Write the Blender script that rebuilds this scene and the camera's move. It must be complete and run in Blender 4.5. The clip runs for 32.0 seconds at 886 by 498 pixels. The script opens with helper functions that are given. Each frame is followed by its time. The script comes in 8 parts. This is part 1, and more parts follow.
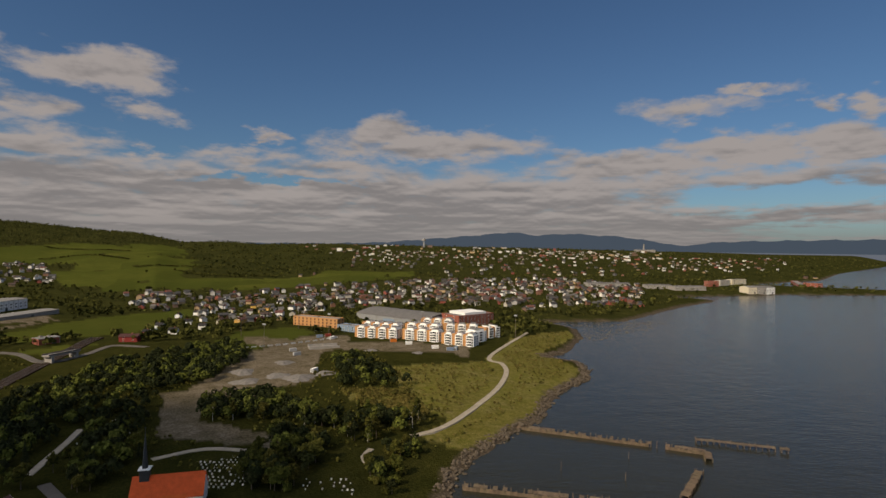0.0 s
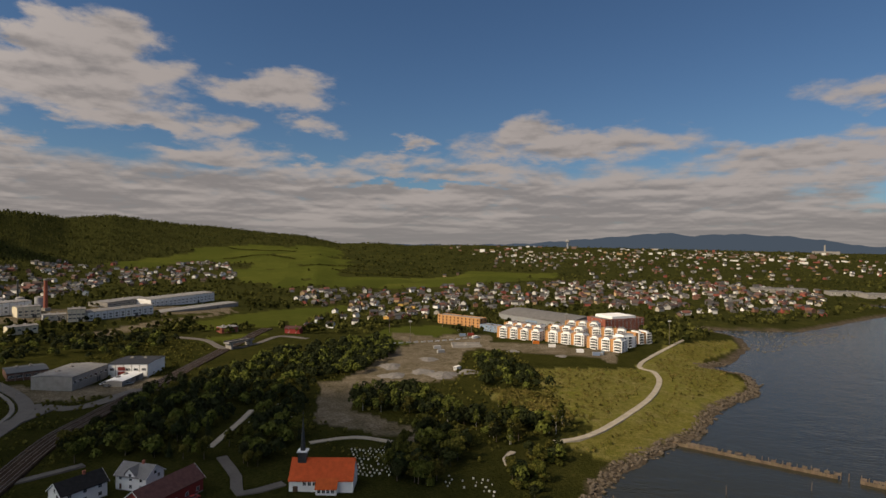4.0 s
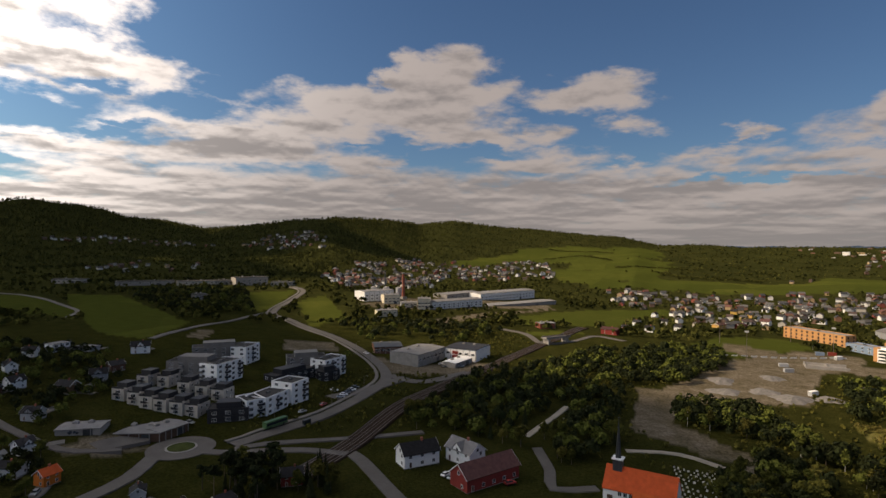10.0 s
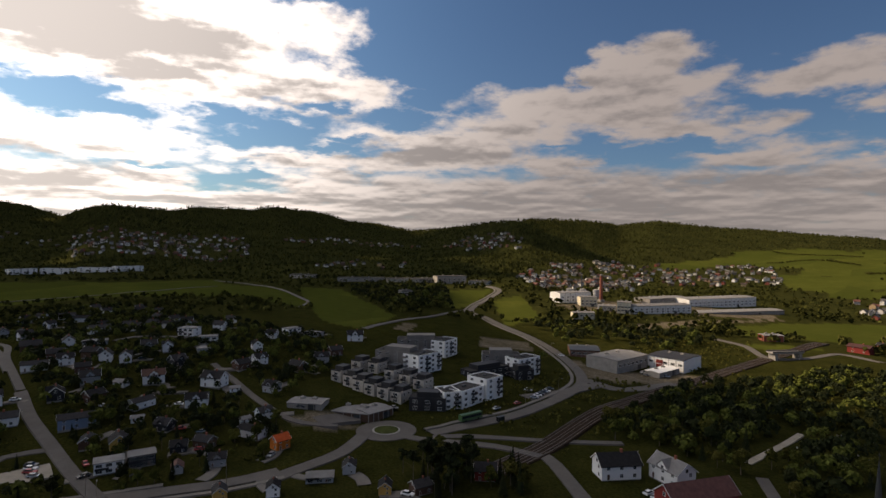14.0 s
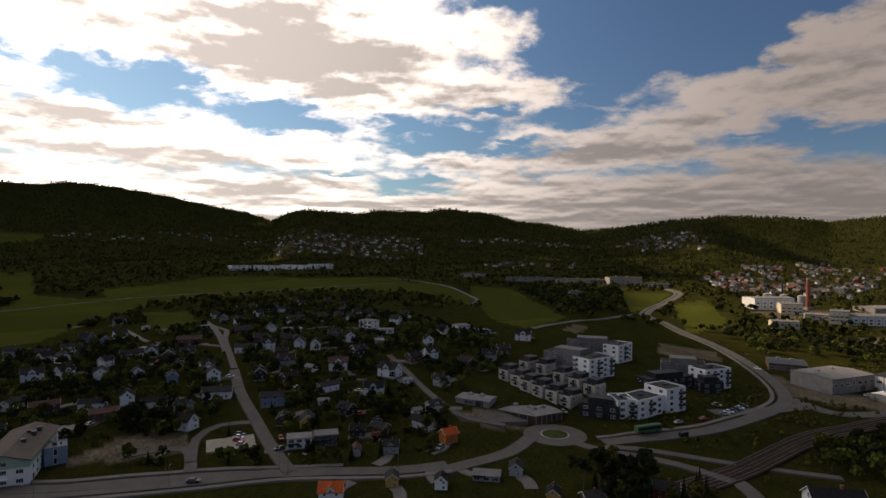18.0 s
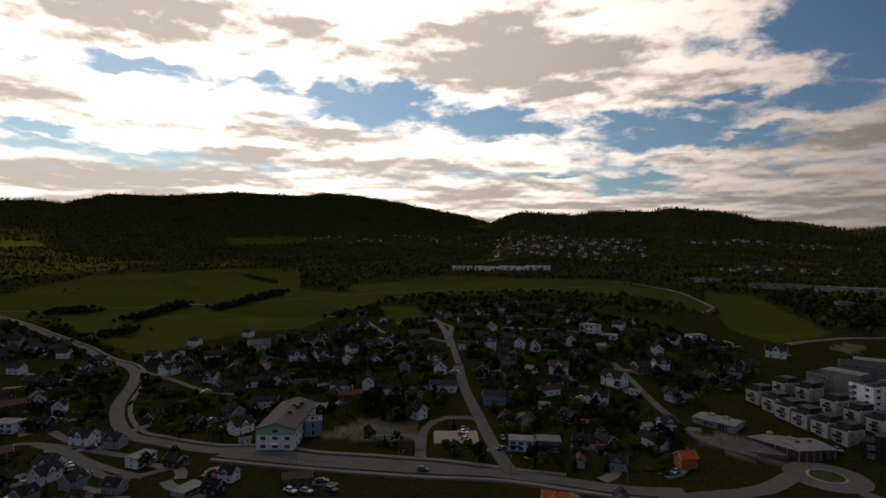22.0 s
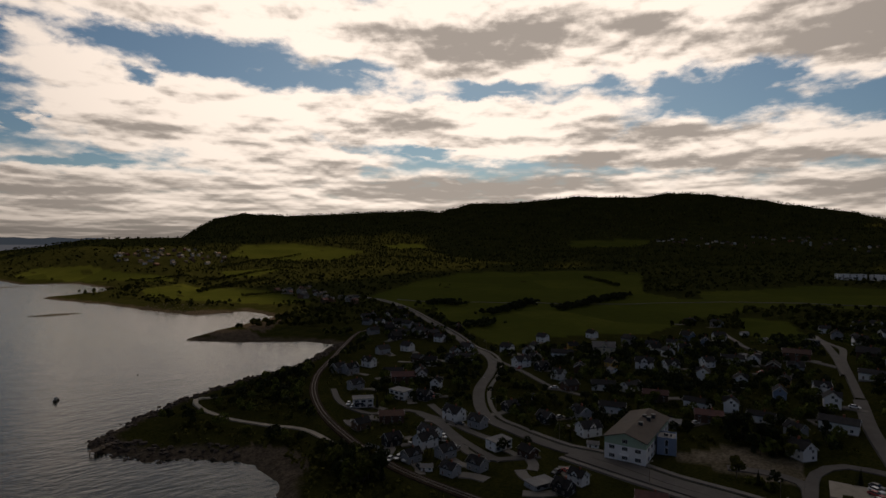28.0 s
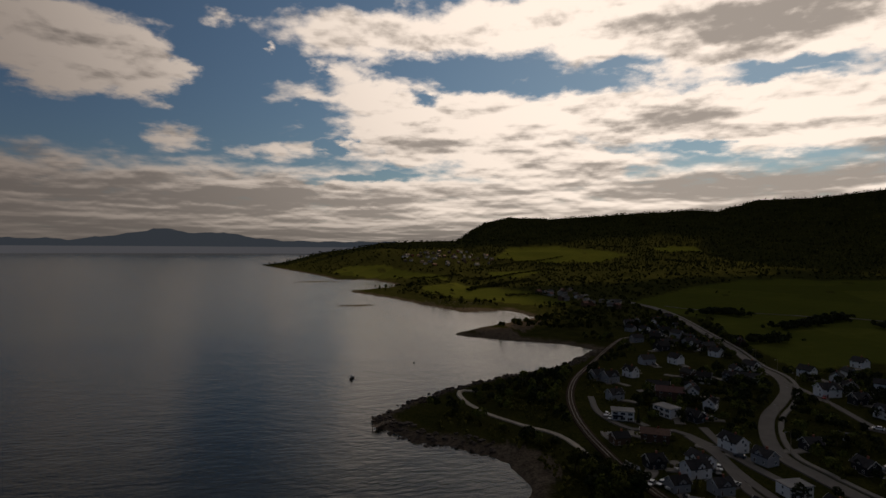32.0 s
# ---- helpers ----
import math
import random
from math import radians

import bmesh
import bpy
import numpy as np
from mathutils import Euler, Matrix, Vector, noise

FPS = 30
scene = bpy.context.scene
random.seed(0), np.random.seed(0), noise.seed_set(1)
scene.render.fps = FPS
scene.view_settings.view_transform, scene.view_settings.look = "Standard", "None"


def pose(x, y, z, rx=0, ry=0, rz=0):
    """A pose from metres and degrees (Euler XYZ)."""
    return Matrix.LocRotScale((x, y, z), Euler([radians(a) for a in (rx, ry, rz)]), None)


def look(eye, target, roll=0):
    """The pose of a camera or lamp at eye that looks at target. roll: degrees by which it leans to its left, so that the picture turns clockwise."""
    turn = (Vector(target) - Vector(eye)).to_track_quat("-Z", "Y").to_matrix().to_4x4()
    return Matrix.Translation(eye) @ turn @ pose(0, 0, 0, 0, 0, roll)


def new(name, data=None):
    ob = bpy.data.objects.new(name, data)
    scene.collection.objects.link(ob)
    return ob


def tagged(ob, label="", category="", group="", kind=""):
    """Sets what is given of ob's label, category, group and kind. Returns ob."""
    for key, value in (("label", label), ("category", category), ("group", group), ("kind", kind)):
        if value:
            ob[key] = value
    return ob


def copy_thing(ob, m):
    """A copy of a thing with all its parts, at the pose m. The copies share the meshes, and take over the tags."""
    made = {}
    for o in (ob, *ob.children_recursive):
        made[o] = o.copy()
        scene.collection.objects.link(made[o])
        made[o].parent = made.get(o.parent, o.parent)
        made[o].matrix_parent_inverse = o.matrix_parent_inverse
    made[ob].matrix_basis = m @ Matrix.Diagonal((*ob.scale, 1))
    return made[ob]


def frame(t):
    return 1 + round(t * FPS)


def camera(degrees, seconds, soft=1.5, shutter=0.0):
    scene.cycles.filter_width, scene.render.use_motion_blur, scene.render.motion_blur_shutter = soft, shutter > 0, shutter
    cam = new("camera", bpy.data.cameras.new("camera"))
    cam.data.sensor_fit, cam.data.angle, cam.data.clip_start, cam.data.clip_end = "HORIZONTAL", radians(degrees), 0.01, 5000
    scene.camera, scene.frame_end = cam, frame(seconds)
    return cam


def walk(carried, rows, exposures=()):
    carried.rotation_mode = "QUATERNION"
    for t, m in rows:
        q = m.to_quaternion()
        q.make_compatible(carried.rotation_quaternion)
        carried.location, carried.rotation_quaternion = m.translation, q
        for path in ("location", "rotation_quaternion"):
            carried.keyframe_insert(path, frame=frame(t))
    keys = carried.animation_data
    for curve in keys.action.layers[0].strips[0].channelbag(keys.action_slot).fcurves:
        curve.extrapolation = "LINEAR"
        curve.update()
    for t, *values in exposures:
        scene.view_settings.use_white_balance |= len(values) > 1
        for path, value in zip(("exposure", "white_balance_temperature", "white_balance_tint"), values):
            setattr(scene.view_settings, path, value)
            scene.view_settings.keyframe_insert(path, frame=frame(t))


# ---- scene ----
cam = camera(77.08, 32.0)
# seconds, x, y, z, yaw, pitch, roll
ROWS = [
    (0.0, -0.00, 0.00, 95.00, 0.00, -0.46, -0.58),
    (0.5, 0.03, 0.64, 94.84, 2.30, -0.46, -0.57),
    (1.0, 0.03, 1.27, 94.67, 4.72, -0.46, -0.55),
    (1.5, 0.02, 1.90, 94.50, 7.10, -0.47, -0.53),
    (2.0, -0.03, 2.52, 94.33, 8.79, -0.46, -0.51),
    (2.5, -0.13, 3.14, 94.16, 10.12, -0.45, -0.50),
    (4.5, -0.81, 5.75, 93.35, 16.39, -0.45, -0.53),
    (5.0, -1.03, 6.49, 93.12, 18.43, -0.47, -0.54),
    (5.5, -1.28, 7.35, 92.87, 20.89, -0.50, -0.53),
    (6.0, -1.57, 8.30, 92.59, 23.89, -0.51, -0.52),
    (6.5, -1.91, 9.31, 92.29, 27.34, -0.51, -0.49),
    (7.0, -2.28, 10.32, 91.95, 30.55, -0.52, -0.46),
    (7.5, -2.71, 11.31, 91.60, 33.11, -0.52, -0.44),
    (8.0, -3.22, 12.25, 91.23, 35.45, -0.52, -0.43),
    (8.5, -3.80, 13.11, 90.87, 38.26, -0.50, -0.42),
    (9.0, -4.40, 13.88, 90.52, 41.25, -0.48, -0.43),
    (9.5, -4.98, 14.56, 90.18, 44.08, -0.47, -0.44),
    (10.0, -5.55, 15.18, 89.86, 46.43, -0.46, -0.46),
    (10.5, -6.11, 15.74, 89.56, 48.71, -0.45, -0.50),
    (11.0, -6.65, 16.25, 89.26, 51.21, -0.45, -0.53),
    (11.5, -7.19, 16.70, 88.97, 53.83, -0.45, -0.55),
    (12.0, -7.72, 17.14, 88.68, 56.25, -0.46, -0.56),
    (12.5, -8.27, 17.59, 88.41, 59.25, -0.47, -0.57),
    (13.0, -8.83, 18.03, 88.16, 62.09, -0.46, -0.58),
    (13.5, -9.42, 18.42, 87.94, 64.69, -0.44, -0.58),
    (15.5, -11.80, 19.72, 87.06, 70.06, -0.44, -0.52),
    (16.0, -12.46, 20.02, 86.83, 72.47, -0.45, -0.51),
    (16.5, -13.20, 20.30, 86.60, 75.11, -0.47, -0.50),
    (17.0, -14.00, 20.54, 86.36, 77.83, -0.49, -0.50),
    (17.5, -14.84, 20.71, 86.14, 80.60, -0.50, -0.49),
    (18.0, -15.72, 20.79, 85.96, 83.64, -0.50, -0.49),
    (18.5, -16.61, 20.76, 85.81, 86.21, -0.50, -0.50),
    (19.0, -17.53, 20.61, 85.68, 88.53, -0.49, -0.51),
    (19.5, -18.49, 20.33, 85.57, 91.27, -0.49, -0.51),
    (20.0, -19.47, 19.95, 85.47, 94.67, -0.48, -0.48),
    (20.5, -20.42, 19.51, 85.37, 97.67, -0.48, -0.46),
    (21.0, -21.33, 19.01, 85.28, 100.50, -0.50, -0.45),
    (21.5, -22.19, 18.43, 85.20, 102.94, -0.49, -0.45),
    (22.0, -23.01, 17.78, 85.12, 105.64, -0.49, -0.47),
    (22.5, -23.79, 17.06, 85.04, 108.67, -0.48, -0.48),
    (23.0, -24.52, 16.28, 84.94, 111.59, -0.47, -0.50),
    (23.5, -25.17, 15.49, 84.82, 114.74, -0.48, -0.52),
    (24.0, -25.74, 14.70, 84.67, 117.45, -0.50, -0.54),
    (24.5, -26.26, 13.92, 84.52, 120.02, -0.50, -0.55),
    (25.0, -26.78, 13.13, 84.37, 122.83, -0.50, -0.56),
    (25.5, -27.34, 12.33, 84.19, 125.60, -0.50, -0.55),
    (27.5, -29.85, 8.97, 83.41, 136.40, -0.46, -0.54),
    (28.0, -30.55, 8.12, 83.22, 139.54, -0.45, -0.54),
    (28.5, -31.33, 7.27, 83.05, 142.99, -0.45, -0.54),
    (29.0, -32.16, 6.44, 82.87, 146.68, -0.44, -0.54),
    (29.5, -33.02, 5.62, 82.71, 150.24, -0.43, -0.54),
    (30.0, -33.89, 4.81, 82.55, 153.52, -0.43, -0.54),
    (30.5, -34.76, 4.02, 82.41, 156.57, -0.42, -0.53),
    (31.0, -35.62, 3.24, 82.29, 160.09, -0.42, -0.53),
    (31.5, -36.47, 2.46, 82.19, 163.38, -0.41, -0.52),
    (32.0, -37.32, 1.67, 82.11, 166.15, -0.40, -0.51),
]
EXPOSURES = [(0.0, -0.35, 6750, 11), (5.0, -0.2, 6900, 12), (10.0, -0.1, 7050, 14), (16.0, -0.25, 7250, 16), (21.0, -0.6, 7500, 17), (26.0, -1.25, 7600, 16), (32.0, -1.5, 7650, 16)]
walk(cam, [(t, pose(x, y, z, 90 + pitch, roll, yaw)) for t, x, y, z, yaw, pitch, roll in ROWS], EXPOSURES)

# ---- sky, sun and clouds ----
SUN_BEARING, SUN_RISE = 135.0, 38.0
world = bpy.data.worlds.new("sky")
scene.world = world
world.use_nodes = True
wt = world.node_tree
wt.nodes.clear()


def wn(kind, **values):
    n = wt.nodes.new(kind)
    for k, v in values.items():
        n.inputs[k].default_value = v
    return n


def wmath(op, a, b=None, c=None):
    n = wt.nodes.new("ShaderNodeMath")
    n.operation = op
    for i, v in enumerate((a, b, c)):
        if v is None:
            continue
        if isinstance(v, (int, float)):
            n.inputs[i].default_value = v
        else:
            wt.links.new(v, n.inputs[i])
    return n.outputs[0]


def wstep(v, a, b):
    n = wt.nodes.new("ShaderNodeMapRange")
    n.interpolation_type = "SMOOTHSTEP"
    n.inputs["From Min"].default_value, n.inputs["From Max"].default_value = a, b
    wt.links.new(v, n.inputs["Value"])
    return n.outputs["Result"]


def wmix(f, a, b):
    n = wt.nodes.new("ShaderNodeMix")
    n.data_type = "RGBA"
    if isinstance(f, (int, float)):
        n.inputs[0].default_value = f
    else:
        wt.links.new(f, n.inputs[0])
    for i, v in ((6, a), (7, b)):
        if isinstance(v, tuple):
            n.inputs[i].default_value = (*v, 1)
        else:
            wt.links.new(v, n.inputs[i])
    return n.outputs[2]


def heading(bearing, rise):
    b, e = radians(bearing), radians(rise)
    return Vector((-math.sin(b) * math.cos(e), math.cos(b) * math.cos(e), math.sin(e)))


coords = wn("ShaderNodeTexCoord")
split = wn("ShaderNodeSeparateXYZ")
wt.links.new(coords.outputs["Generated"], split.inputs[0])
up = wmath("MAXIMUM", split.outputs[2], 0.0)
air = wn("ShaderNodeTexSky")
air.sky_type, air.sun_disc = "NISHITA", False
air.sun_elevation, air.sun_rotation = radians(SUN_RISE), radians(-SUN_BEARING)
air.air_density, air.dust_density, air.ozone_density = 1.0, 0.6, 1.5

# heaps of cloud, clear gaps and thick grey bellies: bearing, rise, half width, half height
HEAPS_A = [(31.2, 14.7, 5.1, 1.7), (37.1, 11.0, 2.6, 1.0), (28.3, 11.5, 2.6, 0.7), (36.0, 8.0, 5.0, 1.5), (27.8, 7.5, 1.5, 0.6), (19.8, 8.1, 5.3, 0.9), (17.8, 9.6, 1.4, 0.3), (0.9, 10.1, 10.6, 1.5), (10.7, 7.7, 6.1, 0.9), (-24.2, 12.9, 4.6, 0.8), (-28.8, 13.8, 3.1, 0.4), (-34.1, 12.2, 1.1, 0.7), (-37.7, 11.7, 1.5, 1.1), (-28.9, 8.9, 7.5, 1.7), (-18.8, 7.7, 10.3, 1.5), (-35.5, 8.7, 4.6, 1.8), (-32.8, 2.6, 6.2, 0.6), (46.3, 16.6, 4.8, 2.2), (50.0, 13.0, 10.2, 2.0), (43.2, 10.8, 7.1, 1.2), (54.8, 8.2, 4.2, 2.0), (36.2, 8.5, 5.8, 1.2)]
HEAPS_B = [(33.0, 14.6, 4.6, 1.6), (27.7, 14.5, 2.3, 1.0), (28.4, 11.8, 2.2, 0.7), (28.5, 7.9, 1.6, 0.6), (17.6, 10.1, 1.4, 0.5), (76.3, 15.0, 5.9, 2.2), (77.2, 18.8, 4.2, 0.8), (46.3, 17.5, 4.9, 1.9), (46.2, 15.1, 6.9, 1.6), (53.6, 13.7, 10.4, 1.4), (66.1, 12.2, 11.0, 1.1), (66.5, 9.8, 10.9, 2.5), (44.5, 11.1, 8.6, 1.3), (77.6, 6.9, 4.1, 1.3), (73.2, 8.1, 5.0, 1.2), (5.3, 10.8, 3.4, 1.8), (9.3, 9.4, 4.6, 0.9), (93.7, 17.6, 13.9, 3.6), (79.9, 15.1, 8.6, 2.7), (77.8, 19.3, 3.2, 0.9), (94.9, 9.8, 4.5, 1.7), (89.3, 9.6, 2.8, 1.0)]
HEAPS_C = [(97.3, 7.8, 5.5, 1.4), (85.4, 8.5, 4.4, 0.8), (98.5, 14.0, 4.5, 1.8), (103.0, 19.9, 17.2, 5.8), (81.7, 20.9, 5.8, 2.0), (78.8, 15.2, 8.6, 2.8), (92.1, 14.7, 11.2, 2.7), (119.2, 17.6, 5.4, 2.2), (121.1, 13.6, 1.6, 0.9), (48.6, 14.8, 5.1, 4.2), (56.6, 13.8, 6.9, 1.9), (60.9, 11.2, 9.3, 1.8), (69.2, 10.8, 7.1, 1.2), (117.3, 10.1, 6.1, 2.4), (107.0, 10.7, 4.4, 1.8), (93.2, 10.5, 4.5, 1.5), (79.9, 8.5, 9.2, 1.1), (99.1, 20.1, 18.8, 6.3), (118.6, 20.1, 9.3, 3.7), (130.5, 18.7, 10.5, 3.3), (133.7, 11.5, 13.5, 3.4), (140.9, 16.9, 6.2, 2.5)]
HEAPS_D = [(106.0, 10.5, 9.2, 1.7), (133.6, 21.0, 17.4, 4.7), (96.3, 18.4, 17.4, 4.9), (151.4, 13.9, 14.7, 2.0), (140.1, 11.7, 21.5, 2.4), (110.6, 9.3, 22.2, 2.4), (89.3, 10.2, 4.4, 1.5), (155.6, 8.1, 10.7, 2.9), (150.0, 19.2, 6.9, 1.8), (154.7, 21.4, 16.9, 2.7), (175.6, 17.1, 1.7, 1.0), (165.8, 12.5, 10.2, 3.5), (174.8, 14.2, 3.5, 1.3), (147.4, 13.1, 18.2, 2.2), (104.4, 12.2, 3.5, 1.2), (112.0, 9.4, 15.0, 2.2), (168.5, 9.2, 7.5, 1.5), (195.1, 15.4, 4.1, 2.7), (191.3, 9.8, 2.2, 0.9), (183.4, 8.7, 2.7, 0.9), (179.9, 9.3, 2.1, 0.8), (187.8, 20.6, 1.8, 0.6)]
HEAPS_E = [(184.2, 18.5, 0.8, 0.4), (176.8, 17.3, 1.5, 0.9), (170.2, 14.9, 8.4, 2.2), (173.0, 11.3, 5.0, 1.7), (165.1, 11.0, 13.6, 2.8), (154.7, 15.5, 6.3, 1.6), (169.7, 20.4, 13.3, 2.4), (137.4, 19.4, 20.3, 3.1), (134.9, 12.8, 16.9, 2.8), (177.9, 14.7, 4.8, 0.8), (177.3, 7.2, 4.2, 0.3), (199.8, 16.2, 7.7, 3.6), (194.7, 14.9, 2.7, 2.4), (201.4, 18.2, 5.0, 1.7)]
GAPS_A = [(-32.0, 4.6, 9.6, 1.1), (-35.3, 1.4, 5.9, 0.7), (23.9, 9.4, 2.0, 0.7), (51.7, 9.7, 2.4, 0.9), (43.2, 9.2, 5.2, 0.6), (45.6, 9.4, 8.6, 0.5), (76.5, 10.4, 3.5, 0.4), (16.9, 6.2, 6.2, 0.3), (97.3, 11.6, 4.1, 0.7), (83.5, 10.2, 6.0, 1.1), (94.1, 7.0, 1.6, 0.3), (87.8, 5.7, 2.8, 0.4), (52.6, 9.6, 3.4, 0.3), (117.7, 14.8, 2.8, 1.0), (111.7, 14.4, 5.0, 1.2), (99.8, 11.7, 5.9, 1.0), (84.0, 10.8, 7.5, 0.8), (78.2, 13.5, 4.0, 0.5), (50.5, 10.2, 3.3, 0.6), (68.2, 18.9, 8.1, 3.8), (87.4, 5.9, 3.5, 0.8), (111.2, 14.5, 5.1, 1.7)]
GAPS_B = [(102.5, 12.3, 7.0, 0.8), (118.6, 14.7, 2.8, 0.6), (135.1, 14.9, 5.8, 0.5), (141.6, 9.1, 2.1, 0.4), (86.3, 6.3, 2.6, 0.9), (78.1, 9.5, 5.0, 0.5), (70.5, 12.5, 4.7, 1.0), (100.6, 12.8, 5.5, 0.9), (87.0, 11.9, 3.0, 1.1), (156.5, 16.0, 4.8, 1.0), (150.9, 15.8, 3.6, 0.7), (135.8, 15.0, 3.3, 0.5), (141.6, 9.2, 2.1, 0.3), (85.4, 6.9, 1.5, 0.9), (168.1, 17.7, 6.2, 1.2), (159.9, 16.9, 7.1, 1.3), (151.9, 16.3, 3.8, 1.0), (134.7, 15.5, 5.2, 0.5), (141.6, 9.4, 2.0, 0.4), (173.2, 6.8, 6.1, 0.5), (177.0, 9.9, 1.5, 1.3), (162.8, 17.2, 8.1, 1.6)]
GAPS_C = [(149.0, 17.2, 3.4, 0.8), (133.5, 15.6, 6.1, 0.5), (141.3, 9.4, 2.3, 0.3), (179.9, 11.1, 3.1, 1.0), (168.0, 15.0, 1.7, 0.5)]
BELLIES_A = [(132.4, 19.4, 7.0, 2.8), (119.7, 19.9, 3.8, 1.7), (102.0, 18.6, 13.1, 3.1), (82.9, 14.5, 4.5, 1.5), (142.0, 12.1, 2.2, 0.9), (136.3, 6.9, 8.6, 0.9), (96.3, 17.9, 13.0, 3.3), (119.2, 20.1, 3.5, 1.8), (144.7, 11.9, 5.5, 1.2), (135.7, 6.5, 10.4, 1.2), (148.1, 10.0, 2.9, 0.6), (120.3, 11.1, 7.5, 1.0), (157.3, 10.0, 3.5, 0.8), (146.3, 12.1, 6.3, 1.0), (167.2, 10.4, 1.8, 0.9), (135.0, 19.4, 12.3, 2.3), (144.6, 12.4, 4.8, 1.0), (147.8, 10.4, 3.3, 0.8), (135.8, 6.5, 9.6, 1.2), (167.9, 10.7, 2.9, 1.1), (124.2, 8.4, 3.4, 1.2), (187.2, 4.6, 11.9, 0.7)]
BELLIES_B = [(99.9, 19.3, 10.6, 2.9), (79.9, 14.4, 4.6, 1.0), (49.7, 12.2, 4.4, 1.3), (113.0, 7.9, 6.1, 0.7), (82.0, 14.2, 5.1, 1.2), (92.8, 13.6, 6.4, 1.1), (49.9, 12.3, 8.3, 0.9), (65.9, 9.3, 6.9, 1.0), (77.6, 13.6, 4.6, 1.0), (46.2, 12.4, 9.2, 0.8), (47.9, 12.6, 6.6, 0.8), (0.3, 9.3, 8.7, 0.6)]


def angle_offset(centre, half):
    n = wn("ShaderNodeVectorMath")
    n.operation = "SUBTRACT"
    wt.links.new(bent.outputs[0], n.inputs[0])
    n.inputs[1].default_value = (*centre, 0)
    m = wn("ShaderNodeVectorMath")
    m.operation = "MULTIPLY"
    wt.links.new(n.outputs[0], m.inputs[0])
    m.inputs[1].default_value = (1 / half[0], 1 / half[1], 0)
    l = wn("ShaderNodeVectorMath")
    l.operation = "LENGTH"
    wt.links.new(m.outputs[0], l.inputs[0])
    return l.outputs["Value"]


def union(patches, soft):
    """How deep a direction lies inside the nearest of some ovals; below nought outside them all."""
    total = None
    for bearing, rise, wide, tall in patches:
        k = min(2.2, max(0.55, tall / soft))
        s = wmath("MULTIPLY_ADD", angle_offset((bearing, rise), (wide, tall)), -k, k)
        total = s if total is None else wmath("MAXIMUM", total, s)
    return total


# bearing to the left of north and rise, in degrees
turned = wmath("ARCTAN2", wmath("ADD", wmath("MULTIPLY", split.outputs[0], -math.cos(radians(85))), wmath("MULTIPLY", split.outputs[1], -math.sin(radians(85)))),
               wmath("ADD", wmath("MULTIPLY", split.outputs[0], -math.sin(radians(85))), wmath("MULTIPLY", split.outputs[1], math.cos(radians(85)))))
sky_b = wmath("MULTIPLY_ADD", turned, math.degrees(1.0), 85.0)
sky_r = wmath("MULTIPLY", wmath("ARCSINE", up), math.degrees(1.0))
dome = wn("ShaderNodeCombineXYZ")
wt.links.new(wmath("MULTIPLY", sky_b, 0.1), dome.inputs[0])
wt.links.new(wmath("MULTIPLY", wmath("SQRT", wmath("ADD", sky_r, 0.5)), 1.7), dome.inputs[1])


def cloud_noise(scale, detail, rough, bend, shift, out="Fac", stretch=(1.0, 1.0, 1.0)):
    m = wn("ShaderNodeMapping")
    m.inputs["Location"].default_value, m.inputs["Scale"].default_value = shift, stretch
    wt.links.new(dome.outputs[0], m.inputs[0])
    n = wn("ShaderNodeTexNoise", Scale=scale, Detail=detail, Roughness=rough, Distortion=bend)
    wt.links.new(m.outputs[0], n.inputs["Vector"])
    return n.outputs[out]


shake = wn("ShaderNodeVectorMath")
shake.operation = "MULTIPLY_ADD"
wt.links.new(cloud_noise(2.2, 5.0, 0.6, 0.0, (5.0, 2.0, 0.0), "Color"), shake.inputs[0])
shake.inputs[1].default_value, shake.inputs[2].default_value = (9.0, 3.6, 0), (-4.5, -1.8, 0)
where = wn("ShaderNodeCombineXYZ")
wt.links.new(sky_b, where.inputs[0])
wt.links.new(sky_r, where.inputs[1])
bent = wn("ShaderNodeVectorMath")
bent.operation = "ADD"
wt.links.new(where.outputs[0], bent.inputs[0])
wt.links.new(shake.outputs[0], bent.inputs[1])

heap = union(HEAPS_A + HEAPS_B + HEAPS_C + HEAPS_D + HEAPS_E, 1.6)
hole = union(GAPS_A + GAPS_B + GAPS_C, 1.3)
belly = wmath("MAXIMUM", union(BELLIES_A + BELLIES_B, 1.6), -0.6)
# the low streaky band of far cloud all round, and loose cover where the camera never looks
streaks = cloud_noise(1.3, 4.5, 0.52, 0.2, (0.7, 4.1, 2.0), stretch=(0.75, 1.9, 1.0))
band_low = wmath("MINIMUM", wmath("MULTIPLY", wmath("SUBTRACT", 7.6, sky_r), 0.3), 0.55)
high = wmath("SUBTRACT", wmath("MULTIPLY", wstep(sky_r, 26.0, 36.0), 1.0), 0.95)
field = wmath("MAXIMUM", heap, wmath("MAXIMUM", band_low, high))
field = wmath("MINIMUM", field, wmath("MULTIPLY", hole, -1.0))

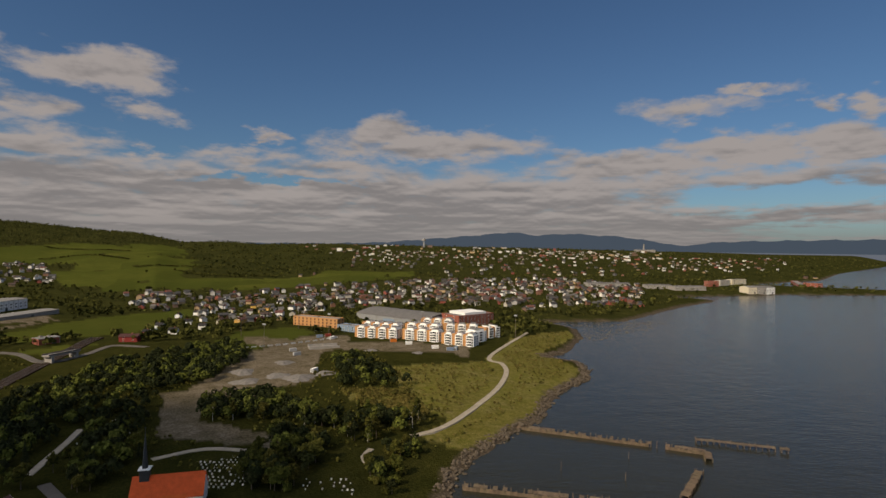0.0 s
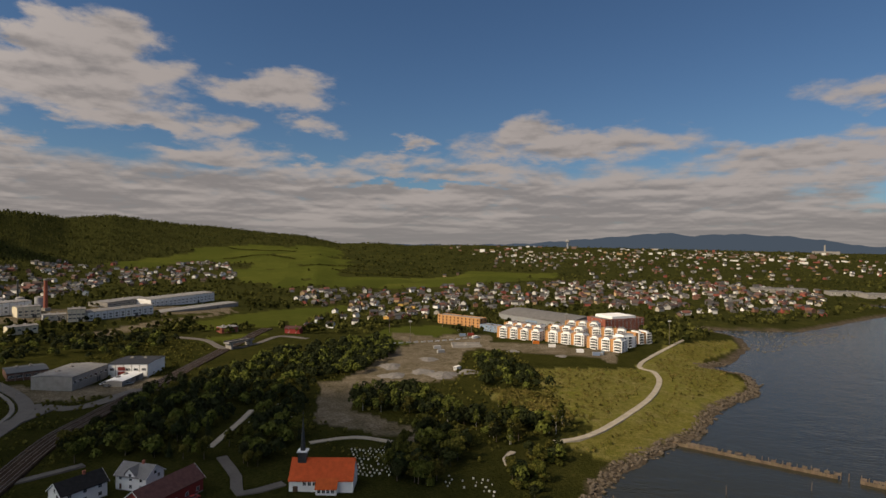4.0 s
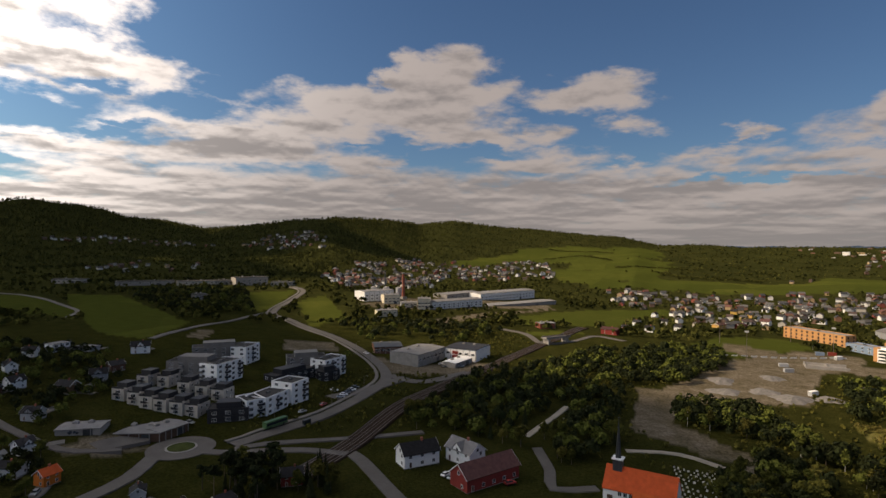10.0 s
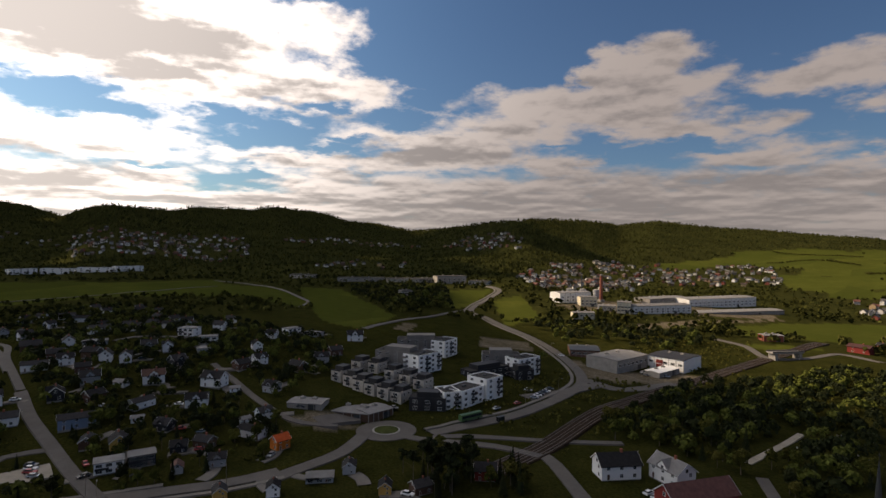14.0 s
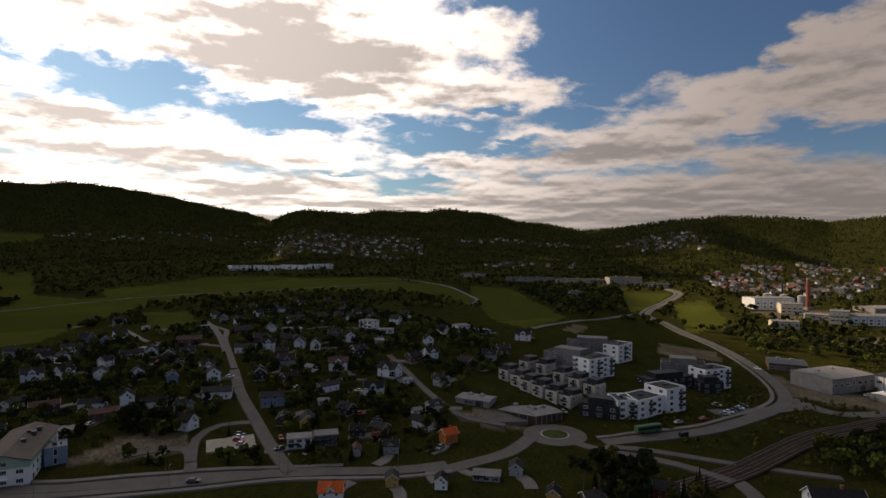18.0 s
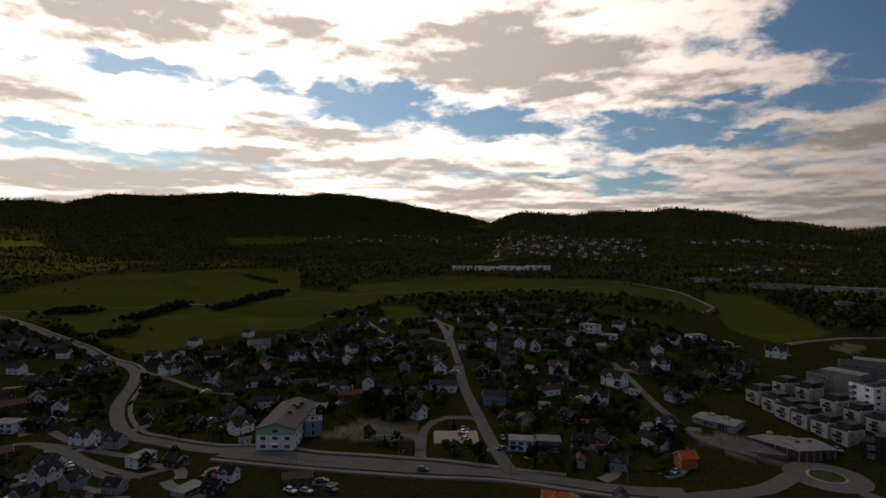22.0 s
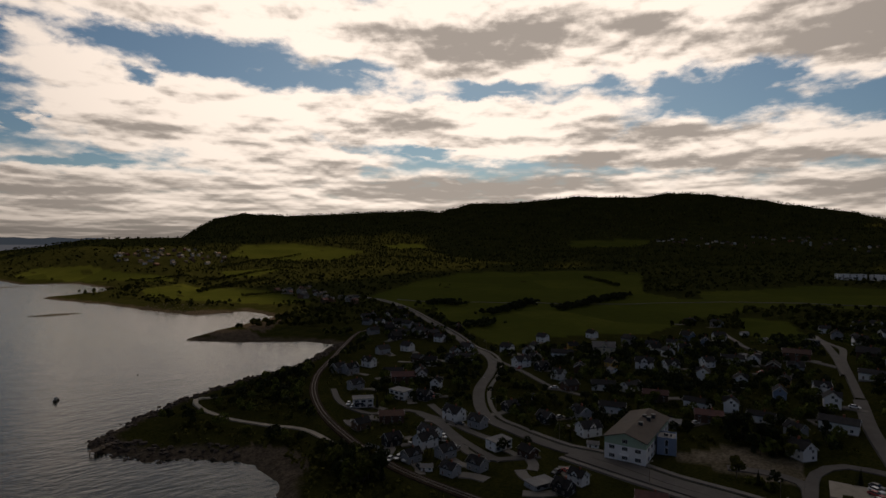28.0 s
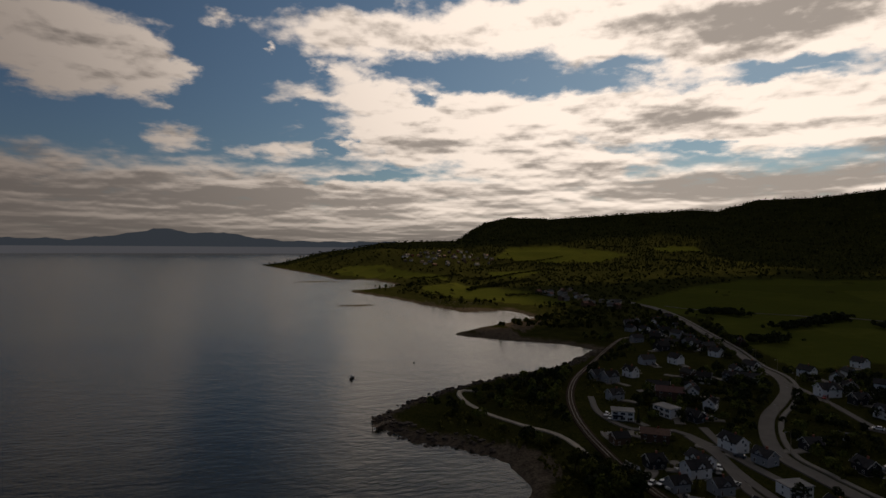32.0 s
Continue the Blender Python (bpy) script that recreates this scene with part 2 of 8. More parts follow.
puffs = cloud_noise(2.6, 7.0, 0.52, 0.15, (3.1, 1.7, 0.0))
above = cloud_noise(2.6, 7.0, 0.52, 0.15, (3.1, 1.82, 0.0))
fine = cloud_noise(9.0, 5.0, 0.6, 0.2, (8.3, 2.2, 1.0))
body = wmath("ADD", field, wmath("ADD", wmath("MULTIPLY", wmath("SUBTRACT", puffs, 0.5), 1.5), wmath("MULTIPLY", wmath("SUBTRACT", fine, 0.5), 0.3)))
cover = wmath("MULTIPLY", wstep(body, -0.28, 0.46), 0.97)
relief = wmath("MULTIPLY", wmath("SUBTRACT", above, puffs), 2.6)
grain = wmath("MULTIPLY_ADD", wmath("SUBTRACT", streaks, 0.5), 3.2, wmath("MULTIPLY", wstep(wmath("MULTIPLY", sky_r, -1.0), -11.0, -4.0), 0.68))
thick = wstep(wmath("ADD", wmath("ADD", wmath("MULTIPLY", belly, 0.6), wmath("MULTIPLY", wmath("MINIMUM", body, 0.8), 0.3)), wmath("ADD", relief, grain)), -0.25, 0.95)
sunward = wn("ShaderNodeVectorMath")
sunward.operation = "DOT_PRODUCT"
wt.links.new(coords.outputs["Generated"], sunward.inputs[0])
sunward.inputs[1].default_value = heading(SUN_BEARING, SUN_RISE - 8)
near_sun = wmath("POWER", wstep(sunward.outputs["Value"], -0.2, 0.97), 3.3)
lit = wmix(near_sun, (5.2, 4.75, 4.6), (33.0, 31.6, 30.2))
shaded = wmix(near_sun, (3.2, 3.0, 3.0), (11.0, 10.5, 10.1))
cloud = wmix(thick, lit, shaded)
tone = wn("ShaderNodeMix")
tone.data_type, tone.blend_type = "RGBA", "MULTIPLY"
tone.inputs[0].default_value = 1.0
wt.links.new(air.outputs[0], tone.inputs[6])
wt.links.new(wmix(near_sun, (0.5, 0.7, 0.9), (0.98, 1.34, 1.5)), tone.inputs[7])
sky = wmix(cover, tone.outputs[2], cloud)
haze = wmath("MULTIPLY", wstep(wmath("MULTIPLY", up, -1.0), -0.06, 0.0), 0.55)
sky = wmix(haze, sky, (3.0, 2.95, 2.95))
ground_side = wstep(split.outputs[2], -0.004, 0.0)
sky = wmix(ground_side, (0.9, 0.95, 1.0), sky)
back = wn("ShaderNodeBackground", Strength=0.085)
wt.links.new(sky, back.inputs["Color"])
wt.links.new(back.outputs[0], wn("ShaderNodeOutputWorld").inputs[0])

sun = new("sun", bpy.data.lights.new("sun", "SUN"))
sun.data.energy, sun.data.angle, sun.data.color = 5.0, radians(0.6), (1.0, 0.82, 0.58)
sun.matrix_world = look(heading(SUN_BEARING, SUN_RISE) * 2000, (0, 0, 0))


# broad unseen clouds added before the sun, to shade the village, fields and hills
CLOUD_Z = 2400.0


def shade_cloud(x, y, half_x, half_y, turn, seed):
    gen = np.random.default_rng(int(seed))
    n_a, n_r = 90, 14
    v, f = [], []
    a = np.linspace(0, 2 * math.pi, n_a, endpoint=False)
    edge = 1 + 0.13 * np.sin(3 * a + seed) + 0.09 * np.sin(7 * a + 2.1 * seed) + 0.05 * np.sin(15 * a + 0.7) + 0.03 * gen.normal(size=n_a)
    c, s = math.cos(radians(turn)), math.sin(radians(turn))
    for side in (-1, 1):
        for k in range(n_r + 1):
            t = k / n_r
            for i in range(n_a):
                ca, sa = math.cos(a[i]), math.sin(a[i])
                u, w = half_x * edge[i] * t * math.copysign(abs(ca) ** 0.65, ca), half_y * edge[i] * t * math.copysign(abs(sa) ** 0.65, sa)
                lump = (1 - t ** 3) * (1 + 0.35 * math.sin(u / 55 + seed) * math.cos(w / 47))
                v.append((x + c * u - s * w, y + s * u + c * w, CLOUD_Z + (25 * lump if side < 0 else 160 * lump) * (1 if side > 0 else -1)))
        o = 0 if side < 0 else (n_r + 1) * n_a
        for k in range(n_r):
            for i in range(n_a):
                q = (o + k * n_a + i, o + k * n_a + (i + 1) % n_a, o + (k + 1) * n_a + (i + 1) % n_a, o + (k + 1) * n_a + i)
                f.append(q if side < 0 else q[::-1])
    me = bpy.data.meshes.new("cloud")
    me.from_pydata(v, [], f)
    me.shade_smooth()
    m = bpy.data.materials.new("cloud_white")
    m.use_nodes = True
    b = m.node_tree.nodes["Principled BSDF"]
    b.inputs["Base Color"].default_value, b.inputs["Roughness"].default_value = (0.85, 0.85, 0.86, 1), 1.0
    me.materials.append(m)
    tagged(new("cloud", me), "broad white cloud out of view, added to shade the land", "cloud")


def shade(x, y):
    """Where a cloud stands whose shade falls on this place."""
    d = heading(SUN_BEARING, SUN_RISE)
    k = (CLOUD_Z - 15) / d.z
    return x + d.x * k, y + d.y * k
shade_cloud(*shade(-450, -160), 590, 420, 0, 3)
shade_cloud(*shade(-840, -440), 470, 500, 15, 5)
shade_cloud(*shade(-1760, 780), 490, 500, 156, 8)
shade_cloud(*shade(-2200, 200), 650, 820, 0, 7)
shade_cloud(*shade(-1180, 120), 420, 440, 0, 4)
shade_cloud(*shade(-2150, -1500), 1050, 1400, 15, 6)
shade_cloud(*shade(-800, -2270), 1000, 420, -4, 9)

# ---- materials ----
def material(name, color, rough=0.8, metal=0.0, vary=0.15, size=1.0, bump=0.0, bump_size=0.2, per_object=0.0, color2=None, spec=0.3):
    """A surface with colour variation at two scales, fine relief and, if wanted, its own shade on each object."""
    m = bpy.data.materials.new(name)
    m.use_nodes = True
    t = m.node_tree
    b = t.nodes["Principled BSDF"]
    b.inputs["Roughness"].default_value, b.inputs["Metallic"].default_value = rough, metal
    b.inputs["Specular IOR Level"].default_value = spec
    geo = t.nodes.new("ShaderNodeNewGeometry")
    fac = None
    for scale, weight in ((1.0 / size, 0.6), (7.0 / size, 0.4)):
        n = t.nodes.new("ShaderNodeTexNoise")
        n.inputs["Scale"].default_value, n.inputs["Detail"].default_value = scale, 4
        t.links.new(geo.outputs["Position"], n.inputs["Vector"])
        w = t.nodes.new("ShaderNodeMath")
        w.operation = "MULTIPLY_ADD"
        w.inputs[1].default_value = weight
        w.inputs[2].default_value = 0
        t.links.new(n.outputs["Fac"], w.inputs[0])
        if fac is not None:
            t.links.new(fac, w.inputs[2])
        fac = w.outputs[0]
    mix = t.nodes.new("ShaderNodeMix")
    mix.data_type = "RGBA"
    ramp = t.nodes.new("ShaderNodeMapRange")
    ramp.inputs["From Min"].default_value, ramp.inputs["From Max"].default_value = 0.35, 0.65
    t.links.new(fac, ramp.inputs["Value"])
    t.links.new(ramp.outputs["Result"], mix.inputs[0])
    c = Vector(color)
    c2 = Vector(color2) if color2 else None
    mix.inputs[6].default_value = (*(c * (1 - vary)), 1)
    mix.inputs[7].default_value = (*(c2 if c2 else c * (1 + vary)), 1)
    out = mix.outputs[2]
    if per_object:
        info = t.nodes.new("ShaderNodeObjectInfo")
        hsv = t.nodes.new("ShaderNodeHueSaturation")
        for key, span, seed in (("Value", per_object, 1.0), ("Hue", per_object * 0.06, 7.3)):
            r = t.nodes.new("ShaderNodeMath")
            r.operation = "MULTIPLY"
            t.links.new(info.outputs["Random"], r.inputs[0])
            r.inputs[1].default_value = seed
            fr = t.nodes.new("ShaderNodeMath")
            fr.operation = "FRACT"
            t.links.new(r.outputs[0], fr.inputs[0])
            mr = t.nodes.new("ShaderNodeMapRange")
            mid = 1.0 if key == "Value" else 0.5
            mr.inputs["To Min"].default_value, mr.inputs["To Max"].default_value = mid - span, mid + span
            t.links.new(fr.outputs[0], mr.inputs["Value"])
            t.links.new(mr.outputs["Result"], hsv.inputs[key])
        t.links.new(out, hsv.inputs["Color"])
        out = hsv.outputs[0]
    t.links.new(out, b.inputs["Base Color"])
    if bump:
        n = t.nodes.new("ShaderNodeTexNoise")
        n.inputs["Scale"].default_value, n.inputs["Detail"].default_value = 1.0 / bump_size, 5
        t.links.new(geo.outputs["Position"], n.inputs["Vector"])
        bp = t.nodes.new("ShaderNodeBump")
        bp.inputs["Strength"].default_value, bp.inputs["Distance"].default_value = bump, bump_size
        t.links.new(n.outputs["Fac"], bp.inputs["Height"])
        t.links.new(bp.outputs[0], b.inputs["Normal"])
    return m


M = {}
M["white"] = material("white_paint", (0.78, 0.78, 0.76), 0.6, vary=0.06, size=3, per_object=0.06)
M["cream"] = material("cream_paint", (0.62, 0.56, 0.42), 0.6, vary=0.08, size=3, per_object=0.1)
M["red"] = material("barn_red_paint", (0.2, 0.028, 0.02), 0.7, vary=0.15, size=3, per_object=0.1)
M["brown"] = material("stained_wood", (0.10, 0.055, 0.035), 0.75, vary=0.2, size=2, per_object=0.3)
M["ochre"] = material("ochre_paint", (0.55, 0.33, 0.08), 0.7, vary=0.12, size=3, per_object=0.1)
M["orange"] = material("orange_paint", (0.50, 0.14, 0.015), 0.7, vary=0.1, size=3)
M["grey"] = material("grey_paint", (0.30, 0.31, 0.32), 0.65, vary=0.1, size=3, per_object=0.25)
M["blue"] = material("blue_grey_paint", (0.16, 0.22, 0.30), 0.65, vary=0.1, size=3, per_object=0.2)
M["green"] = material("pale_green_paint", (0.33, 0.45, 0.33), 0.65, vary=0.08, size=3)
M["black"] = material("black_cladding", (0.022, 0.022, 0.025), 0.6, vary=0.2, size=2)
M["larch"] = material("orange_larch", (0.46, 0.235, 0.09), 0.65, vary=0.15, size=1.5)
M["slate"] = material("dark_roof_tiles", (0.03, 0.029, 0.03), 0.85, vary=0.25, size=1.2, bump=0.4, bump_size=0.35, per_object=0.35, spec=0.08)
M["redroof"] = material("brown_red_roof_tiles", (0.085, 0.042, 0.034), 0.75, vary=0.25, size=1.2, bump=0.4, bump_size=0.35, per_object=0.3, spec=0.2)
M["tileroof"] = material("orange_roof_tiles", (0.50, 0.095, 0.02), 0.75, vary=0.18, size=1.5, bump=0.4, bump_size=0.35, per_object=0.08, spec=0.2)
M["greyroof"] = material("grey_roof_felt", (0.17, 0.165, 0.16), 0.85, vary=0.2, size=4, per_object=0.25)
M["copper"] = material("dark_metal_sheet", (0.05, 0.055, 0.06), 0.45, 0.3, vary=0.2, size=2)
M["glass"] = material("window_glass", (0.02, 0.025, 0.03), 0.08, vary=0.2, size=2, spec=0.6)
M["frame"] = material("window_frame_paint", (0.7, 0.7, 0.68), 0.6, vary=0.05, size=1)
M["brick"] = material("red_brick", (0.26, 0.085, 0.055), 0.85, vary=0.2, size=2)
M["concrete"] = material("concrete", (0.27, 0.255, 0.235), 0.9, vary=0.18, size=3)
M["asphalt"] = material("asphalt", (0.1, 0.09, 0.08), 0.9, vary=0.15, size=6)
M["gravel"] = material("gravel", (0.3, 0.265, 0.21), 0.95, vary=0.2, size=4)
M["rail_bed"] = material("rail_ballast", (0.04, 0.028, 0.02), 1.0, vary=0.35, size=2, spec=0.02)
M["steel"] = material("rail_steel", (0.2, 0.17, 0.15), 0.5, 0.7, vary=0.1, size=2)
M["timber"] = material("weathered_timber", (0.12, 0.09, 0.06), 0.95, vary=0.3, size=1.5, per_object=0.2)
M["rock"] = material("shore_rock", (0.085, 0.068, 0.05), 0.95, vary=0.4, size=1.5, per_object=0.3)
M["bark"] = material("tree_bark", (0.09, 0.07, 0.05), 0.95, vary=0.3, size=0.5)
M["leaf"] = material("broadleaf_foliage", (0.045, 0.052, 0.01), 0.85, vary=0.4, size=1.6, per_object=0.4, color2=(0.11, 0.108, 0.022), spec=0.05)
M["leaf_dark"] = material("dark_foliage", (0.02, 0.025, 0.007), 0.9, vary=0.35, size=1.6, per_object=0.35, spec=0.12)
M["needle"] = material("conifer_foliage", (0.016, 0.02, 0.007), 0.95, vary=0.35, size=1.6, per_object=0.3, spec=0.1)
M["forest"] = material("hill_forest", (0.024, 0.029, 0.01), 1.0, vary=0.45, size=70, color2=(0.078, 0.08, 0.024), spec=0.0)
M["darkfelt"] = material("dark_roof_felt", (0.05, 0.048, 0.046), 0.9, vary=0.25, size=3, spec=0.1)
M["schoolroof"] = material("brown_grey_roof_felt", (0.095, 0.075, 0.06), 0.85, vary=0.15, size=4)
M["grey_render"] = material("grey_facade_panels", (0.17, 0.16, 0.148), 0.8, vary=0.15, size=2.5)
M["sand_render"] = material("sand_grey_render", (0.40, 0.37, 0.32), 0.8, vary=0.12, size=2.5, per_object=0.12)
M["walkway"] = material("worn_footway", (0.15, 0.137, 0.12), 0.9, vary=0.15, size=4)

# ---- the lie of the land ----
COAST_NORTH = [(3200, 3900), (2300, 2900), (1500, 2100), (1100, 1620), (760, 1420), (1000, 1260), (1150, 1200), (900, 1130), (708, 1130), (596, 1090),
               (424, 1051), (487, 985), (368, 867), (233, 705), (128, 685), (152, 640), (143, 568), (107, 486), (88, 472), (111, 456), (112, 425), (104, 395), (73, 352),
               (57, 306), (45, 290), (21, 255), (8, 229), (4, 205), (-4, 150), (-25, 60)]
COAST_SOUTH = [(-52, -40), (-88, -120), (-112, -172), (-113, -190), (-108, -205), (-96, -218), (-83, -225), (-71, -246), (-69, -259), (-85, -276),
               (-119, -305), (-157, -325), (-199, -340), (-262, -396), (-250, -425), (-205, -455), (-168, -492), (-212, -530), (-296, -590), (-288, -665), (-228, -655),
               (-196, -740), (-172, -827), (-107, -985), (-190, -1040), (-222, -1120), (-190, -1290), (-107, -1310), (-78, -1457), (14, -1800), (130, -2230),
               (60, -2420), (-500, -3100), (-1500, -4900)]
# skyline of the hills as seen from the bay: bearing to the left of north, rise in degrees, distance
RIDGE = [(-60, -0.6, 4500), (-30, -0.6, 4300), (-20, -0.35, 4200), (0, -0.1, 4000), (12, 0.05, 4000), (18, -0.05, 3700), (21, 0.17, 3600), (25, 0.1, 3500), (28, 0.8, 3400), (32, 1.1, 3300),
         (37, 1.65, 3300), (40, 1.8, 3200), (45, 2.45, 3000), (48.5, 2.1, 2900), (51, 2.45, 2500), (54, 2.6, 2200), (57, 2.6, 2000), (61, 2.3, 2100), (65, 1.75, 2400), (69.3, 1.35, 2800)]
RIDGE_WEST = [(73, 2.1, 2900), (76, 2.3, 2800), (78, 3.0, 2700), (83.3, 3.6, 2600), (85, 3.25, 2600), (90.5, 3.3, 2500), (92, 2.95, 2500), (97, 3.3, 2500), (99, 2.9, 2600), (100.6, 2.1, 3100), (103, 2.9, 3300),
              (106, 3.4, 3300), (110.5, 4.3, 3200), (114, 4.8, 3100), (117.3, 5.05, 3000), (119.5, 4.65, 3000), (126, 4.8, 3000), (132, 4.2, 3000), (136.5, 4.15, 3000), (139.8, 3.2, 2900), (141.5, 3.4, 2900)]
RIDGE_SOUTH = [(148.7, 3.0, 2900), (155, 2.6, 2900), (159, 2.7, 3000), (161.5, 2.2, 3000), (163.2, 1.2, 3000), (164.5, 0.3, 2700), (168, 0.2, 2500), (172, 0.0, 2400), (175.5, -0.75, 2300), (180, -1.1, 2200), (186, -2.2, 2100), (240, -2.4, 4000)]
HUB = (-20.0, 8.0)
COAST = np.array(COAST_NORTH + COAST_SOUTH, float)
RIDGES = np.array(RIDGE + RIDGE_WEST + RIDGE_SOUTH, float)
SHORE = np.vstack([COAST, [(-6000, -6000), (-6000, 6000), (3200, 6000)]])


def smooth(v, a, b):
    s = np.clip((np.asarray(v, float) - a) / (b - a), 0, 1)
    return s * s * (3 - 2 * s)


def inside(x, y, poly):
    x, y = np.asarray(x, float), np.asarray(y, float)
    odd = np.zeros(x.shape, bool)
    for (x0, y0), (x1, y1) in zip(poly, np.roll(poly, -1, 0)):
        if y0 != y1:
            odd ^= ((y0 > y) != (y1 > y)) & (x < x0 + (y - y0) * (x1 - x0) / (y1 - y0))
    return odd


def line_distance(x, y, line):
    x, y = np.asarray(x, float), np.asarray(y, float)
    best = np.full(x.shape, 1e9)
    for (x0, y0), (x1, y1) in zip(line[:-1], line[1:]):
        dx, dy = x1 - x0, y1 - y0
        s = np.clip(((x - x0) * dx + (y - y0) * dy) / (dx * dx + dy * dy), 0, 1)
        best = np.minimum(best, np.hypot(x - x0 - s * dx, y - y0 - s * dy))
    return best


def waves(x, y, size, seed):
    """A cheap smooth rolling in -1..1."""
    k = 2 * math.pi / size
    return (np.sin(k * (x + 0.6 * y) + seed) * np.cos(k * (0.8 * y - 0.5 * x) + 2.1 * seed) + 0.5 * np.sin(2.3 * k * (x - 0.4 * y) + 3.3 * seed) * np.cos(1.9 * k * (y + 0.3 * x) + seed)) / 1.5


def shore_distance(x, y):
    x, y = np.asarray(x, float), np.asarray(y, float)
    wobble = 2.5 * waves(x, y, 31, 1.0) + 1.2 * waves(x, y, 12, 2.0)
    return np.where(inside(x, y, SHORE), 1, -1) * line_distance(x, y, COAST) + wobble


def ground(x, y):
    """The height of the land over the sea."""
    x, y = np.asarray(x, float), np.asarray(y, float)
    d = shore_distance(x, y)
    z = -3 + 5.0 * smooth(d, -14, 9) + 2.6 * smooth(d, 8, 45) + 1.5 * smooth(d, 45, 160)
    z = z + 0.045 * np.clip(d - 190, 0, 500) + 0.012 * np.clip(d - 690, 0, None)
    z = z + 14 * np.exp(-((x + 400) / 110) ** 2 - ((y - 5) / 150) ** 2)
    z = z - 9 * smooth(y, 120, 320) * np.exp(-((x + 420) / 260) ** 2)
    z = z - 12 * smooth(y, 420, 800) * smooth(d, 150, 500)
    z = z + waves(x, y, 240, 0.4) * 1.6 * smooth(d, 60, 300)
    r = np.hypot(x - HUB[0], y - HUB[1])
    bearing = np.degrees(np.arctan2(-(x - HUB[0]), y - HUB[1]))
    bearing = np.where(bearing < -120, bearing + 360, bearing)
    rise, far = np.interp(bearing, RIDGES[:, 0], RIDGES[:, 1]), np.interp(bearing, RIDGES[:, 0], RIDGES[:, 2])
    top = 90 + far * np.tan(np.radians(rise))
    foot = np.interp(rise, [0.5, 1.4], [0.22, 0.36]) * far
    s = np.clip((r - foot) / (far - foot), 0, 1.0)
    steep = np.interp(rise, [-1, 0.5, 2, 5], [1.0, 1.2, 1.9, 2.4])
    climb = np.maximum(s, 1e-6) ** steep
    climb = climb * smooth(d, 4, 260)
    z = z * (1 - climb) + top * climb
    over = np.clip(r - far, 0, None)
    z = z - over * 0.12 * smooth(rise, -0.5, 0.2)
    z = z + s * (1 - s) * 3.2 * (waves(x, y, 620, 5.0) + 0.5 * waves(x, y, 270, 9.0)) * np.clip(top - 60, 0, 40) / 4 * smooth(d, 100, 500)
    z = z + (7.2 - z) * (1 - smooth(np.hypot(x + 239, y - 93), 15, 34))
    z = np.maximum(z, 1.4 + 1.8 * smooth(d, 25, 60)) * (d > 25) + z * (d <= 25)
    return np.where(d < -14, np.minimum(z, -3.0), z)


# heights near the village, read off a fine grid
TX, TY = np.arange(-700, 301, 4.0), np.arange(-700, 801, 4.0)
TABLE = ground(*np.meshgrid(TX, TY, indexing="ij"))


def height(x, y):
    u, v = (x + 700) / 4, (y + 700) / 4
    i, j = int(u), int(v)
    if not (0 <= i < len(TX) - 1 and 0 <= j < len(TY) - 1):
        return float(ground(np.array([x]), np.array([y]))[0])
    u, v = u - i, v - j
    return float((TABLE[i, j] * (1 - u) + TABLE[i + 1, j] * u) * (1 - v) + (TABLE[i, j + 1] * (1 - u) + TABLE[i + 1, j + 1] * u) * v)

# ---- what grows where ----
GRASS_A = [
    [(-477, -683), (-647, -797), (-819, -861), (-1003, -741), (-1089, -603), (-747, -400), (-718, -325), (-789, -271), (-865, -171), (-911, -66), (-928, 52), (-731, 49), (-739, -39), (-734, -110), (-724, -209), (-625, -236), (-517, -239), (-462, -233), (-442, -269), (-403, -289), (-335, -278), (-357, -324), (-384, -395), (-446, -495), (-445, -564)],
    [(-793, -343), (-986, -234), (-895, 27), (-775, 114), (-616, 130), (-585, 115), (-712, 44), (-751, -96), (-702, -205), (-653, -225), (-570, -231)],
    [(-975, -583), (-967, -528), (-898, -488), (-670, -391)],
    [(-782, 139), (-726, 190), (-590, 192), (-512, 190), (-426, 130), (-460, 115), (-569, 121)],
]
GRASS_B = [
    [(-699, 328), (-695, 395), (-570, 301), (-566, 268)],
    [(-597, -220), (-606, -175), (-506, -128), (-456, -142)],
    [(-609, 344), (-636, 405), (-501, 344), (-471, 287)],
    [(-1074, 1051), (-1239, 1348), (-1198, 1556), (-1349, 1672), (-1311, 1990), (-1104, 1996), (-800, 1592), (-714, 1663), (-613, 1221), (-734, 1329), (-977, 1371), (-1107, 1412), (-995, 1066)],
]
GRASS_C = [
    [(-857, 1264), (-642, 1163), (-552, 1036), (-447, 1044), (-302, 1216), (-307, 1487), (-149, 1411), (-97, 1262), (-235, 1140), (-535, 971), (-641, 957)],
    [(-382, 491), (-401, 667), (-346, 766), (-316, 720), (-302, 550), (-353, 462)],
    [(-330, 417), (-334, 446), (-293, 479), (-298, 431)],
    [(-189, 492), (-191, 537), (-151, 585), (-126, 559), (-155, 497)],
]
GRASS_D = [
    [(-1327, 1666), (-1354, 1948), (-1189, 1736), (-1156, 1551), (-1207, 1516)],
    [(-898, 1527), (-825, 1678), (-650, 1409), (-698, 1176)],
    [(-576, -1562), (-747, -1891), (-904, -1828), (-958, -1436), (-823, -1371), (-665, -1464)],
    [(-101, -1511), (-148, -1625), (-269, -1373), (-335, -1186), (-317, -1081), (-246, -1240), (-130, -1364)],
]
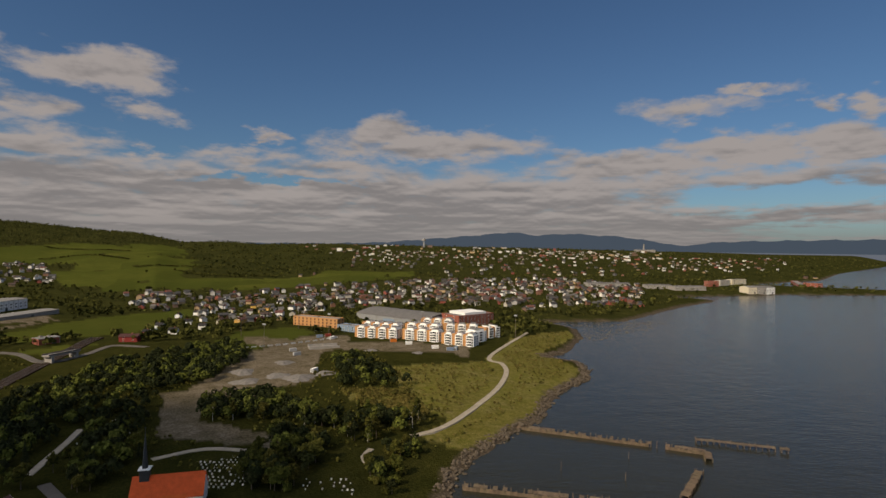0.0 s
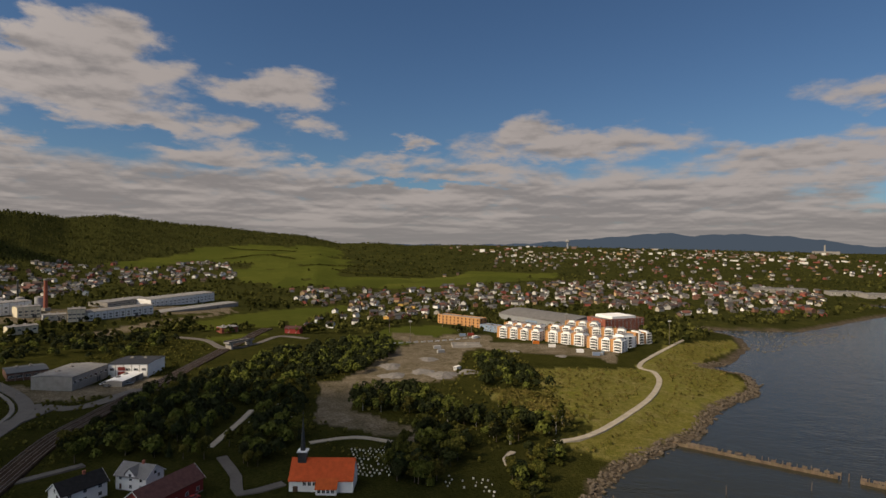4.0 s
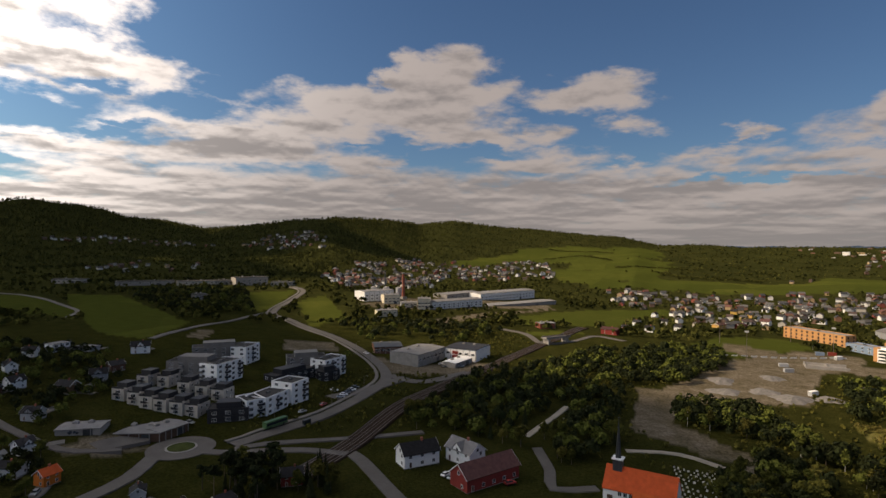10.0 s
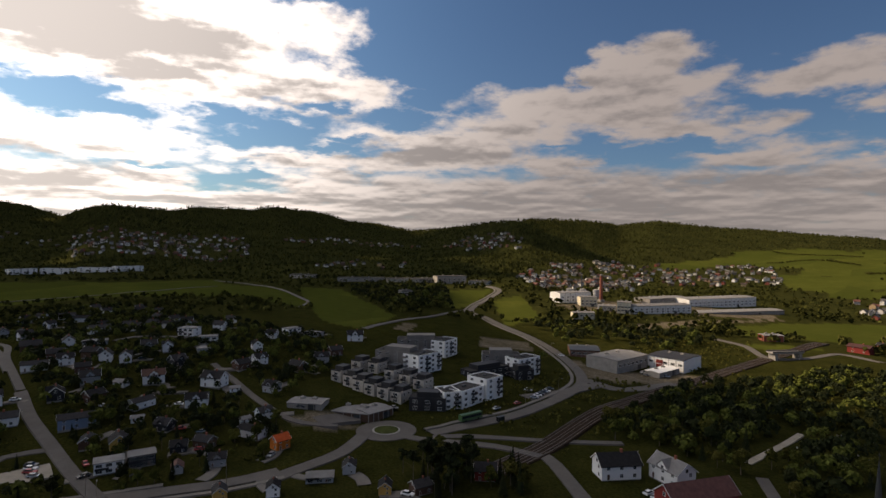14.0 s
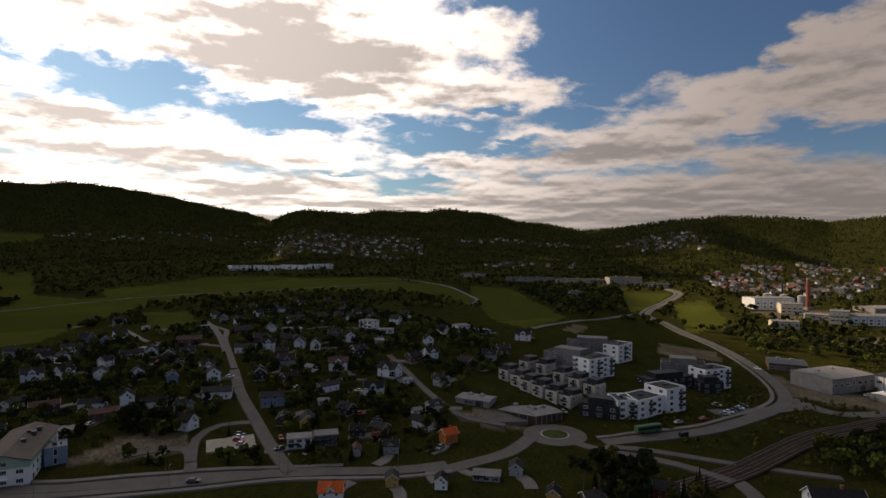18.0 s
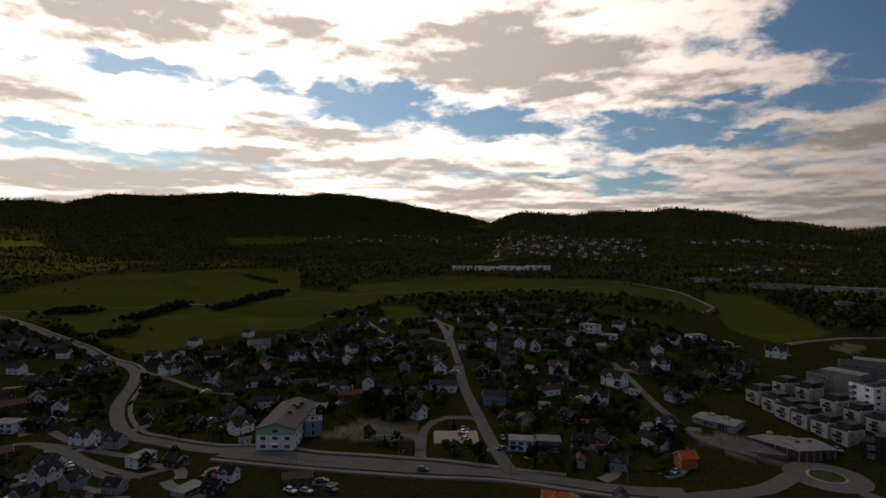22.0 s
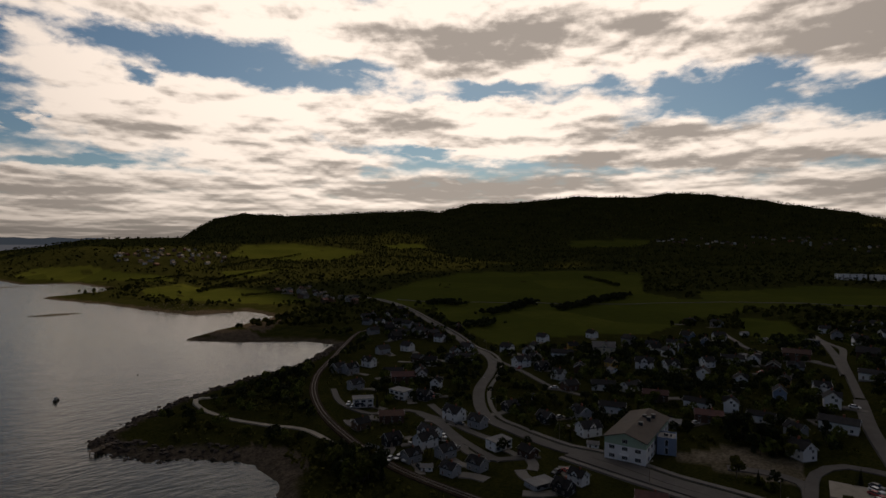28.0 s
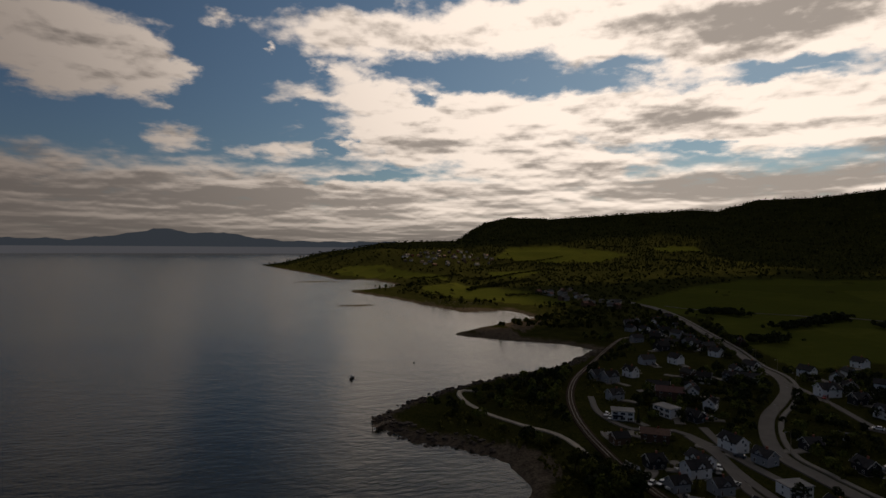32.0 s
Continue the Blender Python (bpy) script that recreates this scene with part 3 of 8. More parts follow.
GRASS_E = [
    [(-233, -945), (-322, -1027), (-397, -841), (-383, -663), (-324, -673), (-253, -780), (-222, -861)],
    [(-473, -1301), (-634, -1260), (-501, -1141), (-440, -1170)],
    [(-1124, -1621), (-1226, -1528), (-1185, -1444), (-1074, -1450)],
    [(-1619, -1196), (-1791, -994), (-1653, -995), (-1571, -1136)],
]
GRASS_F = [
    [(-1671, -1222), (-1889, -1017), (-1713, -941), (-1586, -1136)],
    [(-1228, -1651), (-1239, -1517), (-1192, -1437), (-1062, -1422)],
]
GRASS = GRASS_A + GRASS_B + GRASS_C + GRASS_D + GRASS_E + GRASS_F
GRASS_G = [
    [(-880, 1235), (-778, 1418), (-637, 1473), (-560, 1176), (-398, 1203), (-73, 1482), (-65, 1321), (-535, 978), (-652, 957)],
    [(-1146, 1112), (-1273, 1510), (-1217, 1703), (-1084, 1518), (-1029, 1126)],
    [(-1153, 1796), (-1159, 2426), (-818, 1799), (-878, 1462)],
    [(-883, 1329), (-821, 1514), (-813, 1763), (-581, 1092), (-629, 1025), (-757, 1122)],
    [(-605, 987), (-414, 1121), (-286, 1258), (-116, 1362), (-118, 1239), (-368, 997), (-556, 907)],
    [(-400, 503), (-421, 606), (-391, 709), (-337, 732), (-310, 632), (-342, 508), (-380, 478)],
]
PITCH = [(-206, 506), (-203, 553), (-159, 594), (-136, 563), (-157, 465)]
GRASS = GRASS + GRASS_G + [PITCH]
MEADOW = [
    [(-38, 408), (34, 433), (67, 538), (138, 608), (134, 561), (89, 489), (98, 444), (106, 419), (71, 351), (45, 294), (21, 260), (5, 251), (-11, 266), (3, 290), (-23, 335)],
    [(-64, 345), (-22, 348), (-6, 302), (-14, 275), (-45, 312)],
]
SOIL = [
    [(-158, 336), (-156, 376), (-158, 454), (-135, 541), (-93, 545), (-83, 502), (-101, 462), (-86, 369), (-109, 332), (-137, 329)],
    [(-168, 335), (-150, 346), (-124, 285), (-76, 260), (-75, 245), (-133, 260)],
    [(-428, 158), (-475, 184), (-467, 195), (-417, 168)],
    [(-377, 208), (-410, 229), (-390, 261), (-364, 248)],
    [(-446, 391), (-435, 641), (-415, 479), (-410, 421)],
    [(-227, -91), (-238, -88), (-252, -81), (-252, -57), (-236, -51), (-227, -58), (-226, -72)],
    [(-265, 53), (-261, 76), (-250, 84), (-245, 68), (-254, 56)],
    [(-177, 490), (-71, 473), (9, 462), (21, 447), (24, 504), (-86, 512), (-186, 530)],
    [(-335, 262), (-299, 277), (-289, 311), (-258, 313), (-249, 270), (-288, 239)],
    [(-554, 387), (-488, 445), (-437, 623), (-479, 682), (-574, 484)],
]
MUD = [
    [(-112, -172), (-117, -190), (-110, -207), (-118, -212), (-128, -195), (-124, -172)],
    [(-157, -824), (-206, -688), (-272, -672), (-293, -551), (-233, -471), (-197, -560), (-189, -467), (-222, -446), (-230, -522)],
    [(148, 669), (226, 700), (281, 678), (161, 570), (116, 458), (146, 570)],
]
ROADS = [
    (7.5, [(-227, 109), (-230, 132), (-238, 164), (-262, 207), (-289, 235), (-342, 259), (-425, 279), (-506, 286), (-561, 294), (-667, 389), (-723, 404)]),
    (7, [(-239, 84), (-222, 70), (-211, 49), (-205, 38)]),
    (7, [(-213, 45), (-210, 27), (-212, -10), (-207, -40), (-204, -65), (-202, -91), (-201, -118)]),
    (6.5, [(-465, -682), (-455, -597), (-417, -498), (-383, -424), (-351, -354), (-320, -299), (-308, -269), (-288, -243), (-264, -223), (-239, -205), (-218, -183), (-207, -165), (-205, -152), (-203, -135), (-203, -121), (-206, -111), (-207, -100), (-206, -81), (-208, -64), (-209, -51), (-211, -33), (-211, -14), (-211, 8)]),
    (5.5, [(-212, -10), (-238, -22), (-264, -33), (-296, -47), (-328, -58)]),
    (5, [(-229, 98), (-218, 108), (-206, 128), (-191, 140)]),
    (6, [(-193, 142), (-183, 141), (-159, 134), (-145, 130)]),
    (4, [(-223, 108), (-217, 125), (-209, 143), (-193, 182)]),
    (5.5, [(-563, 292), (-515, 226), (-478, 177), (-426, 135)]),
    (6, [(-357, 430), (-327, 428), (-290, 405), (-278, 431), (-278, 469), (-245, 462)]),
    (4.5, [(-365, -72), (-421, -92), (-478, -113)]),
    (4, [(-190, -141), (-191, -167), (-197, -187), (-202, -201)]),
    (4.5, [(-146, 204), (-128, 188), (-118, 176), (-108, 188)]),
]
LANES = [
    (4.5, [(-215, -44), (-225, -47), (-234, -52), (-234, -63), (-229, -73)]),
    (4, [(-222, -46), (-244, -51), (-258, -46), (-260, -31)]),
    (3.6, [(-342, 26), (-317, 35), (-288, 44), (-266, 52), (-254, 60), (-248, 74)]),
    (3.6, [(-403, -29), (-410, -20), (-405, -7), (-397, 14)]),
    (4, [(-329, -58), (-358, -68), (-396, -81), (-440, -92), (-466, -106), (-522, -130)]),
    (3.6, [(-189, -194), (-186, -174), (-177, -153), (-173, -139), (-179, -131), (-191, -124)]),
    (3.6, [(-190, -181), (-182, -159), (-178, -141), (-177, -130)]),
    (3.4, [(-309, -4), (-307, 5), (-306, 14)]),
    (3.4, [(-500, -188), (-424, -141), (-399, -105), (-380, -79)]),
    (3.4, [(-301, -256), (-286, -217), (-270, -182), (-268, -159)]),
    (3.4, [(-180, -257), (-170, -231), (-172, -207), (-188, -201), (-191, -182)]),
    (4.5, [(-919, 40), (-838, 86), (-708, 118), (-629, 128), (-585, 110)]),
    (3.0, [(-485, -622), (-506, -551), (-561, -464), (-627, -355), (-697, -297), (-742, -202), (-776, -69), (-834, 41)]),
]
ROADS = ROADS + LANES
PATHS = [
    (3.4, [(97, 597), (40, 455), (46, 424), (46, 395), (35, 351), (15, 304), (0, 277), (-14, 264)]),
    (2.6, [(-31, 246), (-33, 237), (-30, 229)]),
    (2.2, [(-129, -286), (-122, -291), (-117, -283), (-117, -251), (-129, -226), (-139, -211), (-141, -191), (-139, -177)]),
    (3, [(-120, 230), (-103, 243), (-79, 241)]),
    (3, [(-158, 212), (-167, 244), (-175, 269)]),
]
RAILS = [
    (10, [(-184, 112), (-192, 132), (-201, 151), (-219, 183), (-231, 208), (-243, 244), (-263, 307), (-282, 370), (-297, 440), (-314, 506)]),
    (4.2, [(-150, -112), (-146, -135), (-146, -136), (-145, -150), (-147, -180), (-156, -225), (-178, -275), (-219, -331), (-295, -415), (-341, -405)]),
]

# ---- land, sea and distance ----
def part(name, verts, faces, mat, parent=None, label="", smooth_faces=False):
    me = bpy.data.meshes.new(name)
    me.from_pydata([tuple(v) for v in verts], [], [tuple(f) for f in faces])
    me.materials.append(mat)
    if smooth_faces:
        me.shade_smooth()
    ob = new(name, me)
    if parent:
        ob.parent = parent
    return tagged(ob, label)


FIELDS = {}
bearings = np.radians(np.concatenate([np.arange(-45, 212, 0.25), np.arange(212, 315, 2.5)]))
radii = 14 * 1.019 ** np.arange(0, 312)
R, B = np.meshgrid(radii, bearings, indexing="ij")
GX, GY = HUB[0] - R * np.sin(B), HUB[1] + R * np.cos(B)
GZ = ground(GX, GY)
rows_n, cols_n = GX.shape
idx = np.arange(rows_n * cols_n).reshape(rows_n, cols_n)
quads = np.stack([idx[:-1, :], np.roll(idx, -1, 1)[:-1, :], np.roll(idx, -1, 1)[1:, :], idx[1:, :]], -1).reshape(-1, 4)
land = bpy.data.meshes.new("ground")
land.vertices.add(GX.size + 1)
land.vertices.foreach_set("co", np.vstack([np.stack([GX, GY, GZ], -1).reshape(-1, 3), [(HUB[0], HUB[1], -3)]]).astype(np.float32).ravel())
hub = np.stack([np.full(cols_n, GX.size), np.roll(idx[0], -1), idx[0]], -1)
loops = np.concatenate([quads.ravel(), hub.ravel()])
sizes = np.concatenate([np.full(len(quads), 4), np.full(cols_n, 3)])
land.loops.add(len(loops))
land.loops.foreach_set("vertex_index", loops.astype(np.int32))
land.polygons.add(len(sizes))
land.polygons.foreach_set("loop_start", np.concatenate([[0], np.cumsum(sizes)[:-1]]).astype(np.int32))
land.update(calc_edges=True)
land.validate()
land.shade_smooth()
ground_ob = tagged(new("ground", land), "rolling coastal land with meadows, fields and woods", "ground", kind="structure")
SD = shore_distance(GX, GY)
BEAR = np.degrees(B)


def mask(polys, edge=0):
    m = np.zeros(GX.shape)
    wx, wy = GX + 2.5 * waves(GX, GY, 37, 4.0), GY + 2.5 * waves(GX, GY, 43, 7.0)
    for p in polys:
        m = np.maximum(m, inside(wx, wy, np.array(p, float)))
    return m


rise_all, far_all = np.interp(BEAR, RIDGES[:, 0], RIDGES[:, 1]), np.interp(BEAR, RIDGES[:, 0], RIDGES[:, 2])
wood = np.maximum(smooth(R / far_all, 0.42, 0.6) * smooth(rise_all, 0.7, 1.6), smooth(R, 480, 620))
grass, meadow, soil = mask(GRASS), mask(MEADOW), mask(SOIL)


def copse(x, y):
    """Where clumps of trees break up the far farmland."""
    return (waves(x, y, 190, 2.2) + 0.6 * waves(x, y, 83, 6.1) > 1.02) & (np.hypot(x, y) > 820)


grass = grass * (1 - 0.85 * copse(GX, GY))
shore = np.maximum((1 - smooth(SD, 4, 9)) * (R < 2500), mask(MUD))
cover = np.zeros((GX.size + 1, 4), np.float32)
cover[:-1] = np.stack([grass, meadow, np.maximum(soil, 0), wood * (1 - np.maximum(np.maximum(grass, meadow), np.maximum(soil, 0)))], -1).reshape(-1, 4)
layer = land.attributes.new("cover", "FLOAT_COLOR", "POINT")
layer.data.foreach_set("color", cover.ravel())
layer = land.attributes.new("shore", "FLOAT", "POINT")
layer.data.foreach_set("value", np.append(shore.ravel(), 1).astype(np.float32))


def ground_material():
    m = bpy.data.materials.new("land_cover")
    m.use_nodes = True
    t = m.node_tree
    b = t.nodes["Principled BSDF"]
    b.inputs["Roughness"].default_value, b.inputs["Specular IOR Level"].default_value = 0.95, 0.0
    geo = t.nodes.new("ShaderNodeNewGeometry")

    def noise_at(scale, detail=5, rough=0.6):
        n = t.nodes.new("ShaderNodeTexNoise")
        n.inputs["Scale"].default_value, n.inputs["Detail"].default_value, n.inputs["Roughness"].default_value = scale, detail, rough
        t.links.new(geo.outputs["Position"], n.inputs["Vector"])
        r = t.nodes.new("ShaderNodeMapRange")
        r.inputs["From Min"].default_value, r.inputs["From Max"].default_value = 0.32, 0.68
        t.links.new(n.outputs["Fac"], r.inputs["Value"])
        return r.outputs["Result"]

    def mixed(f, a, b2):
        x = t.nodes.new("ShaderNodeMix")
        x.data_type = "RGBA"
        t.links.new(f, x.inputs[0])
        for i, v in ((6, a), (7, b2)):
            if isinstance(v, tuple):
                x.inputs[i].default_value = (*v, 1)
            else:
                t.links.new(v, x.inputs[i])
        return x.outputs[2]

    cells = t.nodes.new("ShaderNodeTexVoronoi")
    cells.inputs["Scale"].default_value = 0.0065
    t.links.new(geo.outputs["Position"], cells.inputs["Vector"])
    parcel = t.nodes.new("ShaderNodeSeparateColor")
    t.links.new(cells.outputs["Color"], parcel.inputs[0])
    big, mid, small = noise_at(0.012), noise_at(0.09), noise_at(0.9)
    at = t.nodes.new("ShaderNodeAttribute")
    at.attribute_name = "cover"
    sep = t.nodes.new("ShaderNodeSeparateColor")
    t.links.new(at.outputs["Color"], sep.inputs[0])
    scrub = mixed(mid, mixed(small, (0.012, 0.014, 0.004), (0.03, 0.032, 0.008)), mixed(small, (0.022, 0.024, 0.006), (0.046, 0.044, 0.012)))
    field = mixed(parcel.outputs[0], mixed(mid, (0.04, 0.05, 0.01), (0.052, 0.06, 0.013)), mixed(mid, (0.066, 0.074, 0.014), (0.092, 0.096, 0.02)))
    field = mixed(big, field, mixed(small, (0.042, 0.054, 0.01), (0.062, 0.072, 0.014)))
    tuft = noise_at(0.28, 6, 0.7)
    dry = mixed(tuft, mixed(small, (0.06, 0.07, 0.016), (0.125, 0.115, 0.032)), mixed(small, (0.15, 0.128, 0.045), (0.24, 0.195, 0.1)))
    dry = mixed(mid, dry, mixed(tuft, (0.07, 0.085, 0.012), (0.15, 0.135, 0.028)))
    dry = mixed(noise_at(0.028, 3, 0.5), dry, mixed(tuft, mixed(small, (0.045, 0.05, 0.008), (0.11, 0.102, 0.02)), mixed(small, (0.09, 0.086, 0.018), (0.18, 0.148, 0.05))))
    dirt = mixed(mid, mixed(tuft, mixed(small, (0.06, 0.047, 0.033), (0.19, 0.16, 0.12)), mixed(small, (0.12, 0.1, 0.072), (0.26, 0.22, 0.165))), mixed(small, (0.045, 0.038, 0.02), (0.12, 0.1, 0.06)))
    trees = mixed(big, mixed(small, (0.016, 0.019, 0.006), (0.036, 0.038, 0.011)), mixed(mid, (0.024, 0.027, 0.008), (0.054, 0.054, 0.015)))
    c = mixed(sep.outputs[0], scrub, field)
    c = mixed(sep.outputs[1], c, dry)
    c = mixed(sep.outputs[2], c, dirt)
    c = mixed(at.outputs["Alpha"], c, trees)
    sh = t.nodes.new("ShaderNodeAttribute")
    sh.attribute_name = "shore"
    c = mixed(sh.outputs["Fac"], c, mixed(tuft, mixed(small, (0.03, 0.024, 0.016), (0.075, 0.06, 0.045)), mixed(small, (0.06, 0.048, 0.034), (0.15, 0.12, 0.09))))
    t.links.new(c, b.inputs["Base Color"])
    bp = t.nodes.new("ShaderNodeBump")
    bp.inputs["Strength"].default_value, bp.inputs["Distance"].default_value = 0.6, 0.5
    t.links.new(small, bp.inputs["Height"])
    t.links.new(bp.outputs[0], b.inputs["Normal"])
    return m


land.materials.append(ground_material())


def water_material():
    m = bpy.data.materials.new("sea_water")
    m.use_nodes = True
    t = m.node_tree
    b = t.nodes["Principled BSDF"]
    b.inputs["Base Color"].default_value = (0.026, 0.026, 0.017, 1)
    b.inputs["Roughness"].default_value, b.inputs["IOR"].default_value = 0.14, 1.27
    geo = t.nodes.new("ShaderNodeNewGeometry")
    total = None
    for scale, stretch, weight in ((0.16, 2.6, 1.0), (0.05, 2.0, 1.2), (0.7, 1.5, 0.35)):
        mp = t.nodes.new("ShaderNodeMapping")
        mp.inputs["Rotation"].default_value = (0, 0, radians(65))
        mp.inputs["Scale"].default_value = (scale, scale * stretch, scale)
        t.links.new(geo.outputs["Position"], mp.inputs[0])
        n = t.nodes.new("ShaderNodeTexNoise")
        n.inputs["Scale"].default_value, n.inputs["Detail"].default_value = 1.0, 3
        t.links.new(mp.outputs[0], n.inputs["Vector"])
        w = t.nodes.new("ShaderNodeMath")
        w.operation = "MULTIPLY_ADD"
        w.inputs[1].default_value, w.inputs[2].default_value = weight, 0
        t.links.new(n.outputs["Fac"], w.inputs[0])
        if total:
            t.links.new(total, w.inputs[2])
        total = w.outputs[0]
    bp = t.nodes.new("ShaderNodeBump")
    bp.inputs["Strength"].default_value, bp.inputs["Distance"].default_value = 0.38, 0.6
    t.links.new(total, bp.inputs["Height"])
    t.links.new(bp.outputs[0], b.inputs["Normal"])
    return m


ring = [(HUB[0] + 4940 * math.cos(a), HUB[1] + 4940 * math.sin(a), 0.0) for a in np.linspace(0, 2 * math.pi, 180, endpoint=False)]
sea = tagged(part("water", [(HUB[0], HUB[1], 0)] + ring, [(0, i + 1, (i + 1) % 180 + 1) for i in range(180)], water_material()), "grey-blue fjord water with small waves", "water", kind="structure")

# what lies beyond: fjord and mountains as glowing strips, haze put into the blue
FAR_RIDGE = [(-60, 0.5), (-38, 0.8), (-33, 0.72), (-27, 0.55), (-24.5, 0.3), (-23.5, 0.1), (-22, 0.4), (-18, 1.0), (-13, 1.27), (-9.6, 1.07), (-7.3, 1.4), (-5, 1.16), (-2.7, 0.95), (2.6, 0.5), (6, 0.22), (12, 0.05), (60, 0.0),
             (165, 0.0), (172, 0.2), (178, 0.15), (182, 0.2), (184.9, 0.5), (187.5, 0.96), (190, 0.82), (192.3, 1.19), (193.5, 1.22), (194.3, 0.9), (197.3, 0.44), (199.8, 0.11), (201.7, 0.23), (204.7, 0.19), (215, 0.3), (260, 0.4), (300, 0.5)]
far_b = np.arange(-60, 300, 0.5)
far_top = np.interp(far_b, [b for b, _ in FAR_RIDGE], [r for _, r in FAR_RIDGE]) + 0.05 * np.sin(far_b * 2.1) + 0.03 * np.sin(far_b * 5.3 + 1)


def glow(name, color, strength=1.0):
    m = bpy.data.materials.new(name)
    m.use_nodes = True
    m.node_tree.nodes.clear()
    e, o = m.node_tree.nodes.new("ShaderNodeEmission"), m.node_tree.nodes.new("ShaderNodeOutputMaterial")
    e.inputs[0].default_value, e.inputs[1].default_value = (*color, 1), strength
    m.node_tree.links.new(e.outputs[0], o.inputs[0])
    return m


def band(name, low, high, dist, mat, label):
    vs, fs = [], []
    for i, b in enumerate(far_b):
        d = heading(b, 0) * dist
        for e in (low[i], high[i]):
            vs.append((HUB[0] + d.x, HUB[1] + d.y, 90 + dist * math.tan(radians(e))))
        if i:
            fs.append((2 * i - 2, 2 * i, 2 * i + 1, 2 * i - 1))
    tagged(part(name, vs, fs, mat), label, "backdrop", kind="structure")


band("backdrop_mountains", np.full(far_b.shape, -0.5), far_top, 4880, glow("hazy_hills_glow", (0.075, 0.10, 0.135)), "glowing backdrop of distant mountains, blue haze in its colour")
band("backdrop_fjord", np.full(far_b.shape, -1.2), np.full(far_b.shape, -0.42), 4860, glow("far_water_glow", (0.16, 0.18, 0.22)), "glowing backdrop strip for the pale far fjord water")


# ---- roads, tracks and the railway ----
def spline(points, step=6.0):
    p = np.array(points, float)
    ext = np.vstack([2 * p[0] - p[1], p, 2 * p[-1] - p[-2]])
    out = []
    for i in range(1, len(ext) - 2):
        a, b, c, d = ext[i - 1:i + 3]
        n = max(2, int(np.hypot(*(c - b)) / step))
        for s in np.arange(n) / n:
            out.append(0.5 * (2 * b + (c - a) * s + (2 * a - 5 * b + 4 * c - d) * s * s + (3 * b - a - 3 * c + d) * s ** 3))
    return np.array(out + [p[-1]])


def ribbon(name, points, width, mat, lift=0.25, label="", category="road", side=0.0):
    c = spline(points)
    tan = np.gradient(c, axis=0)
    tan /= np.linalg.norm(tan, axis=1)[:, None] + 1e-9
    nor = np.stack([-tan[:, 1], tan[:, 0]], -1)
    zc = ground(c[:, 0], c[:, 1])
    zc = np.convolve(np.pad(zc, 4, mode="edge"), np.ones(9) / 9, "valid")
    vs, fs = [], []
    for i in range(len(c)):
        for k, off, dz in ((0, -width / 2 - 0.4, -1.3), (1, -width / 2, 0), (2, width / 2, 0), (3, width / 2 + 0.4, -1.3)):
            q = c[i] + nor[i] * (off + side)
            vs.append((q[0], q[1], max(zc[i], height(q[0], q[1]) if k in (1, 2) else -9, 0.4) + lift + dz))
        if i:
            a = 4 * i - 4
            fs += [(a + k, a + k + 1, a + k + 5, a + k + 4) for k in range(3)]
    return tagged(part(name, vs, fs, mat), label, category, kind="structure")


for w, p in ROADS:
    ribbon("road", p, w * 0.9, M["asphalt"], 0.35, "grey asphalt village road", "road")
for w, p in (ROADS[0], ROADS[2], ROADS[3]):
    ribbon("pavement", p, 2.0, M["walkway"], 0.42, "pale asphalt footway beside the road", "pavement", w / 2 + 2.2)
for w, p in PATHS:
    ribbon("path", p, w, M["gravel"], 0.3, "pale gravel footpath across the grass", "path")
YARDS = [
    (13, [(-236, -45), (-241, -28)], "gravel", "pale gravel parking place"),
    (9, [(-254, 66), (-256, 74), (-257, 85)], "asphalt", "asphalt forecourt of the shop"),
    (9, [(-257, 174), (-262, 200), (-270, 230)], "asphalt", "asphalt parking place by the blocks"),
    (8, [(-283, 233), (-257, 239), (-259, 280)], "asphalt", "asphalt yard of the industrial halls"),
]
for w, p, mat, label in YARDS:
    ribbon("yard", p, w, M[mat], 0.28, label, "yard")
for w, p in RAILS:
    ribbon("railway_bed", p, w, M["rail_bed"], 0.4, "brown ballast bed of the railway", "railway")

# ---- plan of the buildings: the two ends of each front ----
COAST_BLOCKS = [(-85, 538, -43, 523), (-38, 525, -3, 512), (-1, 506, 28, 493), (31, 515, 42, 525), (43, 537, 57, 548), (-83, 571, -44, 553), (-38, 560, -4, 547), (1, 555, 35, 552), (-23, 595, 10, 587)]
BRICK_CENTRE = [(18, 607, 59, 639)]
ORANGE = [(-164, 612, -111, 587)]
ANNEX = [(-109, 577, -89, 566)]
ARENA = [(-105, 682, -19, 613)]
HARBOUR = [(612, 1111, 631, 1115), (632, 1114, 651, 1117), (651, 1117, 673, 1125), (307, 1176, 398, 1180), (428, 1163, 480, 1162), (476, 1137, 544, 1147)]
HARBOUR_FLATS = [(584, 1221, 610, 1228), (621, 1243, 652, 1261), (664, 1275, 709, 1299), (951, 1518, 833, 1288), (838, 1292, 848, 1256)]
FACTORY = [(-487, 457, -478, 534), (-497, 443, -487, 454), (-524, 581, -521, 698), (-480, 540, -463, 671), (-567, 417, -566, 462), (-546, 431, -539, 450), (-481, 372, -473, 393), (-543, 535, -548, 603), (-516, 433, -505, 449)]
FACTORY_CHIMNEY = [(-569, 480, -568, 484), (-644, 508, -645, 514)]
HALLS = [(-294, 267, -304, 302), (-304, 302, -280, 310), (-344, 267, -333, 285), (-275, 284, -281, 307)]
HUT = [(-332, 457, -324, 471)]
SCHOOL = [(-207, -107, -211, -93)]
SCHOOL_ANNEX = [(-224, -96, -227, -90)]
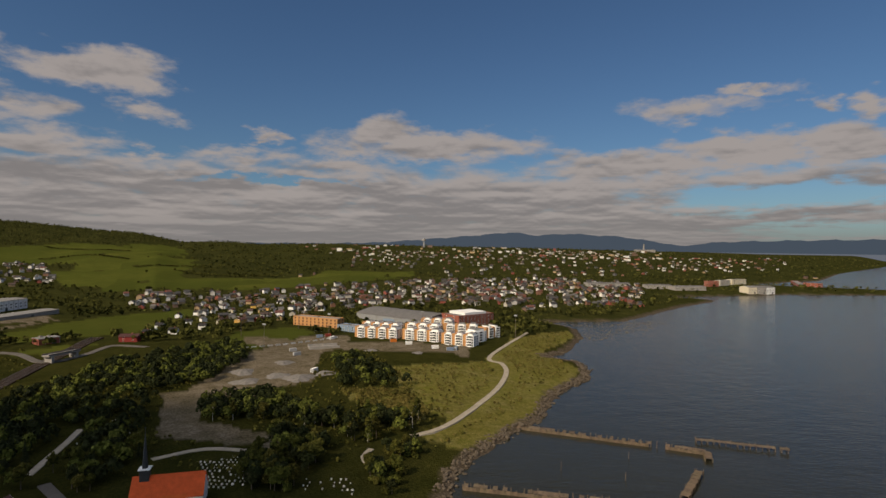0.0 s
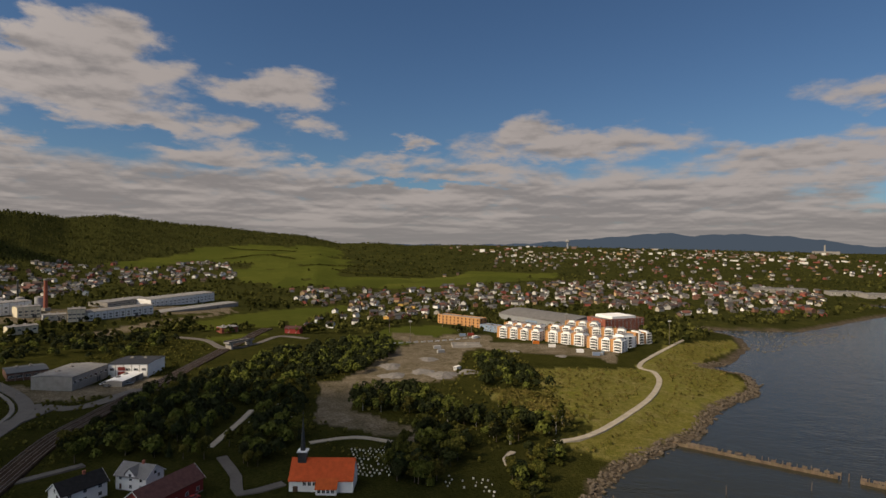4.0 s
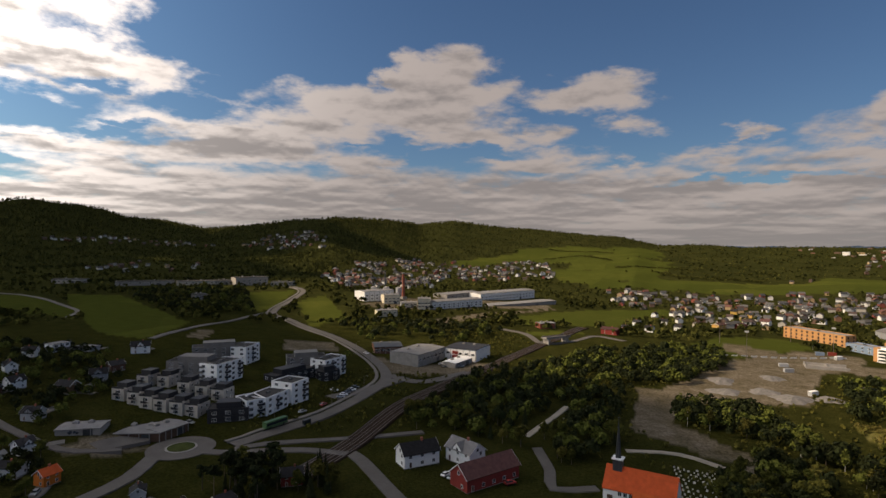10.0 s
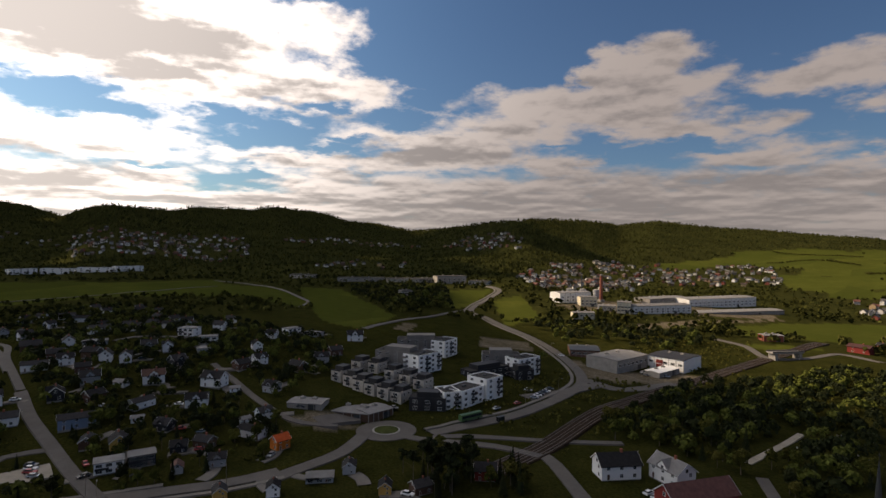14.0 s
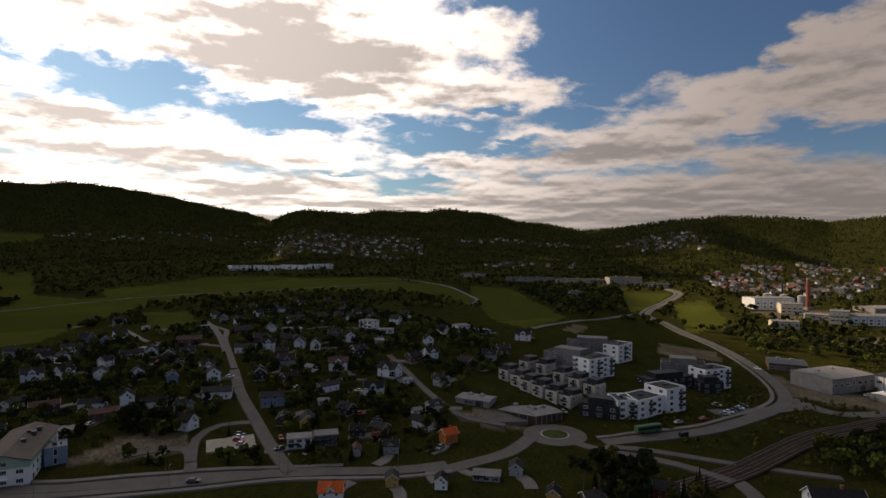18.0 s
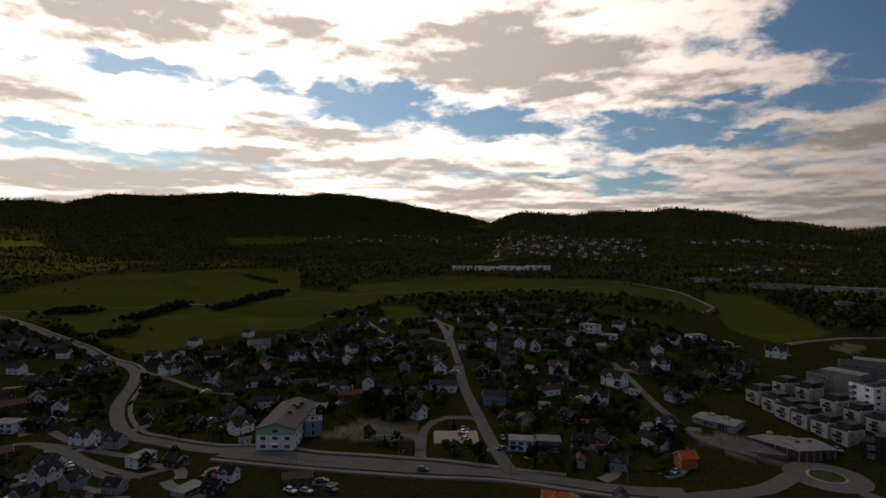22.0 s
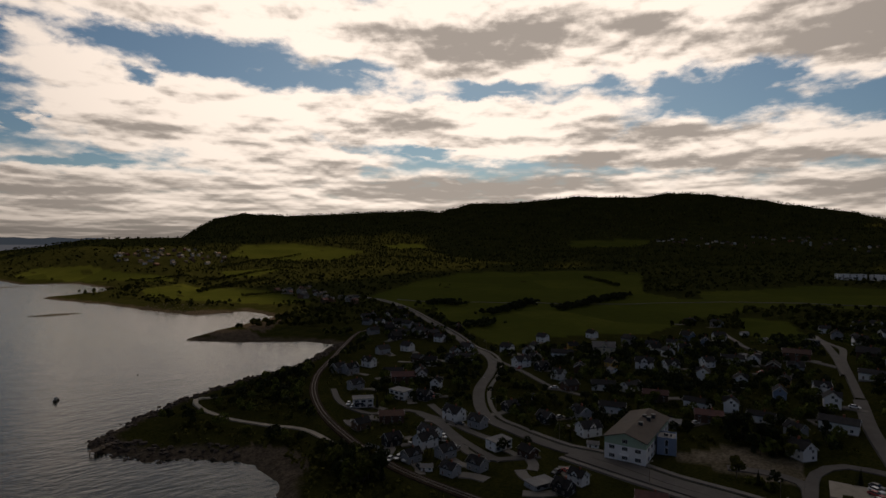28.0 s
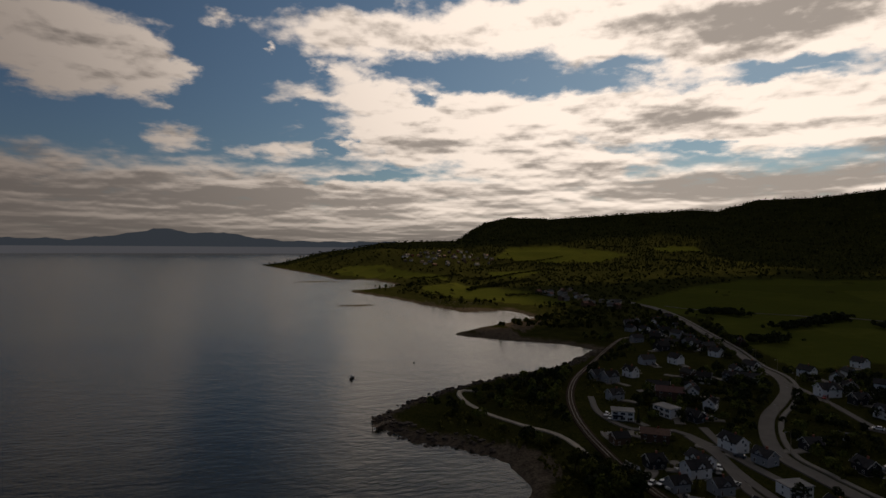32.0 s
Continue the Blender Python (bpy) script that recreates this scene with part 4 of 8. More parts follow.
CHURCH = [(-103, 183, -81, 189)]
FARM = [(-165, 148, -161, 162), (-162, 167, -150, 167)]
BARN = [(-135, 151, -132, 174)]
FLATS = [(-250, 125, -250, 134), (-249, 134, -257, 150), (-256, 151, -261, 163), (-326, 114, -306, 133), (-302, 132, -311, 150), (-356, 138, -345, 167), (-340, 165, -351, 179), (-316, 180, -306, 201), (-297, 195, -302, 213)]
BLACK = [(-293, 161, -300, 190), (-291, 189, -290, 201), (-257, 110, -248, 125)]
CUBES = [(-305, 83, -299, 87), (-295, 87, -289, 91), (-287, 90, -281, 94), (-280, 94, -274, 98), (-274, 99, -268, 103), (-269, 104, -263, 108), (-300, 111, -294, 115), (-290, 116, -284, 120), (-282, 121, -276, 125), (-321, 98, -315, 102), (-315, 106, -309, 110)]
SHOP = [(-265, 73, -252, 89), (-252, 89, -257, 102), (-273, 56, -264, 70)]
TERRACE = [(-1128, -265, -1156, -235), (-1157, -232, -1135, -178), (-1127, -173, -1104, -118), (-1102, -113, -1122, -72)]
WAREHOUSES = [(-945, 154, -921, 185), (-855, 212, -831, 280), (-823, 281, -810, 329), (-810, 329, -805, 350), (-788, 350, -784, 397), (-656, 246, -654, 260), (-764, 391, -744, 414)]
# houses of the village: place, kind, and how far they are turned from facing the bay
VILLAGE_A = [
    (-315, -65, "white_gable", 90), (-290, -56, "white_long", 0), (-406, -72, "brown_gable", 0), (-362, -60, "white_long", 0), (-365, -47, "white_gable", 0), (-405, -53, "white_gable", 90),
    (-402, -39, "grey_flat", 0), (-373, -36, "brown_gable", 38), (-363, -28, "white_gable", 90), (-358, -18, "white_gable", 90), (-328, -30, "grey_gable", 0), (-312, -41, "dark_gable", 90),
    (-305, -25, "brown_gable", 38), (-321, -16, "white_shed", 38), (-322, -2, "redroof_gable", 0), (-293, -5, "white_long", 38), (-371, 2, "white_gable", 90), (-376, -8, "grey_gable", 0),
    (-344, 8, "dark_gable", 38), (-405, 13, "white_flat", 38), (-382, 24, "white_flat", 0), (-424, 32, "white_gable", 38), (-338, 50, "white_gable", 38), (-332, 40, "brown_gable", 38),
]
VILLAGE_B = [
    (-312, 26, "white_big", 38), (-288, 18, "white_big", 0), (-264, 45, "white_gable", 38), (-263, 37, "white_shed", 38), (-296, 52, "grey_gable", 38), (-302, 35, "white_shed", 0),
    (-279, -27, "blue_long", 0), (-258, -20, "brown_gable", 90), (-252, -9, "ochre_gable", 90), (-235, -10, "white_flat", 0), (-237, 0, "dark_flat", 0), (-277, -5, "white_shed", 0),
    (-265, 6, "dark_gable", 38), (-243, 12, "dark_gable", 0), (-227, 25, "grey_gable", 0), (-226, 12, "tile_shed", 90), (-244, 21, "brown_gable", 38), (-234, 48, "orange_house", 38),
    (-196, 41, "white_gable", 90), (-200, 25, "ochre_gable", 90), (-191, 6, "tile_house", 0), (-201, 57, "grey_flat", 0), (-204, 68, "grey_gable", 90), (-184, 75, "ochre_gable", 90),
]
VILLAGE_C = [
    (-182, 111, "red_gable", 0), (-180, 86, "brown_gable", 38), (-402, 77, "white_flat", 38), (-397, 91, "grey_flat", 38), (-380, 116, "white_big", 0), (-325, 69, "brown_gable", 38),
    (-338, 85, "grey_gable", 0), (-394, -103, "brown_long", 0), (-451, -111, "dark_flat", 0), (-364, -211, "cream_big", 0), (-383, -280, "white_gable", 38), (-296, -226, "white_big", 38),
    (-325, -265, "white_gable", 38), (-326, -247, "white_gable", 90), (-313, -228, "grey_gable", 90), (-334, -223, "white_long", 0), (-309, -191, "brown_gable", 90), (-297, -210, "dark_gable", 38),
    (-423, -261, "white_gable", 38), (-385, -185, "white_gable", 38), (-340, -167, "white_big", 0), (-286, -189, "white_gable", 38), (-285, -159, "white_long", 0), (-272, -171, "brown_gable", 38),
]
VILLAGE_D = [
    (-256, -135, "white_long", 0), (-223, -125, "white_big", 38), (-213, -116, "white_shed", 0), (-223, -147, "dark_gable", 38), (-224, -169, "dark_gable", 38), (-246, -174, "white_shed", 0),
    (-196, -177, "white_big", 38), (-197, -163, "grey_gable", 38), (-186, -140, "white_flat", 38), (-188, -127, "brown_gable", 38), (-183, -101, "white_gable", 38), (-172, -108, "grey_flat", 38),
    (-166, -160, "white_big", 38), (-165, -147, "grey_gable", 38), (-166, -131, "grey_gable", 38), (-174, -100, "dark_gable", 38), (-186, -77, "brown_long", 0), (-306, -287, "white_gable", 38),
    (-283, -265, "white_long", 0), (-328, -365, "white_gable", 38), (-337, -362, "white_shed", 38), (-320, -334, "white_gable", 38), (-345, -410, "grey_gable", 38), (-342, -391, "grey_gable", 38),
]
VILLAGE_E = [
    (-229, -242, "white_gable", 90), (-217, -244, "brown_long", 0), (-205, -210, "dark_gable", 38), (-198, -220, "white_flat", 38), (-334, -129, "white_big", 90), (-329, -108, "white_gable", 90),
    (-374, -130, "white_long", 0), (-374, -118, "white_gable", 90), (-365, -105, "brown_gable", 90), (-367, -95, "grey_gable", 0), (-438, -188, "blue_gable", 38), (-423, -168, "blue_gable", 90),
    (-497, -171, "white_shed", 38), (-455, -142, "white_shed", 38), (-590, -106, "white_gable", 38), (-544, -91, "white_gable", 38), (-596, -89, "white_long", 0), (-633, -73, "white_gable", 38),
    (-571, -74, "white_long", 0), (-620, -35, "white_gable", 38), (-581, -116, "white_gable", 38), (-285, -130, "brown_long", 0), (-271, -98, "brown_long", 0), (-284, -82, "white_long", 0),
]
VILLAGE_F = [
    (-277, -67, "grey_gable", 38), (-413, -221, "grey_gable", 38), (-341, -151, "white_gable", 38), (-540, -236, "brown_gable", 38), (-543, -212, "grey_gable", 38), (-176, -221, "white_flat", 0),
    (-234, -250, "white_gable", 90), (-223, -262, "white_long", 0), (-189, -249, "grey_gable", 38), (-207, -284, "grey_gable", 38), (-172, -165, "white_big", 38), (-156, -134, "grey_gable", 38),
    (-157, -170, "dark_gable", 38), (-153, -152, "grey_gable", 38), (-152, -142, "white_shed", 0), (-173, -193, "brown_long", 0), (-333, -439, "white_gable", 38), (-329, -417, "white_gable", 38),
    (-375, -451, "white_gable", 38), (-330, -375, "grey_gable", 38), (-330, -355, "brown_gable", 38), (-274, -267, "grey_gable", 38), (-301, -402, "grey_gable", 38), (-298, -365, "dark_gable", 38),
]
VILLAGE_G = [
    (-277, -320, "white_gable", 38), (-258, -283, "brown_gable", 38), (-257, -323, "grey_gable", 38), (-226, -293, "white_gable", 38), (-326, -450, "grey_gable", 38), (-203, -291, "grey_gable", 38),
    (-158, -194, "brown_gable", 38), (-148, -170, "white_shed", 38),
]
RED_ROW = [
    (-277, 493, "red_long"), (-287, 540, "red_gable"), (-292, 575, "white_gable"), (-264, 546, "white_gable"), (-280, 612, "white_gable"), (-249, 579, "white_gable"), (-309, 700, "white_gable"), (-250, 627, "redroof_long"), (-224, 617, "ochre_long"), (-211, 641, "red_long"), (-205, 700, "redroof_gable"), (-276, 729, "redroof_long"), (-239, 756, "ochre_gable"), (-208, 768, "white_gable"), (-265, 780, "ochre_gable"), (-192, 795, "redroof_gable"), (-162, 746, "white_gable"), (-244, 833, "white_gable"), (-318, 670, "white_gable"), (-303, 770, "redroof_gable")]

# ---- woods and far towns: outline, how many ----
GROVES = [
    ([(-230, 196), (-252, 284), (-237, 401), (-180, 489), (-147, 411), (-170, 337), (-152, 289), (-127, 238), (-122, 186), (-152, 199), (-188, 192), (-202, 176)], 190, 'mix'),
    ([(-140, 325), (-94, 329), (-82, 308), (-54, 293), (-12, 290), (-9, 275), (-36, 249), (-74, 280), (-124, 283)], 90, 'birch'),
    ([(-206, 404), (-173, 482), (-148, 420), (-153, 349), (-199, 354)], 55, 'mix'),
    ([(-83, 423), (-60, 443), (-22, 358), (-36, 344), (-66, 355)], 42, 'bush'),
    ([(-86, 241), (-71, 268), (-50, 243), (-53, 200), (-71, 199)], 26, 'mix'),
    ([(-34, 241), (-11, 255), (7, 235), (3, 209), (-25, 203)], 48, 'bush'),
    ([(-325, 220), (-380, 287), (-487, 311), (-435, 381), (-386, 429), (-344, 415), (-338, 348), (-390, 318)], 60, 'bush'),
    ([(-791, 215), (-744, 255), (-744, 343), (-555, 270), (-571, 199), (-667, 188)], 60, 'mix'),
    ([(-183, -339), (-226, -372), (-252, -380), (-197, -280), (-165, -232), (-142, -220), (-141, -244)], 40, 'bush'),
    ([(-92, -270), (-133, -285), (-199, -328), (-167, -255), (-150, -193), (-145, -165), (-130, -174), (-122, -222), (-103, -244)], 45, 'bush'),
    ([(-126, -151), (-111, -177), (-129, -181), (-143, -162), (-144, -141)], 30, 'mix'),
    ([(-251, -84), (-245, -54), (-263, -60), (-267, -86)], 16, 'pine'),
    ([(-187, 73), (-210, 104), (-187, 129), (-166, 118), (-174, 89)], 30, 'pine'),
    ([(-232, -418), (-283, -443), (-294, -404), (-262, -346), (-214, -318), (-173, -266), (-186, -312)], 45, 'bush'),
]
TOWNS_A = [
    ([(-814, 505), (-978, 646), (-1271, 1109), (-1097, 1055), (-1212, 1444), (-1048, 1435), (-771, 1151), (-712, 1063), (-729, 872), (-787, 679), (-762, 474)], 330),
    ([(-508, 881), (-410, 958), (-281, 1085), (-70, 1209), (102, 1308), (323, 1340), (436, 1214), (298, 832), (184, 817), (120, 741), (69, 794), (-47, 818), (-157, 763), (-201, 600), (-273, 639), (-412, 748)], 620),
    ([(-430, 2580), (777, 3539), (1004, 2625), (1862, 3074), (1246, 1989), (612, 1518), (315, 1432), (23, 1372), (-275, 1655)], 480),
    ([(-519, 1056), (-211, 1449), (-172, 1178), (-426, 926)], 70),
]
TOWNS_B = [
    ([(-1692, 734), (-1803, 868), (-1468, 921), (-1283, 806), (-1325, 708)], 90),
    ([(-1541, -269), (-2032, -336), (-1949, -76), (-1900, 154), (-1526, 140), (-1336, 58), (-1435, -51)], 240),
    ([(-1732, -930), (-1896, -1021), (-2449, -619), (-1867, -272), (-2062, -518)], 60),
    ([(-1807, 163), (-1873, 521), (-1804, 781), (-2040, 566)], 50),
]
TOWNS_C = [
    ([(-1234, 216), (-1381, 388), (-1174, 486), (-1061, 347)], 16),
    ([(-252, -1494), (-465, -1734), (-598, -1734), (-568, -1533), (-387, -1305)], 60),
    ([(-388, -866), (-461, -843), (-421, -662), (-388, -697)], 14),
    ([(-398, -854), (-468, -694), (-405, -593), (-369, -647)], 16),
]
TOWNS_D = [
    ([(1086, 1679), (1569, 1987), (1318, 1670), (1001, 1546)], 40),
    ([(-804, 529), (-790, 733), (-653, 607), (-683, 450)], 60),
]
TOWNS = TOWNS_A + TOWNS_B + TOWNS_C + TOWNS_D

# ---- kit of building parts ----
rng = random.Random(7)


class Shape:
    """Verts and faces of one mesh, gathered from simple solids."""

    def __init__(self):
        self.v, self.f, self.m = [], [], []

    def face(self, points, mat=0):
        n = len(self.v)
        self.v += [tuple(p) for p in points]
        self.f.append(tuple(range(n, n + len(points))))
        self.m.append(mat)
        return self

    def box(self, x0, x1, y0, y1, z0, z1, mat=0, bottom=True):
        n = len(self.v)
        self.v += [(x, y, z) for z in (z0, z1) for x, y in ((x0, y0), (x1, y0), (x1, y1), (x0, y1))]
        fs = [(4, 5, 6, 7), (0, 1, 5, 4), (1, 2, 6, 5), (2, 3, 7, 6), (3, 0, 4, 7)] + ([(3, 2, 1, 0)] if bottom else [])
        self.f += [tuple(n + i for i in f) for f in fs]
        self.m += [mat] * len(fs)
        return self

    def run(self, profile, x0, x1, mat=0):
        """A profile of (y, z) drawn out along x."""
        n, k = len(self.v), len(profile)
        self.v += [(x, y, z) for x in (x0, x1) for y, z in profile]
        self.f += [tuple(n + i for i in range(k))[::-1], tuple(n + k + i for i in range(k))]
        self.f += [(n + i, n + (i + 1) % k, n + k + (i + 1) % k, n + k + i) for i in range(k)]
        self.m += [mat] * (k + 2)
        return self

    def tube(self, x, y, z0, z1, r0, r1, sides=10, mat=0):
        n = len(self.v)
        for z, r in ((z0, r0), (z1, r1)):
            self.v += [(x + r * math.cos(2 * math.pi * i / sides), y + r * math.sin(2 * math.pi * i / sides), z) for i in range(sides)]
        self.f += [(n + i, n + (i + 1) % sides, n + sides + (i + 1) % sides, n + sides + i) for i in range(sides)]
        self.f += [tuple(n + sides + i for i in range(sides)), tuple(n + i for i in range(sides))[::-1]]
        self.m += [mat] * (sides + 2)
        return self

    def mesh(self, name, *mats):
        me = bpy.data.meshes.new(name)
        me.from_pydata(self.v, [], self.f)
        for m in mats:
            me.materials.append(m)
        if len(mats) > 1:
            me.polygons.foreach_set("material_index", self.m)
        me.update()
        return me

    def put(self, name, *mats, parent=None, at=None, label=""):
        ob = new(name, self.mesh(name, *mats))
        if parent:
            ob.parent = parent
        if at is not None:
            ob.matrix_basis = at
        return tagged(ob, label)


def child(name, me, parent, at, label=""):
    ob = new(name, me)
    ob.parent, ob.matrix_basis = parent, at
    return tagged(ob, label)


def thing(name, label, category, group=""):
    return tagged(new(name), label, category, group)


def window_mesh(w, h, bars=1, frame="frame"):
    """One piece: a raised frame round a recessed pane that bars divide."""
    s = Shape()
    o = 0.09
    rings = [(w / 2 + o, h / 2 + o, 0.03), (w / 2 + o, h / 2 + o, -0.06), (w / 2, h / 2, -0.06), (w / 2, h / 2, -0.01)]
    for x, z, y in rings:
        s.v += [(-x, y, -z), (x, y, -z), (x, y, z), (-x, y, z)]
    for k in range(3):
        for i in range(4):
            s.f.append((4 * k + i, 4 * k + (i + 1) % 4, 4 * k + 4 + (i + 1) % 4, 4 * k + 4 + i))
            s.m.append(0)
    low, high = [12], [15]
    for i in range(bars):
        c = -w / 2 + w * (i + 1) / (bars + 1)
        for x in (c - 0.04, c + 0.04):
            low.append(len(s.v))
            high.append(len(s.v) + 1)
            s.v += [(x, -0.01, -h / 2), (x, -0.01, h / 2)]
    low.append(13)
    high.append(14)
    for i in range(len(low) - 1):
        s.f.append((low[i], low[i + 1], high[i + 1], high[i]))
        s.m.append(1 if i % 2 == 0 else 0)
    return s.mesh("window", M[frame], M["glass"])


WIN = {"small": window_mesh(1.1, 1.25), "wide": window_mesh(1.9, 1.3, 2), "tall": window_mesh(1.0, 2.1, 0), "band": window_mesh(2.6, 1.5, 2), "dark": window_mesh(1.5, 1.6, 1, "black")}
DOOR = Shape().box(-0.55, 0.55, -0.06, 0.02, 0, 2.1).box(-0.45, 0.45, -0.08, -0.05, 0.1, 2.0, 1).mesh("door", M["frame"], M["brown"])


def windows(parent, kind, spots):
    """Spots: x, y, z and the bearing that the window faces (0: towards -y)."""
    for x, y, z, turn in spots:
        child("window", WIN[kind], parent, pose(x, y, z, 0, 0, turn))


def gable_house(L, W, eave, pitch, wall, roof, label, chimney=True, cross=False, few=False, name="house", group="houses of the village"):
    """L along the ridge; the ground slopes, so the footing goes down below."""
    ob = thing(name, label, name.split("_")[-1], group)
    ridge = eave + W / 2 * math.tan(radians(pitch))
    base = -3.5 if few else 0.35
    Shape().run([(-W / 2, base), (W / 2, base), (W / 2, eave), (0, ridge), (-W / 2, eave)], -L / 2, L / 2).put("wall", M[wall], parent=ob)
    if not few:
        Shape().box(-L / 2 + 0.05, L / 2 - 0.05, -W / 2 + 0.05, W / 2 - 0.05, -3.5, 0.4).put("foundation", M["concrete"], parent=ob)
    o, th = 0.55, 0.24
    k = math.tan(radians(pitch))
    s = Shape()
    for sg in (-1, 1):
        y0, z0 = sg * (W / 2 + o), eave - o * k
        s.run([(y0, z0), (0, ridge), (0, ridge + th), (y0, z0 + th)][::sg], -L / 2 - o, L / 2 + o)
    if cross:
        cw = min(4.2, W * 0.55)
        rz = min(ridge - 0.2, eave + cw / 2 * 1.1 + 0.9)
        c = Shape()
        c.v += [(x, y, z) for y in (-W / 2 - 0.3, 0) for x, z in ((-cw / 2, eave - 0.6), (cw / 2, eave - 0.6), (cw / 2, eave + 0.8), (0, rz), (-cw / 2, eave + 0.8))]
        c.f += [(0, 1, 2, 3, 4), (9, 8, 7, 6, 5), (0, 5, 6, 1), (1, 6, 7, 2), (4, 9, 5, 0)]
        c.m += [0] * 5
        c.put("dormer", M[wall], parent=ob)
        for sg in (-1, 1):
            x0, x1 = 0, sg * (cw / 2 + 0.4)
            z1 = eave + 0.8 - 0.35
            s.face([(x0, -W / 2 - 0.75, rz + 0.05), (x1, -W / 2 - 0.75, z1), (x1, 0, z1), (x0, 0, rz + 0.05)][::-sg])
            s.face([(x0, -W / 2 - 0.75, rz + 0.25), (x1, -W / 2 - 0.75, z1 + 0.2), (x1, 0, z1 + 0.2), (x0, 0, rz + 0.25)][::sg])
        windows(ob, "small", [(0, -W / 2 - 0.32, eave + 0.35, 0)])
    s.put("roof", M[roof], parent=ob)
    for sg in () if few else (-1, 1):
        x = sg * (L / 2 + 0.56)
        Shape().run([(-W / 2 - o, eave - o * k - 0.06), (0, ridge - 0.06), (0, ridge + th + 0.03), (-W / 2 - o, eave - o * k + th + 0.03)], x - 0.03, x + 0.03).run(
            [(W / 2 + o, eave - o * k - 0.06), (W / 2 + o, eave - o * k + th + 0.03), (0, ridge + th + 0.03), (0, ridge - 0.06)], x - 0.03, x + 0.03).put("bargeboard", M["frame"], parent=ob)
    if chimney:
        Shape().box(L * 0.12 - 0.4, L * 0.12 + 0.4, -0.35, 0.35, ridge - 0.8, ridge + 1.1).box(L * 0.12 - 0.47, L * 0.12 + 0.47, -0.42, 0.42, ridge + 1.1, ridge + 1.22).put("chimney", M["brick"], parent=ob)
    floors = [1.75] + ([4.5] if eave > 5 else [])
    n = 2 if few else max(2, int(L / 4.2))
    spots = []
    for z in floors:
        for i in range(n):
            x = -L / 2 + L * (i + 0.5) / n
            spots.append((x, -W / 2 - 0.01, z, 0))
            if not few:
                spots.append((x, W / 2 + 0.01, z, 180))
    windows(ob, "small", spots[1:])
    ends = []
    for sg, turn in ((-1, -90), (1, 90)):
        if not few:
            ends += [(sg * (L / 2 + 0.01), W / 5 * sg, z, turn) for z in floors]
        ends.append((sg * (L / 2 + 0.01), 0, eave + 0.7, turn))
    windows(ob, "small", ends)
    child("door", DOOR, ob, pose(spots[0][0], -W / 2 - 0.01, 0.4))
    return ob


def flat_house(L, W, floors, wall, label, trim="black", name="house", group="houses of the village"):
    ob = thing(name, label, "house", group)
    h = 2.9 * floors
    Shape().box(-L / 2, L / 2, -W / 2, W / 2, 0.3, h).put("wall", M[wall], parent=ob)
    Shape().box(-L / 2 + 0.05, L / 2 - 0.05, -W / 2 + 0.05, W / 2 - 0.05, -3.5, 0.35).put("foundation", M["concrete"], parent=ob)
    Shape().box(-L / 2 - 0.5, L / 2 + 0.5, -W / 2 - 0.6, W / 2 + 0.5, h, h + 0.3).box(-L / 2 - 0.2, L / 2 + 0.2, -W / 2 - 0.3, W / 2 + 0.2, h + 0.3, h + 0.36).put("roof", M["greyroof"], parent=ob)
    n = max(2, int(L / 4))
    for z in range(floors):
        windows(ob, "band", [(-L / 2 + L * (i + 0.5) / n, -W / 2 - 0.01, 1.6 + 2.9 * z, 0) for i in range(n)])
        windows(ob, "small", [(sg * (L / 2 + 0.01), 0, 1.6 + 2.9 * z, 90 * sg) for sg in (-1, 1)])
    Shape().box(-L / 2 + 0.4, 0, -W / 2 - 1.8, -W / 2 - 0.02, 2.75, 2.95).box(-L / 2 + 0.4, 0, -W / 2 - 1.8, -W / 2 - 1.72, 2.95, 3.9).put("balcony", M[trim], parent=ob)
    child("door", DOOR, ob, pose(L / 4, -W / 2 - 0.01, 0.3))
    return ob


